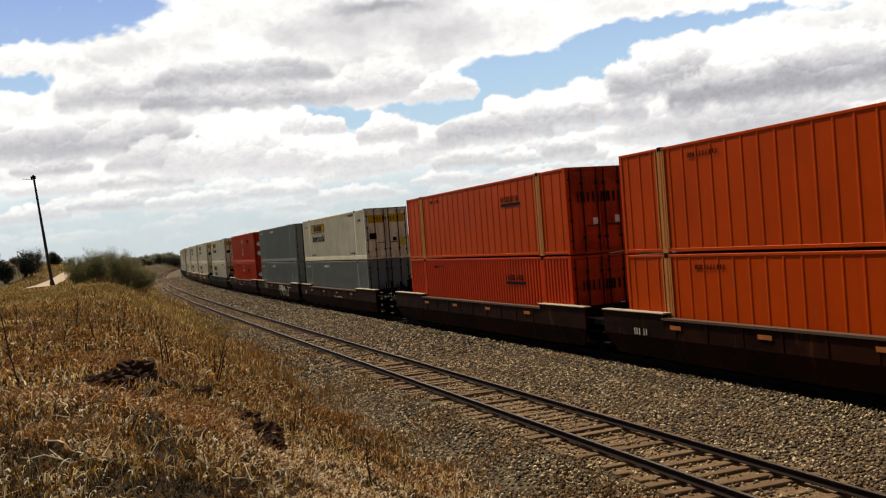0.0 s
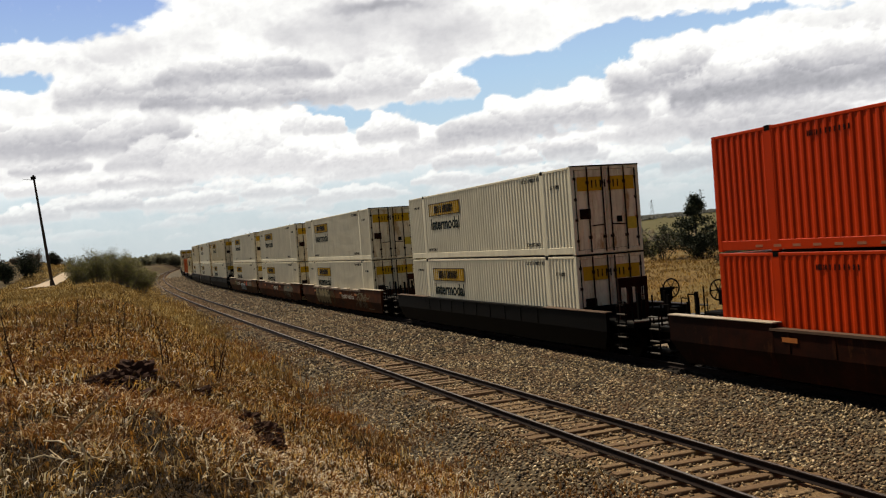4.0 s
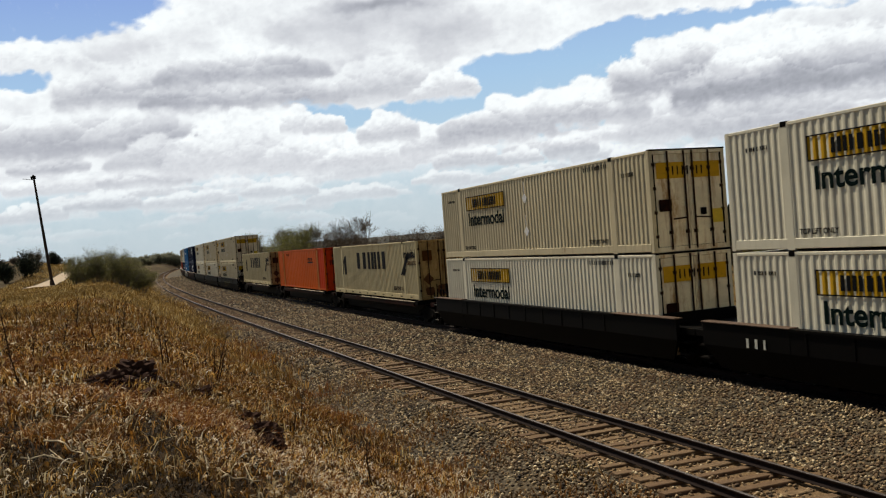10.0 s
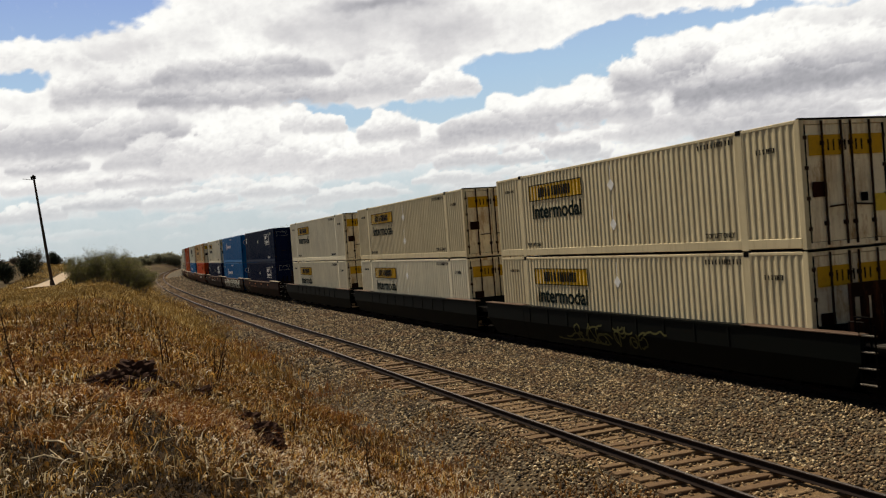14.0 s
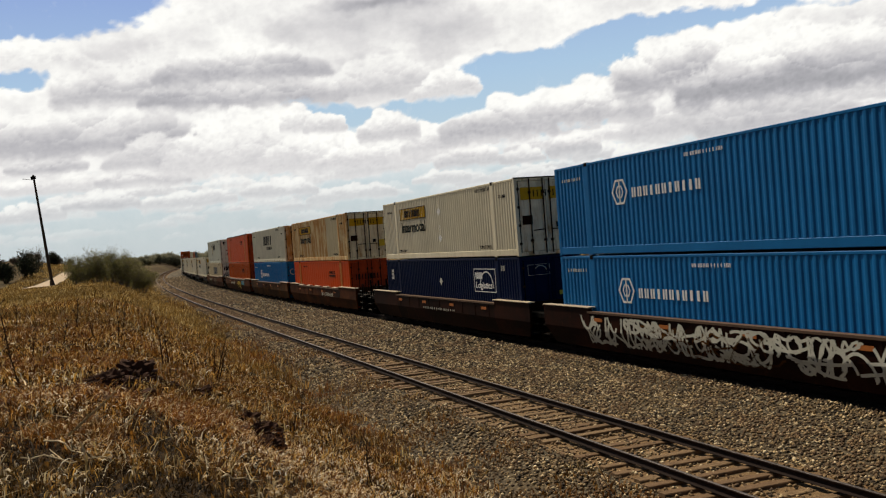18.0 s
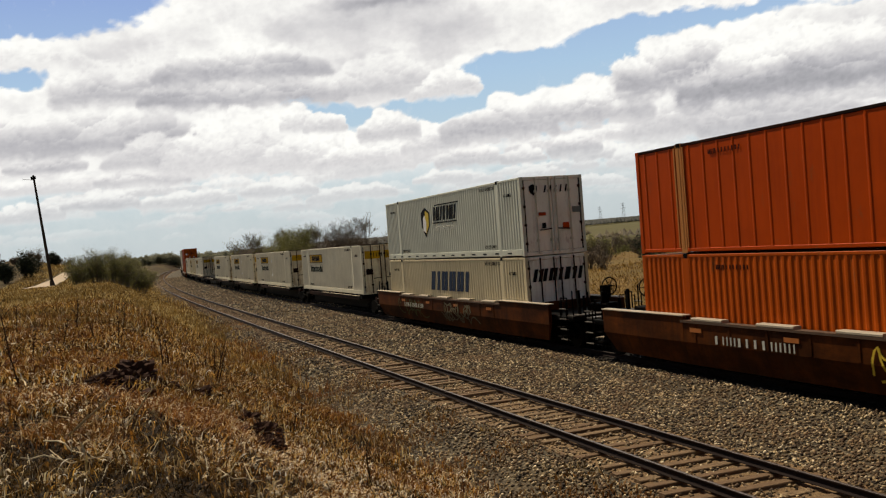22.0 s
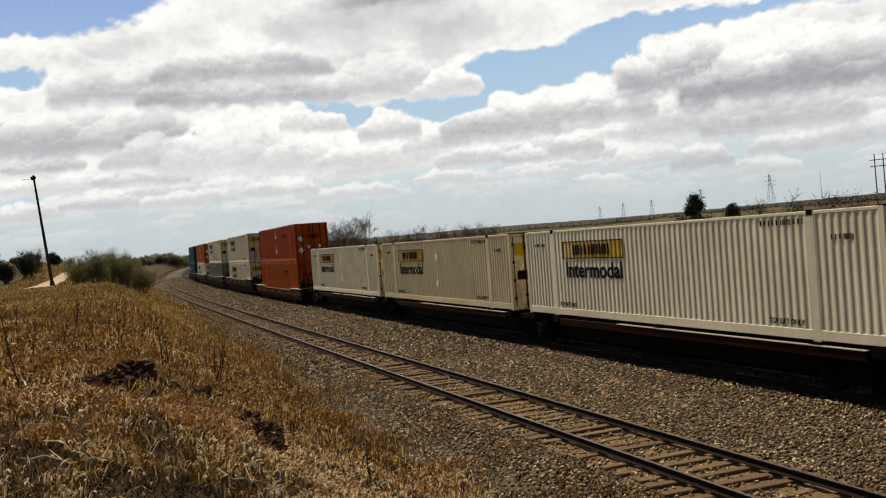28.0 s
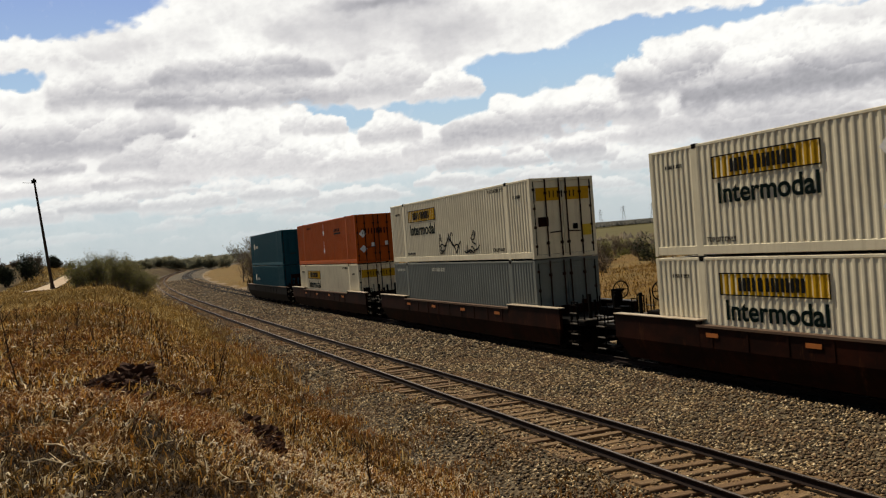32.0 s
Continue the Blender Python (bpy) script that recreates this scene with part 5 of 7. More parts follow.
# rear end of each load along the line at 16 s, car kind, upper and lower box, car paint, joined to the next car by a shared truck, spray tags
TRAIN = [
    (-322.86, "well", "orange", "orange", CAR_BROWN, True, (("num", 0.6, 0.7, 0.25, 2, PALE_INK),)),
    (-303.39, "well", "orange", "red", CAR_BROWN, False, ()),
    (-279.66, "well", "white_sign", "grey", CAR_BROWN, True, (("num", 0.4, 0.6, 0.3, 3, PALE_INK), ("num", 9.0, 2.0, 0.12, 4, PALE_INK))),
    (-260.45, "well", "grey", "grey", CAR_BROWN, True, (("tag", 9.7, 3.6, 0.95, 5, PALE_INK), ("patch", 2.4, 1.8, 0.8, 0, LIME_INK))),
    (-240.85, "well", "red_diamond", "red_diamond", CAR_BROWN, False, (("num", 6.0, 3.0, 0.1, 6, PALE_INK),)),
    (-217.42, "well", "white_sign", "white_sign", CAR_BLACK, False, ()),
    (-194.26, "well", "white_sign", "white_sign", CAR_RUST, True, (("num", 9.9, 2.9, 0.3, 7, PALE_INK), ("tag", 13.0, 2.4, 0.95, 8, TAG_INK), ("fat", 2.9, 3.9, 0.98, 90, TAN_FILL), ("tag", 7.0, 0.8, 0.9, 9, LIME_INK))),
    (-174.28, "well", "white_sign", "white_sign", CAR_RUST, True, (("num", 6.8, 1.9, 0.42, 10, PALE_INK), ("patch", 11.2, 3.6, 0.85, 0, GREY_COAT), ("tag", 11.4, 3.0, 0.8, 11, TAG_INK))),
    (-154.61, "well", "white_sign", "white_sign", CAR_OCHRE, False, (("num", 4.2, 2.0, 0.32, 12, PALE_INK), ("fat", 6.7, 3.4, 0.72, 130, SKY_FILL), ("patch", 11.2, 3.1, 0.8, 0, GREY_COAT), ("patch", 10.4, 0.8, 0.8, 0, BRICK), ("patch", 2.5, 1.5, 0.7, 0, LIME_INK))),
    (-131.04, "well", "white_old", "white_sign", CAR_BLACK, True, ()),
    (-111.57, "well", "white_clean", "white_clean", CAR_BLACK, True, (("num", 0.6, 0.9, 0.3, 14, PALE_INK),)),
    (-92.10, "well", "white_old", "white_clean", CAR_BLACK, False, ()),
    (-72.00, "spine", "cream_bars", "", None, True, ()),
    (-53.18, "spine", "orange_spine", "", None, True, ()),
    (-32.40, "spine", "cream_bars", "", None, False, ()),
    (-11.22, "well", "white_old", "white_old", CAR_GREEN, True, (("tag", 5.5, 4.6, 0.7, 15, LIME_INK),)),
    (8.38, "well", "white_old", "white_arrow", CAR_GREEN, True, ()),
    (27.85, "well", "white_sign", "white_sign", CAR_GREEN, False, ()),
    (51.54, "well", "navy", "navy", CAR_BROWN, True, (("num", 3.0, 4.0, 0.07, 16, DASH_INK), ("tag", 0.7, 1.3, 0.55, 17, TAG_INK))),
    (70.98, "well", "blue", "blue", CAR_BROWN, True, (("tag", 2.2, 5.5, 0.95, 18, PALE_INK), ("tag", 7.6, 6.3, 0.95, 19, PALE_INK), ("tag", 5.0, 5.0, 0.8, 20, CAR_OCHRE))),
    (90.30, "well", "white_arrow", "navy", CAR_BROWN, False, (("num", 6.0, 4.0, 0.12, 21, PALE_INK),)),
    (114.21, "well", "rusty", "orange", CAR_RUST, True, (("num", 9.6, 3.2, 0.3, 22, PALE_INK), ("patch", 12.9, 1.6, 0.8, 0, CAR_BROWN))),
    (133.57, "well", "slant", "blue", CAR_OCHRE, True, (("num", 7.2, 2.2, 0.45, 23, CAR_BROWN), ("tag", 6.2, 1.0, 0.9, 24, CAR_BROWN), ("patch", 2.6, 3.0, 0.85, 0, CAR_BROWN))),
    (153.17, "well", "burnt_ribbed", "orange_corr", CAR_RUST, False, (("num", 3.4, 2.9, 0.28, 25, PALE_INK), ("tag", 8.2, 3.0, 0.9, 26, GOLD_INK), ("patch", 11.4, 2.2, 0.8, 0, CYAN_INK))),
    (176.91, "well", "shield", "blue_slant", CAR_RUST, False, (("num", 2.76, 2.9, 0.26, 27, PALE_INK), ("tag", 2.5, 2.4, 0.9, 28, LIME_INK), ("tag", 8.0, 3.4, 0.9, 29, TAG_INK))),
    (198.45, "spine", "white_clean", "", None, True, ()),
    (219.28, "spine", "white_arrow", "", None, True, ()),
    (237.64, "spine", "white_arrow", "", None, True, ()),
    (256.15, "spine", "white_sign", "", None, True, ()),
    (274.60, "spine", "", "", None, False, ()),
    (291.58, "spine", "white_clean", "", None, True, ()),
    (309.10, "spine", "white_old", "", None, True, ()),
    (326.21, "spine", "white_arrow", "", None, False, ()),
    (347.48, "well", "burnt_diamond", "burnt_patch", CAR_OCHRE, False, ()),
    (370.96, "well", "white_arrow", "white_arrow", CAR_BROWN, False, ()),
    (394.61, "well", "white_tag", "grey", CAR_BROWN, False, ()),
    (417.79, "well", "brick", "white_sign", CAR_BROWN, False, ()),
    (440.49, "well", "teal", "teal", CAR_BLACK, False, ()),
]

ROLLING = []                                  # (thing, rear end at 16 s, height of its base)
_first = {}
for i, (rear_s, kind, top, low, pm, joined, tags) in enumerate(TRAIN):
    gap_r = (TRAIN[i + 1][0] - rear_s - LONG) if i + 1 < len(TRAIN) else 7.4
    gap_f = (rear_s - TRAIN[i - 1][0] - LONG) if i else 3.5
    front_joined = TRAIN[i - 1][5] if i else True
    rear_r = gap_r / 2 - (0.02 if joined else 0.42)
    front_r = gap_f / 2 - (0.02 if front_joined else 0.42)
    if kind == "well":
        car = well_car(pm, rear_r, front_r, joined, front_joined, tags, ledged=2 if pm in (CAR_RUST,) else (pm not in (CAR_BLACK, CAR_GREEN)), low=0.42 if rear_s == 347.48 else 0.0)
    else:
        car = spine_car(rear_r, front_r, joined, front_joined, not top)
    ROLLING.append((car, rear_s, 0.0))
    for name, z in ((low, 0.236), (top, 0.236 + TALL + 0.045)) if kind == "well" else ((top, 1.146),):
        if not name:
            continue
        if name not in _first:
            _first[name] = box = container(name)
        else:
            box = copy_thing(_first[name], Matrix())
        ROLLING.append((box, rear_s, z))


def train_pose(rear_s, t, z):
    """Where a load stands at t seconds: both its ends on the line, leaning with the track."""
    s = rear_s - SPEED * (t - 16) - GAIN * (t - 16) ** 2 / 2
    xa, ya, _ = on_line(s)
    xb, yb, _ = on_line(s - LONG)
    a = math.degrees(math.atan2(xa - xb, ya - yb))
    return Matrix.Translation(((xa + xb) / 2, (ya + yb) / 2, 0)) @ pose(0, 0, 0, 0, 0, -a) @ pose(0, 0, 0, 0, CANT, 0) @ Matrix.Translation((0, 0, z))


# ------------------------------------------------------------------ sky with broken cloud
# bearing, height, half width, half height in degrees: open blue, thin places, and the grey undersides of the high cloud with their weight
GAPS = [(-0.0, 14.3, 4.9, 1.74), (-2.6, 10.7, 2.1, 0.59), (24.3, 8.3, 2.4, 1.46), (26.8, 9.0, 3.3, 1.18), (30.3, 9.6, 3.3, 1.18), (33.0, 9.9, 2.1, 1.46), (35.4, 10.8, 3.1, 0.83), (15.6, 7.7, 3.1, 0.83), (20.5, 7.6, 2.1, 0.97), (32.9, 8.8, 1.6, 0.45), (-6.2, 13.6, 4.2, 2.43), (29.4, 5.8, 1.9, 0.7)]
THIN = [(4.8, 14.7, 2.4, 0.77), (38.6, 11.2, 3.8, 0.7), (42.4, 11.1, 3.1, 0.56), (16.9, 6.4, 2.4, 0.63), (13.7, 8.6, 1.6, 0.38), (25.8, 5.2, 3.1, 0.45), (30.0, 6.0, 1.6, 0.56), (46.3, 5.5, 1.9, 0.59), (43.3, 3.6, 3.1, 0.38), (45.6, 10.6, 1.4, 0.35), (49.3, 8.3, 2.8, 1.39)]
GREYS = [(17.2, 10.1, 3.5, 1.57, 0.45), (18.9, 13.2, 3.8, 1.04, 0.35), (21.5, 11.4, 1.7, 1.39, 0.4), (19.4, 14.1, 3.5, 0.42, 0.7), (12.7, 12.7, 1.7, 0.63, 0.3), (2.2, 10.9, 1.4, 1.04, 0.3), (44.1, 6.8, 4.2, 0.7, 0.4), (46.5, 8.0, 2.1, 1.39, 0.5), (23.7, 12.0, 2.1, 0.87, 0.3), (4.5, 12.1, 2.1, 1.04, 0.2)]
FAR_HEAPS = [(23.4, 4.08, 1.9, 1.39, 0.5), (26.6, 3.94, 1.1, 1.18, 0.5), (29.7, 4.21, 1.3, 1.39, 0.55), (27.3, 2.88, 1.7, 0.7, 0.3), (36.8, 2.64, 1.6, 1.53, 0.62), (40.5, 1.81, 1.6, 1.04, 0.4), (41.2, 2.94, 1.6, 1.25, 0.5), (45.0, 3.0, 2.8, 1.6, 0.5), (30.8, 2.15, 1.9, 0.77, 0.3), (21.4, 3.16, 1.7, 0.87, 0.35), (-1.2, 5.57, 2.3, 0.97, 0.6), (3.8, 4.54, 2.8, 1.04, 0.5), (1.6, 3.3, 1.8, 1.18, 0.5), (-2.3, 2.92, 1.9, 1.04, 0.4), (6.3, 3.09, 3.0, 0.97, 0.4), (11.7, 3.33, 2.3, 1.04, 0.4), (15.9, 2.63, 2.8, 1.04, 0.35), (17.6, 4.2, 2.3, 1.39, 0.35), (33.6, 3.23, 1.9, 1.18, 0.35)]
DECK_HEAPS = [(0.1, 6.58, 7.1, 3.3, 0.85), (5.8, 5.46, 3.8, 2.09, 0.6), (3.3, 9.37, 3.8, 2.61, 0.75), (10.0, 8.83, 6.6, 2.16, 0.85), (10.0, 10.28, 5.0, 2.3, 0.8), (18.2, 8.82, 3.8, 2.43, 0.5), (-1.9, 11.32, 3.5, 1.57, 0.2), (42.6, 6.87, 8.0, 2.09, 0.8)]
NEAR_HEAPS = [(9.3, 5.2, 3.5, 3.48, 0.3), (14.0, 4.91, 2.8, 2.61, 0.3), (17.4, 4.69, 3.5, 1.67, 0.3), (21.0, 5.2, 1.3, 1.67, 0.35), (13.1, 7.08, 0.8, 1.46, 0.25), (14.9, 6.88, 1.1, 1.18, 0.35), (18.4, 6.18, 1.5, 1.81, 0.4), (22.2, 8.37, 1.8, 1.67, 0.3), (36.3, 4.7, 3.0, 3.2, 0.4), (41.1, 4.45, 4.0, 2.85, 0.5), (25.1, 5.7, 3.3, 2.5, 0.55), (30.5, 6.03, 3.8, 2.78, 0.5), (36.7, 7.48, 3.8, 3.62, 0.72), (43.2, 6.47, 6.6, 4.1, 0.8)]


def spots(az, el, table):
    t = 0.0
    for a, e, ra, re, *w in table:
        t = t + (w[0] if w else 1.0) * np.exp(-((az - a) / ra) ** 2 - ((el - e) / re) ** 2)
    return t


SKY_R = 3000.0
sa, se = np.meshgrid(steps((-22, -6, 0.3), (-6, 50, 0.105), (50, 66, 0.3)), steps((-1.5, -0.6, 0.3), (-0.6, 16, 0.09), (16, 34, 0.3)), indexing="ij")
ka = sa + 1.5 * (fbm(sa * 0.5 + 40, se * 0.9 + 7, 2) - 0.5) + 0.9 * (fbm(sa * 1.6 + 11, se * 2.2, 5) - 0.5)
ke = se + 0.7 * (fbm(sa * 0.5 + 90, se * 0.9 + 31, 2) - 0.5) + 0.6 * (fbm(sa * 1.6 + 61, se * 2.2 + 8, 5) - 0.5)
billow = 1 - np.abs(2 * fbm(sa * 1.1 + 7, se * 1.7, 5) - 1)
curl = 1 - np.abs(2 * fbm(sa * 3.1 + 21, se * 4.2 + 4, 4) - 1)
soft = fbm(ka * 0.4 + 3, ke * 0.8, 5)
# the high sheet of cloud, thinning out towards the horizon
gap = spots(ka, ke, GAPS) + 0.5 * spots(ka, ke, THIN)
cover = smooth(0.74, 0.26, gap + 0.25 * (0.72 - billow)) * (1 - 0.8 * smooth(6.8, 3.2, se + 2.5 * (soft - 0.5)))
grey = 0.07 + 0.70 * spots(ka, ke, GREYS) * (0.6 + 0.8 * soft) + 0.26 * (soft - 0.45) + 0.11 * (0.74 - billow) + 0.06 * (0.74 - curl)
grey = np.clip(grey - 0.07 * np.exp(-((gap - 0.34) / 0.16) ** 2), 0, 1)
cr = np.random.RandomState(12)


def heap(ca, ce, wide, high, dark, strength):
    """A heaped cloud: bright bulging top, flat shaded base."""
    i0, i1 = np.searchsorted(sa[:, 0], (ca - wide * 1.4, ca + wide * 1.4))
    j0, j1 = np.searchsorted(se[0], (ce - high * 0.5, ce + high * 1.5))
    if i1 - i0 < 2 or j1 - j0 < 2:
        return
    box = (slice(i0, i1), slice(j0, j1))
    mixed = 0.35
    wa, we = sa[box] * (1 - mixed) + ka[box] * mixed, se[box] * (1 - mixed) + ke[box] * mixed
    field = np.full(wa.shape, -9.0)
    shade = np.zeros(wa.shape)
    n = int(9 + 4 * wide / high)
    for i in range(n):
        u = -0.86 + 1.72 * (i + cr.uniform(-0.4, 0.4)) / (n - 1)
        top = high * (1 - abs(u) ** 2.4) ** 0.7 * cr.uniform(0.62, 1.05)
        r = max(high * cr.uniform(0.24, 0.42), 0.12)
        for level in (1.0, 0.5):
            py = max(top * level - r, 0.05 * high)
            f = 1 - ((wa - ca - u * wide) / (r * 1.25)) ** 2 - ((we - ce - py) / r) ** 2
            lit = np.clip((we - ce - py) / r, -1, 1) * 0.5 + 0.5
            shade = np.where(f > field, lit, shade)
            field = np.maximum(field, f)
    slab = 1 - ((wa - ca) / (wide * 0.92)) ** 4 - ((we - ce - high * 0.22) / (high * 0.3)) ** 2
    field = np.maximum(field, slab)
    up = (we - ce) / high
    a = smooth(-0.15, 0.55, field + 0.5 * (billow[box] - 0.72) + 0.35 * (curl[box] - 0.72)) * smooth(-0.3, 0.12, up + 0.25 * (billow[box] - 0.7)) * strength
    tone = dark * (1 - smooth(0.05, 0.72, up + 0.30 * (shade - 0.5) + 0.5 * (soft[box] - 0.45))) + 0.16 * (0.76 - curl[box]) + 0.16 * (0.74 - billow[box])
    tone = np.clip(tone + 0.02, 0, 1)
    cover[box] = cover[box] * (1 - a) + a
    grey[box] = grey[box] * (1 - a) + tone * a


for ca_, ce_ in sorted(((cr.uniform(-22, 66), 0.9 + 4.6 * cr.rand()) for _ in range(190)), key=lambda h: h[1]):
    w_ = (0.7 + 0.28 * ce_) * cr.uniform(0.6, 1.6)
    heap(ca_, ce_, w_, w_ * cr.uniform(0.28, 0.42), cr.uniform(0.25, 0.5), cr.uniform(0.25, 0.65) * min(1.0, 0.35 + ce_ / 5))
for row in sorted(FAR_HEAPS, key=lambda h: h[1]):
    heap(*row, 0.85)
for row in DECK_HEAPS:
    heap(*row, 0.7)
for row in NEAR_HEAPS:
    heap(*row, 1.0)
ra, re_ = np.radians(sa), np.radians(se)
sv = np.stack([np.sin(ra) * np.cos(re_), np.cos(ra) * np.cos(re_), np.sin(re_)], -1).reshape(-1, 3) * SKY_R + np.array(EYE)
ne = sa.shape[1]
si = (np.arange(sa.shape[0] - 1)[:, None] * ne + np.arange(ne - 1)[None, :]).ravel()


def sky_mat():
    m = Mat("cloudy_sky")
    at = m.node("ShaderNodeAttribute")
    at.attribute_name = "cloud"
    sep = m.node("ShaderNodeSeparateColor")
    m.wire(at.outputs["Color"], sep.inputs[0])
    v = m.coords((1, 1, 1), False)
    wisp, puff = m.noise(v, 0.022, 6, 0.62), m.noise(v, 0.008, 6, 0.6)

    def nudge(value_, by, share):
        k = m.node("ShaderNodeMath")
        k.operation = "MULTIPLY_ADD"
        k.inputs[1].default_value = share
        m.wire(by, k.inputs[0])
        m.wire(value_, k.inputs[2])
        return k.outputs[0]
    dens = m.ramp(nudge(sep.outputs[0], wisp, 0.5), [(0.30, (0, 0, 0)), (1.0, (1, 1, 1))])
    tone_f = nudge(nudge(sep.outputs[1], puff, 0.20), wisp, 0.08)
    blue_c = m.ramp(sep.outputs[2], [(0.0, (0.55, 0.67, 0.75)), (0.15, (0.50, 0.69, 0.86)), (0.32, (0.38, 0.60, 0.90)), (0.5, (0.27, 0.43, 0.84)), (1.0, (0.15, 0.30, 0.75))])
    cloud_c = m.ramp(tone_f, [(0.13, (0.985, 1.065, 1.165)), (0.37, (0.73, 0.78, 0.885)), (0.75, (0.47, 0.505, 0.605)), (1.0, (0.34, 0.37, 0.45))])
    em = m.node("ShaderNodeEmission")
    tone = m.mix(m.ramp(sep.outputs[2], [(0.0, (0.85,) * 3), (0.16, (0, 0, 0))]), m.mix(dens, blue_c, cloud_c), (0.50, 0.61, 0.72))
    m.wire(tone, em.inputs["Color"])
    out = [n for n in m.t.nodes if n.type == "OUTPUT_MATERIAL"][0]
    m.t.nodes.remove(m.b)
    m.wire(em.outputs[0], out.inputs["Surface"])
    return m.m


sky_sheet = bulk("backdrop", sv, np.stack([si, si + 1, si + ne + 1, si + ne], 1), sky_mat(), smooth=True)
cl = sky_sheet.data.attributes.new("cloud", "FLOAT_COLOR", "POINT")
cl.data.foreach_set("color", np.stack([np.clip(cover, 0, 1), np.clip(grey, 0, 1), np.clip(se / 30, 0, 1), np.ones_like(se)], -1).astype(np.float32).ravel())
tagged(sky_sheet, "bright sky with broken white and grey clouds", "sky", kind="structure")
SKY_DRIFT = Vector((-math.sin(radians(YAW - 8)), -math.cos(radians(YAW - 8)), 0)) * 95.0


# ------------------------------------------------------------------ grass and weeds
def let_through(m, col, share):
    """Thin blades and leaves that glow with the light behind them."""
    tr = m.node("ShaderNodeBsdfTranslucent")
    m.wire(col, tr.inputs["Color"])
    mx = m.node("ShaderNodeMixShader", Fac=share)
    out = [k for k in m.t.nodes if k.type == "OUTPUT_MATERIAL"][0]
    m.wire(m.b.outputs[0], mx.inputs[1])
    m.wire(tr.outputs[0], mx.inputs[2])
    m.wire(mx.outputs[0], out.inputs["Surface"])
    return m.m


def straw_mat(name, stops, red=(0.27, 0.092, 0.02), thin=0.33):
    m = Mat(name, 0.75, 0, 0.3)
    g = m.node("ShaderNodeNewGeometry")
    col = m.ramp(g.outputs["Random Per Island"], stops)
    n = m.noise(m.coords((1, 1, 1), False), 0.35, 3)
    col = m.mix(m.ramp(n, [(0.42, (0, 0, 0)), (0.62, (0.6,) * 3)]), col, red)
    wide = m.noise(m.coords((1, 1, 1), False), 0.16, 3)
    col = m.mix(m.ramp(wide, [(0.44, (0, 0, 0)), (0.60, (0.42,) * 3)]), col, (red[0] * 0.45, red[0] * 0.29, red[0] * 0.085))
    m.colour(col)
    return let_through(m, col, thin)


STRAW = straw_mat("dry_straw", [(0.0, (0.007, 0.0034, 0.001)), (0.47, (0.09, 0.034, 0.005)), (0.71, (0.46, 0.20, 0.028)), (0.89, (0.95, 0.56, 0.14)), (1.0, (1.0, 0.94, 0.72))])
HEADS = straw_mat("pale_grass_heads", [(0.0, (0.34, 0.22, 0.08)), (0.6, (0.60, 0.46, 0.22)), (1.0, (0.95, 0.88, 0.64))], (0.30, 0.19, 0.07))
LITTER = straw_mat("straw_litter", [(0.0, (0.01, 0.0055, 0.002)), (0.6, (0.065, 0.029, 0.0065)), (0.82, (0.32, 0.155, 0.036)), (0.94, (0.62, 0.45, 0.18)), (1.0, (0.95, 0.88, 0.68))])
FAR_STRAW = straw_mat("far_dry_straw", [(0.0, (0.055, 0.027, 0.006)), (0.5, (0.24, 0.128, 0.026)), (1.0, (0.50, 0.31, 0.09))], (0.16, 0.088, 0.02))


# Thatch whose near-black tones also hold the shade between tufts.
THATCH = straw_mat("shade_dark_thatch", [(0.0, (0.005, 0.003, 0.001)), (0.6, (0.03, 0.015, 0.004)), (0.9, (0.13, 0.07, 0.018)), (1.0, (0.45, 0.30, 0.10))], (0.03, 0.014, 0.005))
MEADOW = straw_mat("pale_meadow_straw", [(0.0, (0.045, 0.025, 0.006)), (0.4, (0.27, 0.15, 0.033)), (0.75, (0.64, 0.41, 0.12)), (1.0, (1.0, 0.83, 0.44))], (0.20, 0.105, 0.024))


def blades(name, x, y, height, wide, mat, seed, bend=0.6):
    """Bent, tapering blades of dry grass."""
    rs = np.random.RandomState(seed)
    n = len(x)
    z = land(x, y) - 0.02
    h = height * rs.uniform(0.45, 1.25, n)
    w = wide * rs.uniform(0.6, 1.4, n)
    a = rs.uniform(0, 6.283, n)
    f = rs.uniform(0, 6.283, n)
    b = bend * h * rs.uniform(0.15, 1.2, n)
    dx, dy = np.cos(a), np.sin(a)
    wx_, wy_ = np.cos(f) * w * 0.5, np.sin(f) * w * 0.5
    droop = rs.uniform(0.55, 1.0, n)
    rows = [(0.0, 0.0, 1.0), (0.62, 0.35, 0.85)]
    v = np.empty((n, 5, 3))
    for k, (up, out, ww) in enumerate(rows):
        v[:, 2 * k, 0], v[:, 2 * k, 1], v[:, 2 * k, 2] = x + dx * b * out - wx_ * ww, y + dy * b * out - wy_ * ww, z + h * up
        v[:, 2 * k + 1, 0], v[:, 2 * k + 1, 1], v[:, 2 * k + 1, 2] = x + dx * b * out + wx_ * ww, y + dy * b * out + wy_ * ww, z + h * up
    v[:, 4, 0], v[:, 4, 1], v[:, 4, 2] = x + dx * b, y + dy * b, z + h * droop
    t = np.array([(0, 1, 3), (0, 3, 2), (2, 3, 4)])
    f3 = (t[None] + (np.arange(n) * 5)[:, None, None]).reshape(-1, 3)
    return bulk(name, v.reshape(-1, 3), f3, mat)


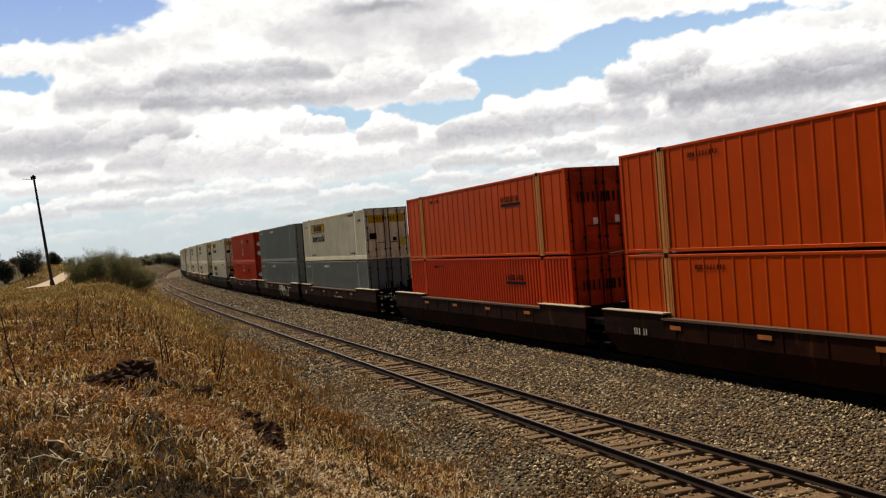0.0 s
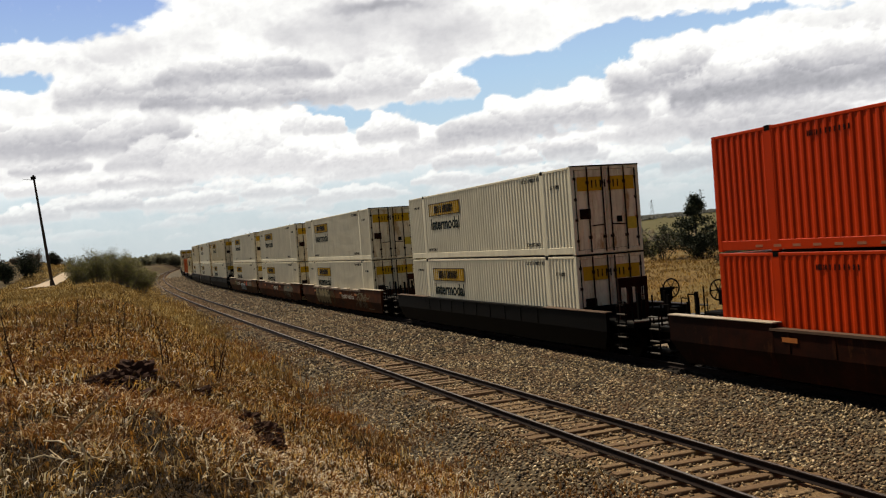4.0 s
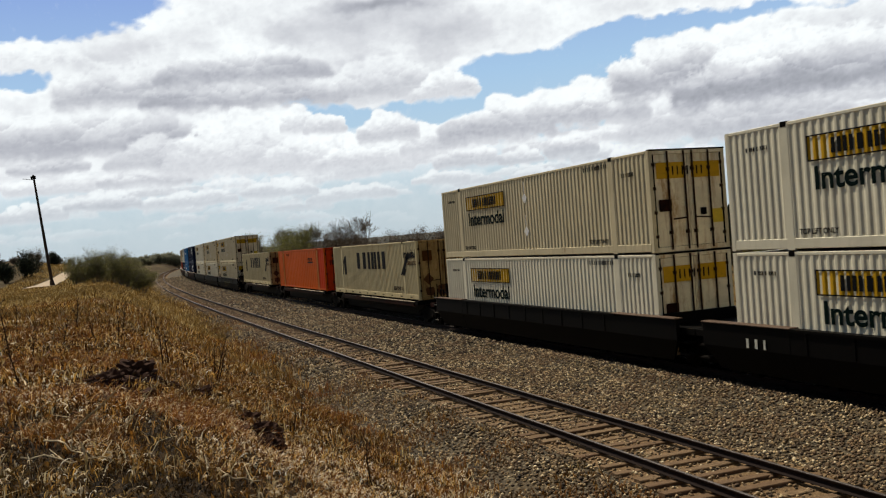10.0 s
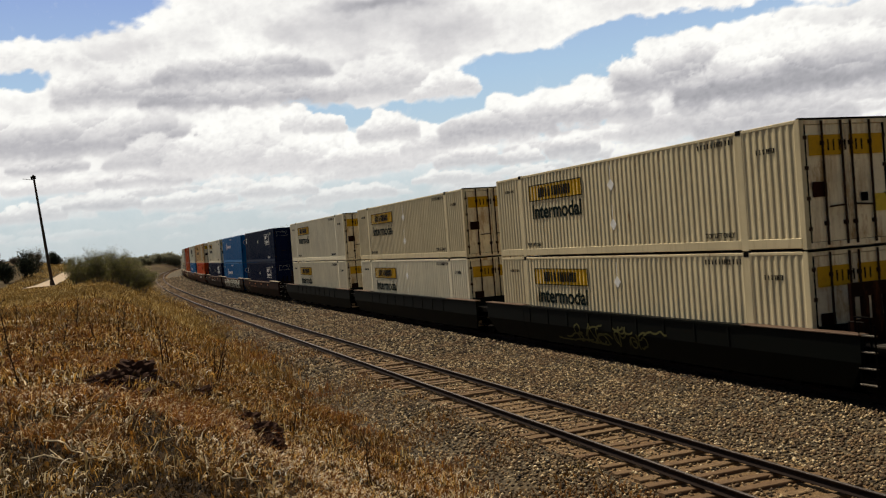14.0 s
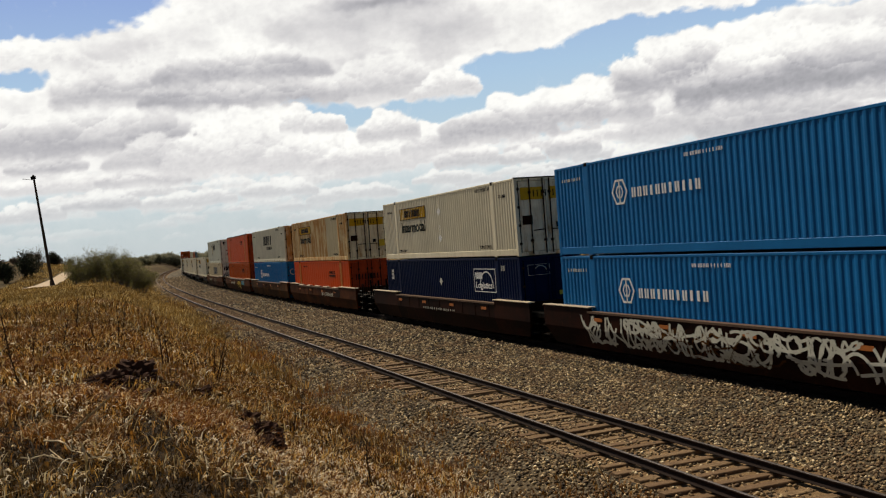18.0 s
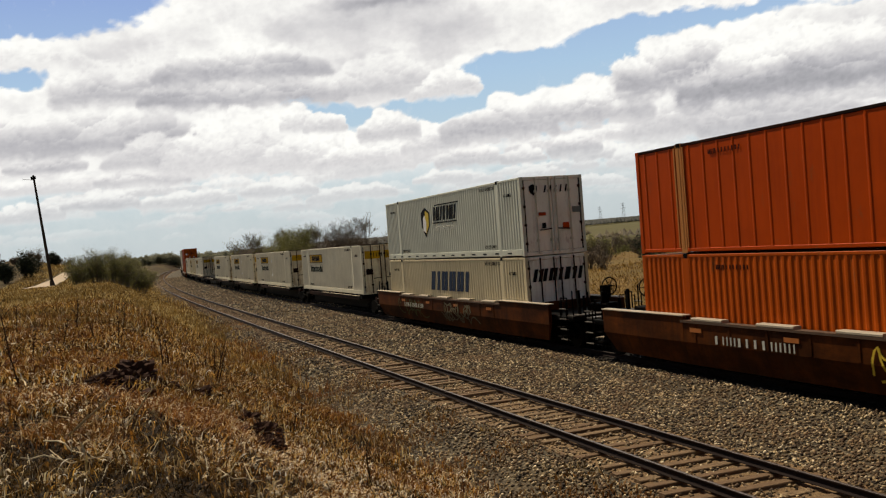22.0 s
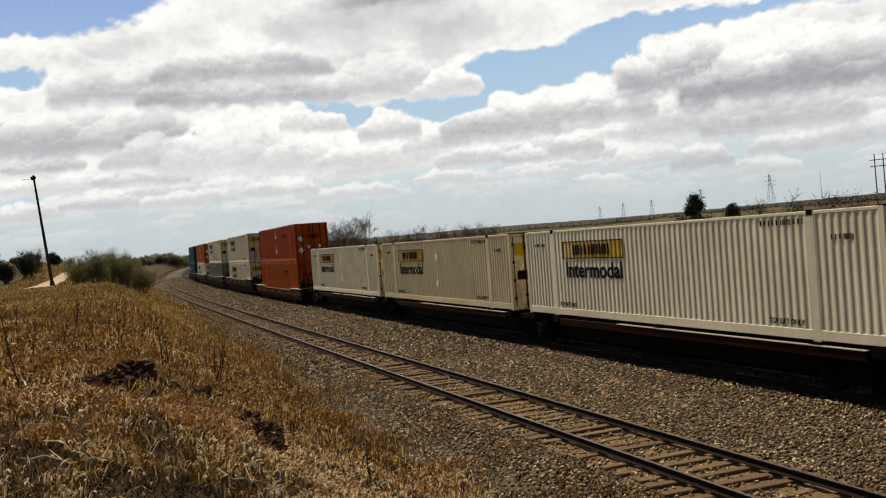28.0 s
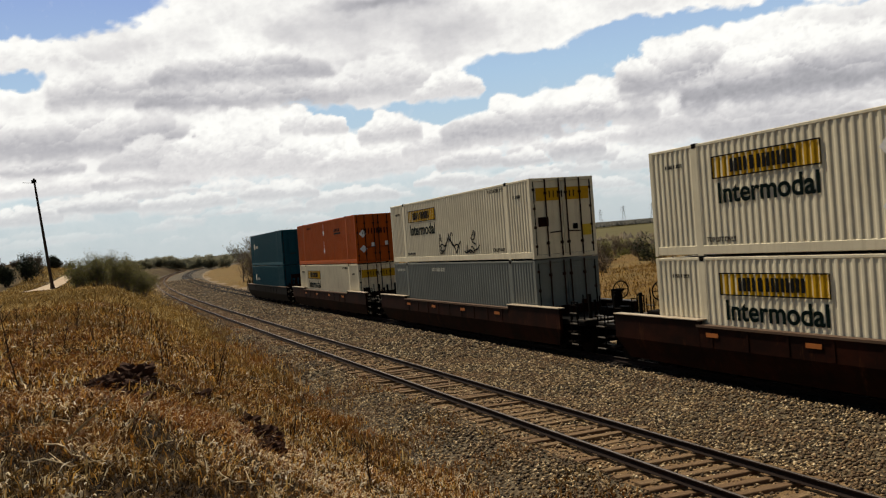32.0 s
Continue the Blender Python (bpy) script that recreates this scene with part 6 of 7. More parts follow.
def scatter(y0, y1, per_m2, seed, d0=-26.0, d1=-9.6):
    """Places in the grass bank, in tufts, thinning out at the gravel."""
    rs = np.random.RandomState(seed)
    n = int((y1 - y0) * (d1 - d0) * per_m2)
    y, d = rs.uniform(y0, y1, n), rs.uniform(d0, d1 + 1.9, n)
    x = line_x(y) + d
    keep = (x > -0.1 * y - 1.2) & ~((y > 101) & (y < 151) & (x > -6.6 + (y - 103) * 0.07) & (x < -2.9 + (y - 103) * 0.03))
    edge = np.clip((d1 + verge(y) + 0.9 * (fbm(x * 0.8, y * 0.8, 3) - 0.3) - d) / 1.4, 0, 1)
    tuft = fbm(x * 1.7 + 5, y * 1.7, 3)
    clump = 1 - np.abs(2 * fbm(x * 0.75 + 31, y * 0.75 + 12, 3) - 1)
    keep &= rs.rand(n) < edge * np.clip(0.05 + 4.6 * (tuft - 0.40), 0.03, 1) * np.clip(2.6 * (clump - 0.42), 0.28, 1)
    # Sparse spots where dark thatch shows stand in for shade in the grass.
    for bx_, by_, r in ((0.5, 8.4, 0.6), (0.9, 8.3, 0.5), (0.1, 8.1, 0.3), (-0.5, 9.6, 0.3)):
        keep &= (np.hypot((x - bx_), (y - by_) * 0.7) > r) | (rs.rand(n) < 0.12)
    x, y = x[keep], y[keep]
    for cx, cy, r in CLODS:
        k = (np.hypot(x - cx, (y - cy + 0.35 * r) * 0.75) > r * 0.95) | (np.random.RandomState(4).rand(len(x)) < 0.3)
        x, y = x[k], y[k]
    return x, y


CLODS = [(0.55, 16.3, 0.36), (0.32, 15.9, 0.29), (0.74, 16.6, 0.29), (1.14, 16.7, 0.28), (1.62, 16.9, 0.3), (2.52, 16.8, 0.3), (2.72, 15.9, 0.3), (0.08, 15.2, 0.3), (0.64, 16.95, 0.48), (0.32, 15.5, 0.34), (0.64, 14.8, 0.24), (2.1, 15.6, 0.24), (2.3, 14.8, 0.33), (2.34, 14.0, 0.28)]
for i, (ya, yb, dens, hh, ww) in enumerate(((6.5, 9.5, 1500, 0.20, 0.0105), (9.5, 15, 1150, 0.24, 0.0145), (15, 27, 720, 0.30, 0.020), (27, 50, 230, 0.33, 0.027), (15, 50, 130, 0.32, 0.024), (50, 95, 150, 0.33, 0.04), (95, 170, 50, 0.32, 0.06), (170, 270, 12, 0.4, 0.12))):
    gx, gyy = scatter(ya, yb, dens, 20 + i)
    tagged(blades("dry_grass", gx, gyy, hh, ww, STRAW if i < 4 else MEADOW, 30 + i, 1.1 if i < 2 else 0.6), "tangled golden-brown dry grass on the bank", "grass", kind="stuff")
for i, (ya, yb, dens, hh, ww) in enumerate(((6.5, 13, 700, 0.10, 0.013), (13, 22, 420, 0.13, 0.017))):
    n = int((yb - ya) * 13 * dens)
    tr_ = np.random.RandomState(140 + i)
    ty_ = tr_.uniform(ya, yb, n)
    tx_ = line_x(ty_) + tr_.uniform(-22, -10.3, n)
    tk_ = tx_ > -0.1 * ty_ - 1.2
    tagged(blades("dry_grass", tx_[tk_], ty_[tk_], hh, ww, THATCH, 145 + i, 1.4), "dead brown thatch under the dry grass, shade in its colour", "grass", kind="stuff")
rs = np.random.RandomState(77)
hx, hy = scatter(7, 26, 60, 50)
tagged(blades("grass_heads", hx, hy, 0.28, 0.019, HEADS, 51, 1.3), "pale curled seed heads in the dry grass", "grass", kind="stuff")


def curls(name, x, y, reach, wide, mat, seed, n_seg=6):
    """Dry stems that rise, bend over and curl down at the tip."""
    rs_ = np.random.RandomState(seed)
    n = len(x)
    a, length = rs_.uniform(0, 6.283, n), reach * rs_.uniform(0.4, 1.4, n)
    start, bow = rs_.uniform(0.5, 1.5, n), rs_.uniform(1.0, 4.2, n)
    twist = rs_.uniform(-0.5, 0.5, n)
    w = wide * rs_.uniform(0.6, 1.4, n)
    p = np.stack([x, y, land(x, y) + rs_.uniform(0.0, 0.14, n)], 1)
    v = np.empty((n, n_seg + 1, 2, 3))
    for k in range(n_seg + 1):
        el, az_ = start - bow * k / n_seg, a + twist * k
        side = np.stack([-np.sin(az_), np.cos(az_), 0.35 * np.ones(n)], 1) * (w * (1 - 0.7 * k / n_seg))[:, None]
        v[:, k, 0], v[:, k, 1] = p - side * 0.5, p + side * 0.5
        p = p + np.stack([np.cos(az_) * np.cos(el), np.sin(az_) * np.cos(el), np.sin(el)], 1) * (length / n_seg)[:, None]
    k = np.arange(n_seg)[:, None] * 2
    q = k + np.array([[0, 1, 3, 2]])
    f = (q[None] + (np.arange(n) * 2 * (n_seg + 1))[:, None, None]).reshape(-1, 4)
    return bulk(name, v.reshape(-1, 3), f, mat)


PALE = straw_mat("bleached_stems", [(0.0, (0.40, 0.25, 0.10)), (0.4, (0.95, 0.78, 0.50)), (1.0, (1.0, 0.97, 0.88))], (0.7, 0.5, 0.26), 0.5)
for i, (ya, yb, dens, reach, ww) in enumerate(((6.6, 13, 270, 0.115, 0.018), (13, 19, 190, 0.14, 0.022), (19, 34, 50, 0.17, 0.028))):
    sx_, sy_ = scatter(ya, yb, dens, 57 + i)
    tagged(curls("grass_stems", sx_, sy_, reach, ww, PALE, 58 + i), "bleached curled stems among the dry grass", "grass", kind="stuff")
sx_, sy_ = scatter(7.4, 17, 700, 67)
sk_ = (sx_ > 1.1 + 0.05 * sy_) | ((sx_ < 0.1) & (sy_ < 13) & (np.random.RandomState(69).rand(len(sx_)) < 0.12))
tagged(curls("grass_stems", sx_[sk_], sy_[sk_], 0.13, 0.02, PALE, 68), "bleached curled stems among the dry grass", "grass", kind="stuff")
ax_ = np.random.RandomState(61).uniform(-14, 10, 26000)
ay_ = np.random.RandomState(62).uniform(-16, 6.5, 26000)
ak_ = (ax_ - line_x(ay_) < -9.9) & (np.hypot(ax_, ay_) > 0.8)
tagged(blades("dry_grass", ax_[ak_], ay_[ak_], 0.2, 0.02, STRAW, 63, 0.8), "tangled golden-brown dry grass on the bank", "grass", kind="stuff")
for i, (ya, yb, dens, lift, sz) in enumerate(((6.5, 16, 1000, 0.12, 0.02), (16, 30, 360, 0.18, 0.03))):
    lx, ly = scatter(ya, yb, dens, 90 + i)
    rl = np.random.RandomState(95 + i)
    pts = np.stack([lx, ly, land(lx, ly) + np.abs(rl.normal(0, lift, len(lx)))], 1)
    a1 = rl.normal(0, 1, (len(lx), 3))
    a1 /= np.linalg.norm(a1, axis=1)[:, None]
    b1 = np.cross(a1, rl.normal(0, 1, (len(lx), 3)))
    b1 /= np.linalg.norm(b1, axis=1)[:, None]
    s1 = sz * rl.uniform(0.5, 1.5, (len(lx), 1))
    vv = np.stack([pts - a1 * s1 * 1.6, pts + b1 * s1 * 0.5, pts + a1 * s1 * 1.6, pts - b1 * s1 * 0.5], 1).reshape(-1, 3)
    fi = np.arange(len(lx))[:, None] * 4
    tagged(bulk("grass_litter", vv, np.concatenate([fi + np.array([[0, 1, 2]]), fi + np.array([[0, 2, 3]])]), LITTER), "broken straw and dead leaves among the grass", "grass", kind="stuff")
yy = np.concatenate([rs.uniform(8, 75, 56000), rs.uniform(75, 190, 12000)])
dd = np.concatenate([rs.uniform(6.4, 48, 56000), rs.uniform(6.4, 60, 12000)])
xx = line_x(yy) + dd
k = rs.rand(len(xx)) < 0.25 + 1.4 * np.clip(fbm(xx * 0.5, yy * 0.5, 3) - 0.3, 0, 1)
tagged(blades("dry_grass", xx[k], yy[k], 0.30, 0.05, FAR_STRAW, 78, 1.2), "pale dry grass beyond the railway", "grass", kind="stuff")

rs = np.random.RandomState(171)
wy_ = 12 + 100 * rs.rand(30000) ** 1.15
wd_ = -10.4 + verge(wy_) + 2.4 * rs.rand(30000) ** 1.8
wx_ = line_x(wy_) + wd_
wk_ = fbm(wx_ * 0.7 + 8, wy_ * 0.7, 3) > 0.50
tagged(blades("gravel_weeds", wx_[wk_], wy_[wk_], 0.16, 0.03, LITTER, 172, 1.0), "sparse dead weeds creeping over the gravel shoulder", "weeds", kind="stuff")
CLOD = plain("dark_turned_soil", (0.055, 0.026, 0.016), 0.95, 0, 16.0, 0.75)
lump_rng = random.Random(8)
LUMPS = [(cx, cy, r * 0.75) for cx, cy, r in CLODS]
for cx, cy, r in CLODS:
    LUMPS += [(cx + lump_rng.uniform(-0.42, 0.42), cy + lump_rng.uniform(-0.5, 0.4), r * lump_rng.uniform(0.2, 0.5)) for _ in range(5)]
LUMPS += [(1.7 + 0.25 * i + lump_rng.uniform(-0.1, 0.1), 16.85 - 0.02 * i + lump_rng.uniform(-0.15, 0.15), lump_rng.uniform(0.07, 0.15)) for i in range(4)]
for i, (cx, cy, r) in enumerate(LUMPS):
    bm = bmesh.new()
    bmesh.ops.create_icosphere(bm, subdivisions=4 if r > 0.18 else 3, radius=1.0)
    for v in bm.verts:
        p = v.co.copy()
        k = 0.72 + 0.5 * noise.noise(p * 2.6 + Vector((i * 1.7, 5, 0))) + 0.5 * noise.fractal(p * 1.3 + Vector((i * 7.1, 0, 0)), 1.0, 2.2, 5) + 0.3 * noise.noise(p * 9 + Vector((0, i * 3.3, 0)))
        v.co = Vector((p.x * r * k * 1.2, p.y * r * k, p.z * r * k * 0.8))
    me = bpy.data.meshes.new("soil_clod")
    bm.to_mesh(me)
    bm.free()
    me.materials.append(CLOD)
    ob = new("soil_clod", me)
    ob.location = (cx, cy, float(land(cx, cy)) + r * 0.45)
    tagged(ob, "dark crumbling lump of turned soil in dry grass", "soil", "clods on the bank")

STALK = plain("dead_stalk", (0.055, 0.032, 0.02), 0.9)
PALE_STALK = plain("pale_dead_stalk", (0.34, 0.25, 0.13), 0.9)


def weed(x, y, h, lean_x, seed, mat=STALK):
    """A dead upright weed with a few side twigs."""
    rn = random.Random(seed)
    z = float(land(x, y)) - 0.03
    g, p = Geo(), Vector((x, y, z))
    tw = Geo()
    for i in range(5):
        q = p + Vector((lean_x * h / 5 + rn.uniform(-0.02, 0.02), rn.uniform(-0.02, 0.02), h / 5))
        g.tube(p, q, 0.020 - 0.0026 * i, 0.0175 - 0.0026 * i, 5)
        if i > 1:
            for _ in range(2):
                tw.tube(q, q + Vector((rn.uniform(-0.12, 0.12), rn.uniform(-0.12, 0.12), rn.uniform(0.04, 0.16))) * h, 0.010, 0.004, 4)
        p = q
    root = tagged(part("dead_weed", g, mat), "thin dark dead weed stalk standing in dry grass", "weed", "dead weeds")
    tagged(part("twig", tw, mat, root), kind="stuff")
    return root


for i, (wxp, wyp, wh, wl) in enumerate(((-1.37, 18.4, 1.25, -0.1), (-1.04, 19.0, 0.6, 0.05), (-0.35, 26.0, 0.95, 0.12), (-0.2, 25.4, 0.7, -0.2), (1.4, 20.9, 1.0, 0.03), (1.55, 21.2, 0.9, -0.08), (2.63, 22.5, 1.15, 0.32), (2.75, 22.9, 0.95, 0.3),
                                         (4.6, 22.5, 0.8, 0.25), (4.12, 14.9, 0.75, 0.05), (-0.6, 22.0, 0.7, 0.15), (0.6, 24.0, 0.7, 0.1), (0.1, 23.0, 0.6, -0.1), (3.2, 27.0, 0.8, 0.1), (4.0, 31.0, 0.8, -0.1), (-1.9, 28.0, 0.9, 0.0), (3.4, 17.5, 0.6, 0.2), (0.9, 29.0, 0.9, 0.1), (-1.0, 15.0, 0.6, -0.2), (2.0, 34.0, 0.9, 0.05))):
    weed(wxp, wyp, wh, wl, i)
for i, (wxp, wyp, wh, wl) in enumerate(((0.2, 11.2, 0.5, 0.9), (-0.5, 10.2, 0.5, 1.3), (-0.9, 21.5, 0.6, 0.3), (1.0, 12.4, 0.4, -1.0))):
    weed(wxp, wyp, wh, wl, 60 + i, PALE_STALK)

BLEACHED = plain("bleached_dead_wood", (0.62, 0.49, 0.31), 0.85, 0, 9)


def fallen_branch(x0, y0, x1, y1, seed):
    """A dead branch caught in the grass, with side shoots."""
    rn = random.Random(seed)
    g, tw = Geo(), Geo()
    n = 7
    pts = []
    for i in range(n + 1):
        x, y = x0 + (x1 - x0) * i / n + rn.uniform(-0.035, 0.035), y0 + (y1 - y0) * i / n + rn.uniform(-0.05, 0.05)
        pts.append(Vector((x, y, float(land(x, y)) + 0.13 + rn.uniform(-0.03, 0.05))))
    for i, (a, b) in enumerate(zip(pts, pts[1:])):
        g.tube(a, b, 0.010 - 0.0008 * i, 0.0092 - 0.0008 * i, 6)
        if i in (2, 4, 5):
            tw.tube(b, b + Vector((rn.uniform(-0.2, 0.2), rn.uniform(-0.3, 0.3), rn.uniform(0.05, 0.16))), 0.008, 0.003, 5)
    root = tagged(part("fallen_branch", g, BLEACHED), "bleached dead branch lying in the dry grass", "branch", "dead branches on the bank")
    tagged(part("side_shoot", tw, BLEACHED, root), kind="stuff")


for i, ends_ in enumerate(((-0.5, 13.2, -0.2, 10.5), (-0.72, 9.2, 0.08, 9.0), (-0.5, 9.9, 0.04, 9.1), (1.0, 9.1, 1.5, 9.7))):
    fallen_branch(*ends_, 80 + i)

# ------------------------------------------------------------------ dirt road and pole
ru = np.linspace(0, 1, 26)
rv = np.linspace(0, 1, 9)
RU, RV = np.meshgrid(ru, rv, indexing="ij")
rx = (-6.2 + 3.0 * RU) * (1 - RV) + (-2.8 + 1.3 * RU) * RV + 0.3 * (fbm(RU * 6, RV * 5, 3) - 0.5)
ry = (103 + 4 * RU) * (1 - RV) + 150 * RV
rz = land(rx, ry) + 0.08
ri = (np.arange(25)[:, None] * 9 + np.arange(8)[None, :]).ravel()
tagged(bulk("dirt_road", np.stack([rx.ravel(), ry.ravel(), rz.ravel()], 1), np.stack([ri, ri + 1, ri + 10, ri + 9], 1), plain("pale_sandy_dirt", (0.45, 0.35, 0.25), 0.95, 0, 0.8), smooth=True), "pale sandy dirt track past the pole", "dirt road", kind="structure")

POLE = plain("weathered_pole_wood", (0.055, 0.04, 0.03), 0.9, 0, 3)
pole = thing("utility_pole", "tall dark leaning wooden pole with a lamp on top", "pole")
pz = float(land(-3.39, 109.8))
pole.matrix_basis = Matrix.Translation((-3.39, 109.8, pz)) @ pose(0, 0, 0, 0, -3.9, 0)
g = Geo().tube((0, 0, -0.3), (0, 0, 12.0), 0.19, 0.105, 12)
part("shaft", g, POLE, pole)
part("lamp_head", Geo().box(-0.30, 0.22, -0.18, 0.18, 11.8, 12.12, 0.05).tube((0, 0, 12.1), (0, 0, 12.28), 0.14, 0.06, 10), IRON, pole)
part("bracket_arm", Geo().tube((-0.1, 0, 11.75), (-1.15, 0, 11.95), 0.03, 0.02, 6), IRON, pole)
part("base_collar", Geo().tube((0, 0, -0.3), (0, 0, 0.55), 0.34, 0.2, 10), POLE, pole)


# ------------------------------------------------------------------ trees and bushes
BARK = plain("grey_bark", (0.085, 0.068, 0.055), 0.95, 0, 4, 0.4)
PALE_BARK = plain("pale_grey_bark", (0.17, 0.14, 0.115), 0.95, 0, 4, 0.3)
DARK_BARK = plain("dark_bark", (0.035, 0.027, 0.022), 0.95, 0, 4, 0.4)


def leaf_mat(name, stops, thin=0.4):
    m = Mat(name, 0.7, 0, 0.2)
    gg = m.node("ShaderNodeNewGeometry")
    col = m.ramp(gg.outputs["Random Per Island"], stops)
    m.colour(col)
    return let_through(m, col, thin)


BUD = leaf_mat("spring_buds", [(0, (0.09, 0.085, 0.03)), (0.5, (0.17, 0.17, 0.05)), (1, (0.27, 0.26, 0.08))])
BUSH = leaf_mat("bush_leaves", [(0, (0.085, 0.08, 0.03)), (0.5, (0.17, 0.165, 0.06)), (1, (0.30, 0.28, 0.12))])
# Distance haze is put into these paler, greyer leaf colours.
BEND_LEAF = leaf_mat("hazed_bend_leaves", [(0, (0.17, 0.17, 0.12)), (0.5, (0.27, 0.265, 0.185)), (1, (0.38, 0.37, 0.26))])
CEDAR = leaf_mat("cedar_needles", [(0, (0.012, 0.018, 0.01)), (0.6, (0.03, 0.04, 0.02)), (1, (0.055, 0.06, 0.032))], 0.1)
BLOSSOM = leaf_mat("pink_blossom", [(0, (0.19, 0.08, 0.13)), (0.5, (0.31, 0.15, 0.23)), (1, (0.43, 0.27, 0.35))])
OAK = leaf_mat("dark_oak_leaves", [(0, (0.02, 0.018, 0.009)), (0.6, (0.05, 0.043, 0.018)), (1, (0.10, 0.08, 0.034))], 0.2)
TWIGS = leaf_mat("grey_twigs", [(0, (0.07, 0.052, 0.038)), (1, (0.20, 0.15, 0.105))], 0.1)


def leaves(name, centres, spread, count, size, mat, parent, seed, flat=1.0):
    """Small folded leaves round the given places."""
    rs_ = np.random.RandomState(seed)
    c = np.array(centres)[rs_.randint(0, len(centres), count)]
    p = c + rs_.normal(0, 1, (count, 3)) * spread * np.array([1, 1, flat])
    a = rs_.normal(0, 1, (count, 3))
    a /= np.linalg.norm(a, axis=1)[:, None]
    b = np.cross(a, rs_.normal(0, 1, (count, 3)))
    b /= np.linalg.norm(b, axis=1)[:, None]
    s = size * rs_.uniform(0.6, 1.4, (count, 1))
    slim = 0.45
    if mat is TWIGS:
        slim, s, a = 0.09, s * 1.7, a + np.array([0, 0, 0.7])
    v = np.stack([p - a * s, p + b * s * slim, p + a * s, p - b * s * slim], 1).reshape(-1, 3)
    i = np.arange(count)[:, None] * 4
    f = np.concatenate([i + np.array([[0, 1, 2]]), i + np.array([[0, 2, 3]])])
    return tagged(bulk(name, v, f, mat, parent), kind="stuff")


def limbs(height, seed, depth, spread, trunk_r, fork=3, start=0.25):
    """Branch segments (a, b, r0, r1, level) of a tree at the origin, and its twig ends."""
    rn = random.Random(seed)
    segs, ends = [], []

    def grow(p, d, length, r, level):
        n = 3 if level == 0 else 2
        for i in range(n):
            d2 = (d + Vector((rn.uniform(-1, 1), rn.uniform(-1, 1), rn.uniform(-0.4, 0.7))) * 0.17).normalized()
            q = p + d2 * (length / n)
            r2 = r * (0.86 if level == 0 else 0.76)
            segs.append((p, q, r, r2, level))
            if level < depth and (level > 0 or i >= 1):
                for _ in range(fork if i == n - 1 else 1 + (level > 0)):
                    side = Vector((rn.uniform(-1, 1), rn.uniform(-1, 1), rn.uniform(-0.15, 0.5))).normalized()
                    grow(q, (d2 * (1 - spread) + side * spread).normalized(), length * rn.uniform(0.52, 0.76), r2 * 0.66, level + 1)
            p, d, r = q, d2, r2
        ends.append(tuple(p))

    grow(Vector((0, 0, -0.15)), Vector((rn.uniform(-0.06, 0.06), rn.uniform(-0.06, 0.06), 1)).normalized(), height * 0.46, trunk_r, 0)
    top = max(e[2] for e in ends)
    k = height / top
    return [(a * k, b * k, r0, r1, lv) for a, b, r0, r1, lv in segs], [tuple(c * k for c in e) for e in ends]


def fast_tubes(segs, n=4, least=0.006):
    """Many thin tubes as one mesh's arrays."""
    a = np.array([s[0][:] for s in segs])
    b = np.array([s[1][:] for s in segs])
    r0 = np.maximum(np.array([s[2] for s in segs]), least)
    r1 = np.maximum(np.array([s[3] for s in segs]), least)
    d = b - a
    d /= np.linalg.norm(d, axis=1)[:, None] + 1e-9
    u = np.cross(d, np.where(np.abs(d[:, 2:3]) > 0.9, np.array([[1.0, 0, 0]]), np.array([[0, 0, 1.0]])))
    u /= np.linalg.norm(u, axis=1)[:, None]
    w = np.cross(d, u)
    ang = np.arange(n) * 2 * math.pi / n
    ro = u[:, None] * np.cos(ang)[None, :, None] + w[:, None] * np.sin(ang)[None, :, None]
    v = np.concatenate([a[:, None] + ro * r0[:, None, None], b[:, None] + ro * r1[:, None, None]], 1).reshape(-1, 3)
    k = np.arange(n)
    q = np.stack([k, (k + 1) % n, n + (k + 1) % n, n + k], 1)
    return v, (q[None] + (np.arange(len(segs)) * 2 * n)[:, None, None]).reshape(-1, 4)


def tree(name, label, category, x, y, height, seed, depth=4, spread=0.45, r=0.16, leaf=None, count=0, size=0.06, puff=0.25, bark=BARK, group="", twig=0.012):
    root = thing(name, label, category, group)
    root.matrix_basis = Matrix.Translation((x, y, float(land(x, y)))) @ pose(0, 0, 0, 0, 0, seed * 47 % 360)
    segs, ends = limbs(height, seed, depth, spread, r)
    v, f = fast_tubes([s for s in segs if s[4] == 0], 8)
    bulk("trunk", v, f, bark, root)
    v, f = fast_tubes([s for s in segs if s[4] == 1], 6)
    bulk("limb", v, f, bark, root)
    v, f = fast_tubes([s for s in segs if s[4] > 1], 3, twig)
    tagged(bulk("twig_mass", v, f, bark, root), kind="stuff")
    if leaf:
        leaves("crown", ends, puff, count, size, leaf, root, seed)
    return root


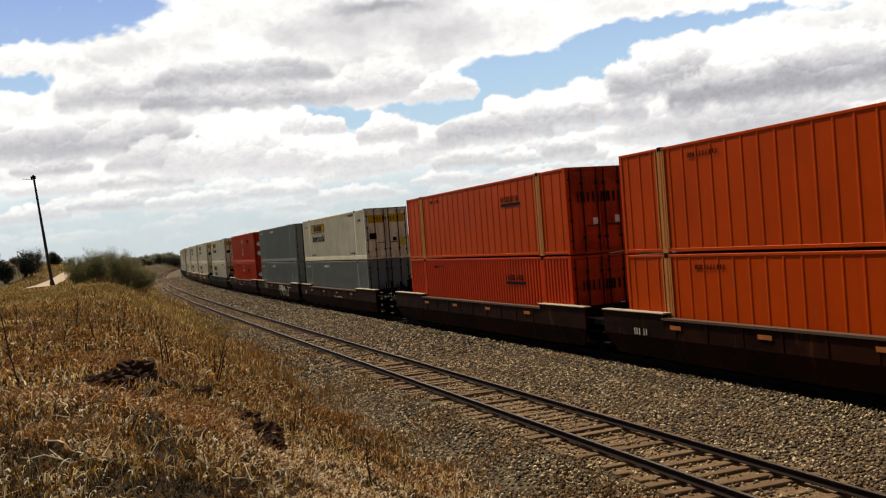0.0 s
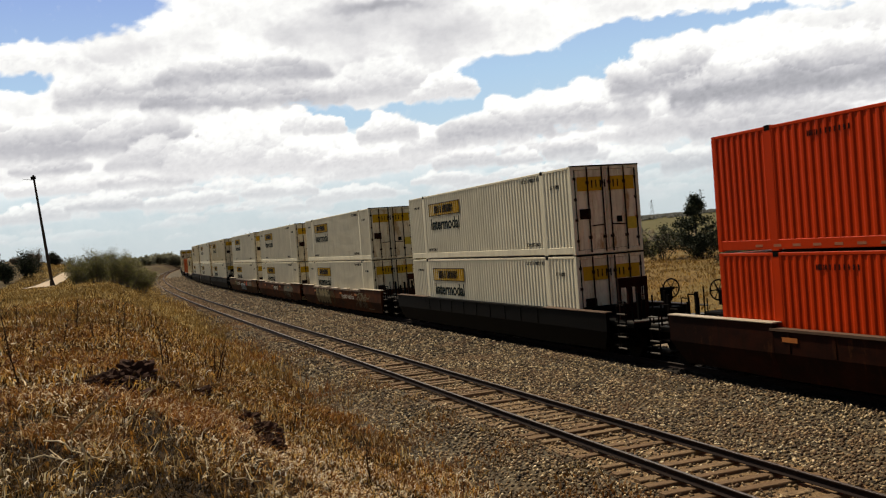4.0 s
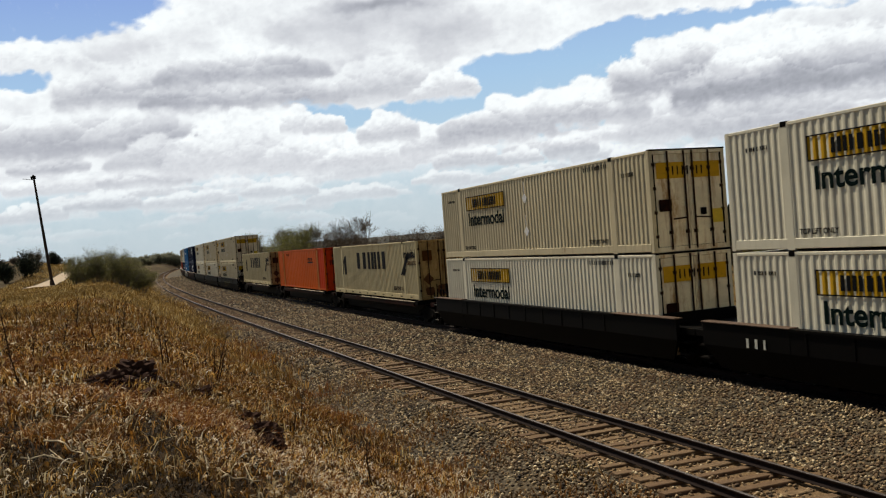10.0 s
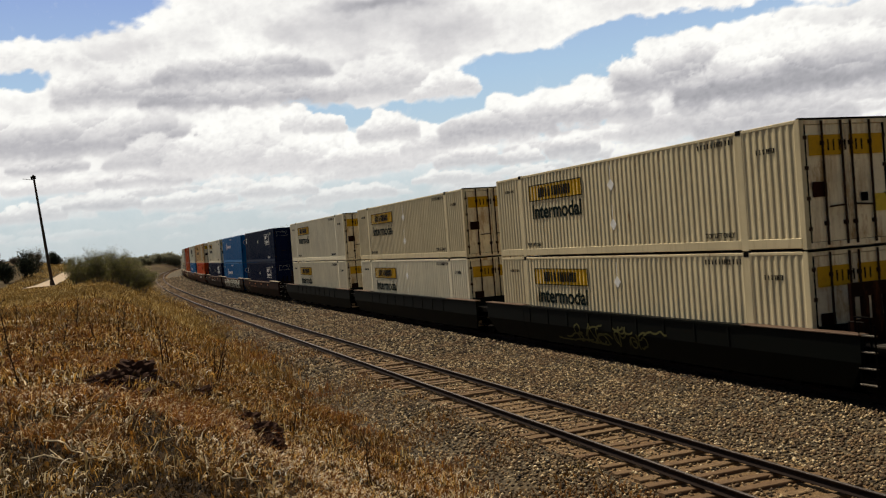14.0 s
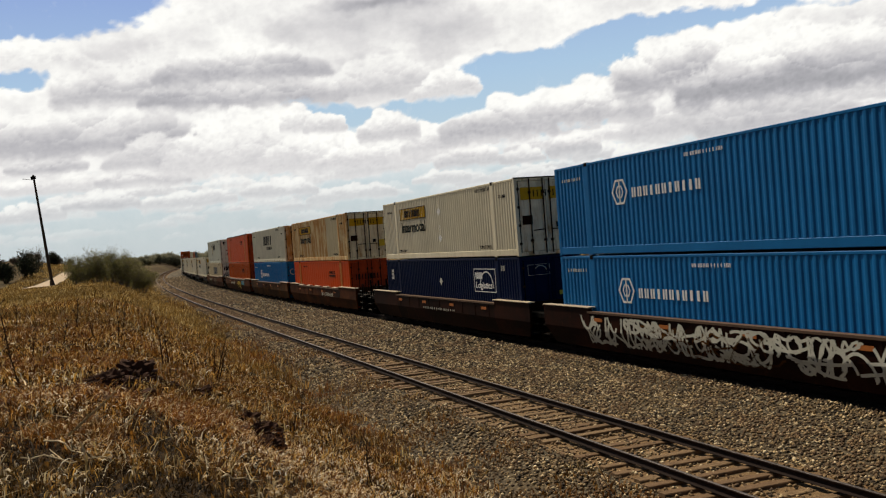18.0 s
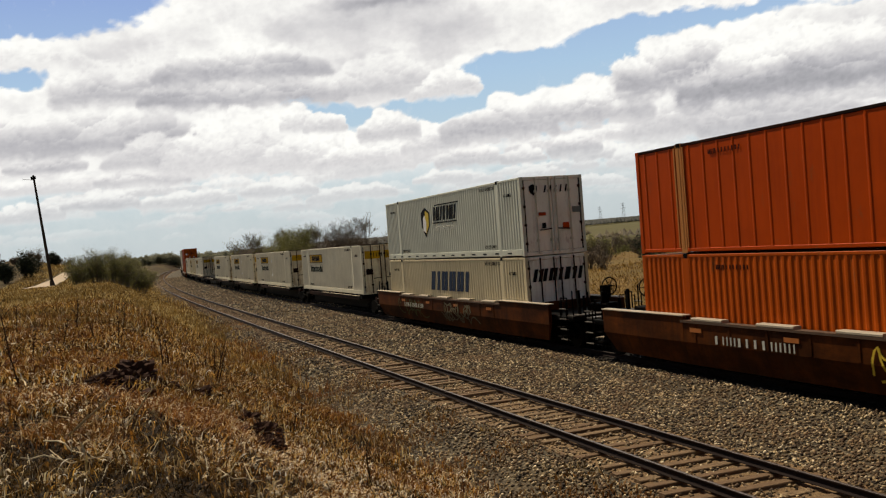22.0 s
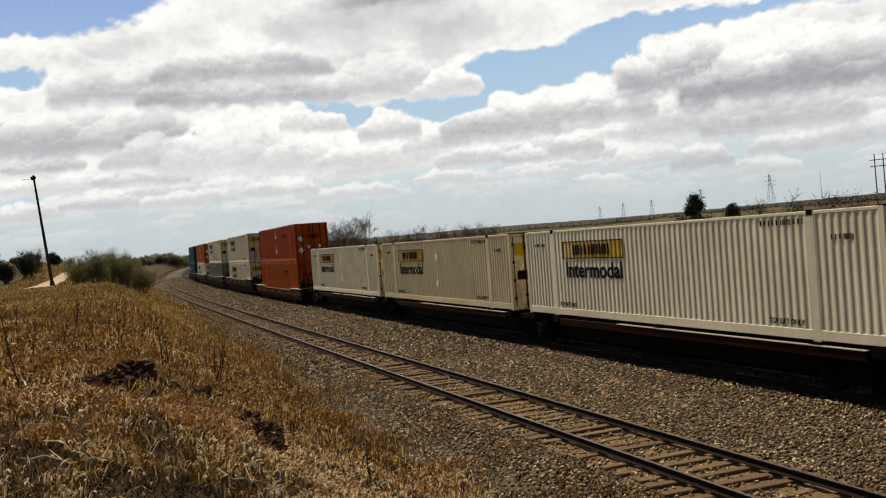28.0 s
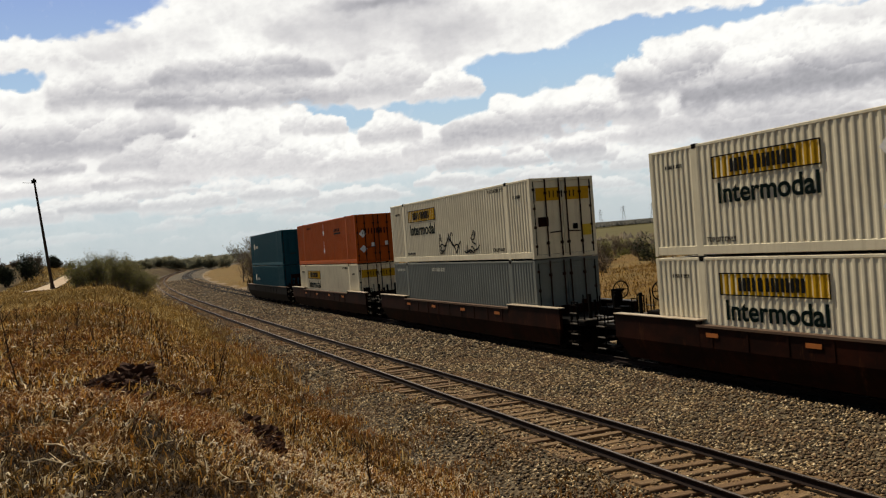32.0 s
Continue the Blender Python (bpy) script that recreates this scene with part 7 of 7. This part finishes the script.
def bush(name, label, category, x, y, height, width, seed, leaf, count, size, bark=BARK, group="", stems=14, puff=0.075):
    """Many stems from one foot, with leaves towards their ends."""
    rn = random.Random(seed)
    root = thing(name, label, category, group)
    root.matrix_basis = Matrix.Translation((x, y, float(land(x, y))))
    segs, ends = [], []
    for i in range(stems):
        a = rn.uniform(0, 6.28)
        out = rn.uniform(0.1, 1.0) * width * 0.5
        p = Vector((math.cos(a) * out * 0.3, math.sin(a) * out * 0.3, -0.1))
        tip = Vector((math.cos(a) * out, math.sin(a) * out, height * rn.uniform(0.62, 1.0) * (1 - 0.35 * (out / (width * 0.5)) ** 2)))
        for j in range(5):
            q = p + (tip - p) / (5 - j) + Vector((rn.uniform(-1, 1), rn.uniform(-1, 1), 0)) * 0.06 * height
            segs.append((p, q, 0.035 - 0.005 * j, 0.03 - 0.005 * j, 0))
            if j > 0:
                for _ in range(4):
                    e = q + Vector((rn.uniform(-1, 1), rn.uniform(-1, 1), rn.uniform(-0.2, 1.0))) * height * 0.16
                    segs.append((q, e, 0.014, 0.006, 1))
                    ends.append(tuple(q.lerp(e, 0.7)))
                    for _ in range(2 if y < 115 and abs(x) < 20 else 1 if y < 90 else 0):
                        e2 = e + Vector((rn.uniform(-1, 1), rn.uniform(-1, 1), rn.uniform(-0.1, 1.0))) * height * 0.09
                        segs.append((e, e2, 0.01, 0.005, 2))
            p = q
    v, f = fast_tubes(segs, 3, 0.008)
    tagged(bulk("stem_mass", v, f, bark, root), kind="stuff")
    leaves("crown", ends, height * puff, count, size, leaf, root, seed)
    return root


# thicket by the pole and along the near side of the bend
for i, (bx, by, bh, bw) in enumerate(((-0.6, 97, 2.8, 3.4), (1.2, 98, 3.15, 4.0), (2.9, 101, 3.3, 4.2), (4.4, 107, 3.4, 4.2), (5.7, 111, 3.1, 3.8), (6.6, 128, 3.2, 4.2), (7.6, 150, 2.6, 4.0), (9.2, 172, 2.2, 4.0), (2.2, 104, 3.4, 3.6), (11.0, 195, 2.2, 4.0))):
    bush("bush", "leafless to grey-green roadside thicket bush in dry grass", "bush", bx, by, bh, bw, 100 + i, BUSH, 10000, 0.05, PALE_BARK, "thicket by the pole", 20)
for i, (bx, by, bh, bw) in enumerate(((-7.3, 138, 3.5, 3.6), (-9.5, 130, 2.5, 2.6), (-4.7, 172, 2.3, 2.2))):
    bush("evergreen_bush", "dark green rounded cedar bush on the field", "bush", bx, by, bh, bw, 120 + i, CEDAR, 3600, 0.11, DARK_BARK, "cedars by the dirt track", 22)
for i in range(14):
    rn = random.Random(700 + i)
    bush("hill_bush", "hazy leafless brown scrub on the hillside", "bush", rn.uniform(-34, 2), rn.uniform(225, 275), rn.uniform(1.4, 2.8), rn.uniform(3, 5), 700 + i, TWIGS, 1400, 0.16, BARK, "scrub on the hillside", 12)
bush("thicket_bush", "tangled leafless grey-brown bush beside a cedar", "bush", -6.6, 152, 3.5, 4.6, 135, TWIGS, 3000, 0.07, BARK, "", 22)
for i, (bx, by, bh) in enumerate(((-15.5, 198, 2.8), (-12.0, 200, 2.4))):
    tree("bare_tree", "small leafless grey tree on the rise", "tree", bx, by, bh, 130 + i, 4, 0.5, 0.1, bark=BARK, group="bare trees on the rise", twig=0.02)
# trees beyond the main line
for i, (tx, ty, th, lf, cnt) in enumerate(((30, 190, 8.0, BUD, 500), (33, 186, 8.6, BUD, 700), (36, 184, 9.0, BUD, 2600), (39.5, 180, 8.6, BUD, 3000), (42.5, 184, 8.4, BUD, 2000), (45, 182, 9.2, None, 0), (48, 178, 9.6, None, 0), (50.5, 176, 9.8, None, 0), (53.5, 177, 10.4, None, 0), (34, 200, 9.4, None, 0), (41, 196, 9.6, None, 0), (47, 192, 9.6, None, 0))):
    tree("tree", "leafless spring tree behind the railway" if lf is None else "spring tree with yellow-green buds behind the railway", "tree", tx, ty, th, 150 + i, 4, 0.42, 0.15, lf, cnt, 0.11, 0.5, PALE_BARK, "trees beyond the line", 0.016)
for i in range(16):
    rn = random.Random(400 + i)
    tx = 29.5 + i * 1.55
    bush("thicket_bush", "tangled leafless spring thicket behind the railway" if i > 8 else "budding yellow-green thicket behind the railway", "bush", tx, 176 + rn.uniform(-3, 12), rn.uniform(5.6, 7.4) + 0.05 * i, 6.0, 400 + i, TWIGS if i > 8 or i < 2 else BUD, 2600, 0.13, PALE_BARK, "thicket beyond the line", 22)
for i, (tx, ty, th) in enumerate(((80, 242, 6.6), (86, 238, 7.2), (92, 236, 7.0), (97, 232, 6.8), (103, 230, 7.4), (74, 246, 5.6))):
    bush("shrub", "dense grey-brown leafless shrub on the far field", "bush", tx, ty, th, 8.5, 170 + i, TWIGS, 2600, 0.2, BARK, "shrubs on the far field", 18)
for i, (tx, ty, th, tw) in enumerate(((26, 420, 4.4, 9), (33, 430, 4.8, 10), (40, 440, 5.2, 10), (47, 450, 5.6, 11), (18, 410, 3.8, 8), (55, 455, 6.0, 11), (63, 450, 6.2, 11), (29.5, 432, 4.5, 10), (36.5, 438, 5.0, 11), (43.5, 446, 5.4, 11), (51, 452, 5.8, 12), (59, 456, 6.2, 12), (22, 418, 3.8, 9))):
    bush("far_bush", "trees at the far end of the bend, haze in their grey-green", "tree", tx, ty, th, tw, 190 + i, BEND_LEAF, 4200, 0.3, BARK, "trees at the bend", 20)


def cedar(x, y, h, w, seed):
    root = thing("cedar_tree", "ragged dark evergreen cedar beyond the railway", "tree", "cedars beyond the line")
    root.matrix_basis = Matrix.Translation((x, y, float(land(x, y))))
    rn = random.Random(seed)
    segs, ends = [(Vector((0, 0, -0.2)), Vector((0.1, 0, h * 0.95)), 0.13, 0.03, 0)], []
    for i in range(70):
        z = h * rn.uniform(0.08, 1.0)
        a = rn.uniform(0, 6.28)
        out = w * 0.5 * (1.02 - z / h) ** 1.1 * rn.uniform(0.45, 1.3) + 0.08
        p = Vector((0.1 * z / h, 0, z * 0.93))
        q = p + Vector((math.cos(a) * out, math.sin(a) * out, out * rn.uniform(0.15, 0.6)))
        segs.append((p, q, 0.025, 0.008, 1))
        ends += [tuple(p.lerp(q, k)) for k in (0.5, 0.75, 1.0)]
    v, f = fast_tubes(segs[:1], 8)
    bulk("trunk", v, f, DARK_BARK, root)
    v, f = fast_tubes(segs[1:], 3)
    tagged(bulk("branch_mass", v, f, DARK_BARK, root), kind="stuff")
    leaves("crown", ends, 0.2, 8000, 0.12, CEDAR, root, seed)
    return root


cedar(53.9, 72.2, 6.0, 6.6, 1)
cedar(56.0, 69.4, 4.8, 4.0, 2)
for i, (bx, by, bh, bw) in enumerate(((50.8, 73.5, 3.0, 5.0), (53.0, 70.5, 2.4, 4.0), (57.2, 67.6, 2.2, 4.6), (59.5, 65.0, 2.0, 4.2))):
    bush("evergreen_bush", "low dark evergreen scrub beyond the railway", "bush", bx, by, bh, bw, 210 + i, CEDAR, 2400, 0.09, DARK_BARK, "scrub beyond the line", 16)
bush("redbud_tree", "flowering redbud with pink-purple blossom in dry grass", "tree", 37.4, 40.4, 2.65, 3.3, 220, BLOSSOM, 7500, 0.055, DARK_BARK, "", 18, 0.12)
bush("redbud_tree", "flowering redbud with pink-purple blossom in dry grass", "tree", 41.6, 42.0, 2.2, 2.6, 221, BLOSSOM, 4500, 0.055, DARK_BARK, "", 14, 0.12)
for i, (tx, ty, th) in enumerate(((48.5, 54.8, 5.4), (44.3, 44.8, 4.8), (38.2, 36.4, 4.4), (52.0, 60.0, 4.8), (47.0, 48.0, 5.0), (42.5, 39.0, 4.4), (56.5, 62.0, 4.2), (44.0, 37.0, 4.6), (47.0, 36.5, 4.8))):
    tree("bare_tree", "small dark oak with a thin ragged crown beyond the railway", "tree", tx, ty, th, 230 + i, 3, 0.6, 0.17, OAK, 900, 0.05, 0.13, DARK_BARK, "bare oaks beyond the line", 0.012)
for i in range(64):
    rn = random.Random(300 + i)
    dx_, dy_ = rn.uniform(22, 62), rn.uniform(48, 130)
    bush("shrub", "thin leafless brown scrub beyond the railway", "bush", float(line_x(dy_)) + dx_, dy_, rn.uniform(1.2, 2.6), rn.uniform(2, 3.4), 300 + i, TWIGS if i % 3 else BUD, 1000, 0.08, BARK, "scrub beyond the line", 12)

for i in range(16):
    rn = random.Random(400 + i)
    bx, by = 35 + 1.35 * i + rn.uniform(-1, 1), 40 + 1.6 * i + rn.uniform(-2.5, 2.5)
    bush("shrub", "dense brown undergrowth round the bare oaks", "bush", bx, by, rn.uniform(1.0, 1.7), rn.uniform(2.2, 3.6), 400 + i, OAK if i % 2 else TWIGS, 1500, 0.07, DARK_BARK, "undergrowth beyond the line", 12)

# ------------------------------------------------------------------ far woods and power line
rs = np.random.RandomState(9)
n = 110000
az = np.radians(rs.uniform(6, 62, n))
rr = rs.uniform(640, 1500, n) * (1 + 0.05 * np.sin(az * 9))
wxx, wyy = rr * np.sin(az), rr * np.cos(az)
keep = fbm(wxx * 0.006, wyy * 0.006, 4) > np.where((rr > 1050) | ((az < 0.6) & (rr > 820)), 0.30, 0.62)
wxx, wyy = wxx[keep], wyy[keep]
n = len(wxx)
oct_v = np.array([(1, 0, 0), (0, 1, 0), (-1, 0, 0), (0, -1, 0), (0, 0, 1.1), (0, 0, -1)], float)
oct_f = np.array([(0, 1, 4), (1, 2, 4), (2, 3, 4), (3, 0, 4)])
wr = rs.uniform(1.1, 2.7, n)
wv = oct_v[None] * (wr[:, None, None] * rs.uniform(0.6, 1.25, (n, 6, 1))) + np.stack([wxx, wyy, land(wxx, wyy) + wr * 0.6], 1)[:, None]
# Haze over the ridge is put into these greyed wood tones.
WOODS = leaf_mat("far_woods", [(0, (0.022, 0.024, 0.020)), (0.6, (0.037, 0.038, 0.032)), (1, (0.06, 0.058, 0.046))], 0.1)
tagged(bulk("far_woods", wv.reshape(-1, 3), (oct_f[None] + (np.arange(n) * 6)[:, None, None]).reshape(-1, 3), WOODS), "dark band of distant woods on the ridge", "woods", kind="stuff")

az = np.radians(rs.uniform(14, 62, 14000))
rr = 95 + 260 * rs.rand(14000) ** 1.3
sxx, syy = rr * np.sin(az), rr * np.cos(az)
keep = (sxx - line_x(syy) > 55) & (fbm(sxx * 0.03, syy * 0.03, 4) > 0.60)
sxx, syy = sxx[keep], syy[keep]
n = len(sxx)
wr = rs.uniform(0.35, 1.0, n) * (1 + rr[keep] / 600)
wv = oct_v[None] * (wr[:, None, None] * rs.uniform(0.5, 1.3, (n, 6, 1))) + np.stack([sxx, syy, land(sxx, syy) + wr * 0.5], 1)[:, None]
SCRUB = leaf_mat("far_scrub", [(0, (0.045, 0.034, 0.022)), (0.5, (0.08, 0.062, 0.034)), (1, (0.13, 0.10, 0.052))], 0.1)
tagged(bulk("far_scrub", wv.reshape(-1, 3), (oct_f[None] + (np.arange(n) * 6)[:, None, None]).reshape(-1, 3), SCRUB), "olive-brown scrub scattered over the far fields", "scrub", kind="stuff")


def pylon(az_deg, r, h):
    """A lattice power pylon."""
    root = thing("power_pylon", "distant grey steel lattice power pylon", "pylon", "power line")
    x, y = r * math.sin(radians(az_deg)), r * math.cos(radians(az_deg))
    root.matrix_basis = Matrix.Translation((x, y, float(land(x, y)))) @ pose(0, 0, 0, 0, 0, -az_deg + 20)
    k = h / 40.0
    w = lambda z: (4.2 * (1 - z / 40.0) ** 1.3 + 0.7) * k
    for sx in (-1, 1):
        for sy in (-1, 1):
            g = Geo()
            for a, b in ((0, 10), (10, 20), (20, 30), (30, 39)):
                g.tube((sx * w(a), sy * w(a), a * k), (sx * w(b), sy * w(b), b * k), 0.16 * k, n=4)
            part("leg", g, PYLON, root)
    g = Geo()
    for a, b in zip(range(0, 36, 5), range(5, 41, 5)):
        for sx, sy in ((1, 1), (-1, 1), (-1, -1), (1, -1)):
            tx, ty = -sy, sx
            g.tube((sx * w(a), sy * w(a), a * k), (tx * w(b), ty * w(b), b * k), 0.08 * k, n=3)
            g.tube((tx * w(a), ty * w(a), a * k), (sx * w(b), sy * w(b), b * k), 0.08 * k, n=3)
    part("bracing", g, PYLON, root)
    for z, half in ((26, 8.5), (31.5, 7.5), (37, 6.5)):
        part("cross_arm", Geo().tube((-half * k, 0, z * k), (half * k, 0, z * k), 0.15 * k, n=4).tube((-half * k, 0, z * k), (0, 0, (z + 2.4) * k), 0.1 * k, n=4).tube((half * k, 0, z * k), (0, 0, (z + 2.4) * k), 0.1 * k, n=4), PYLON, root)
    return root


PYLON = plain("pylon_steel", (0.22, 0.22, 0.23), 0.6, 0.3)
for pa, pr, ph in ((41.15, 1350, 45), (37.2, 1750, 42), (32.6, 2100, 36), (34.3, 2000, 35), (31.2, 2350, 36)):
    pylon(pa, pr, ph)
frame_r, frame_a = 950, radians(47.0)
h_frame = thing("power_pylon", "distant pair of tall wooden poles with a cross arm", "pylon", "power line")
fx_, fy_ = frame_r * math.sin(frame_a), frame_r * math.cos(frame_a)
h_frame.matrix_basis = Matrix.Translation((fx_, fy_, float(land(fx_, fy_)))) @ pose(0, 0, 0, 0, 0, -47)
for px_ in (-3.6, 3.6):
    part("post", Geo().tube((px_, 0, -1), (px_, 0, 42), 0.65, 0.45, 8), PYLON, h_frame)
for pz_ in (30, 36):
    part("cross_arm", Geo().box(-8, 8, -0.3, 0.3, pz_, pz_ + 0.7), PYLON, h_frame)
mast = thing("radio_mast", "very thin distant radio mast", "mast")
mast.matrix_basis = Matrix.Translation((1800 * math.sin(radians(43.9)), 1800 * math.cos(radians(43.9)), float(land(1800 * math.sin(radians(43.9)), 1800 * math.cos(radians(43.9))))))
part("shaft", Geo().tube((0, 0, 0), (0, 0, 54), 0.45, 0.3, 6), PYLON, mast)


# ------------------------------------------------------------------ what moves
def motions():
    for ob, rear_s, z in ROLLING:
        walk(ob, [(float(t), train_pose(rear_s, t, z)) for t in range(33)])
    walk(sky_sheet, [(0.0, pose(0, 0, 0)), (16.0, Matrix.Translation(SKY_DRIFT * 0.5)), (32.0, Matrix.Translation(SKY_DRIFT))])


motions()
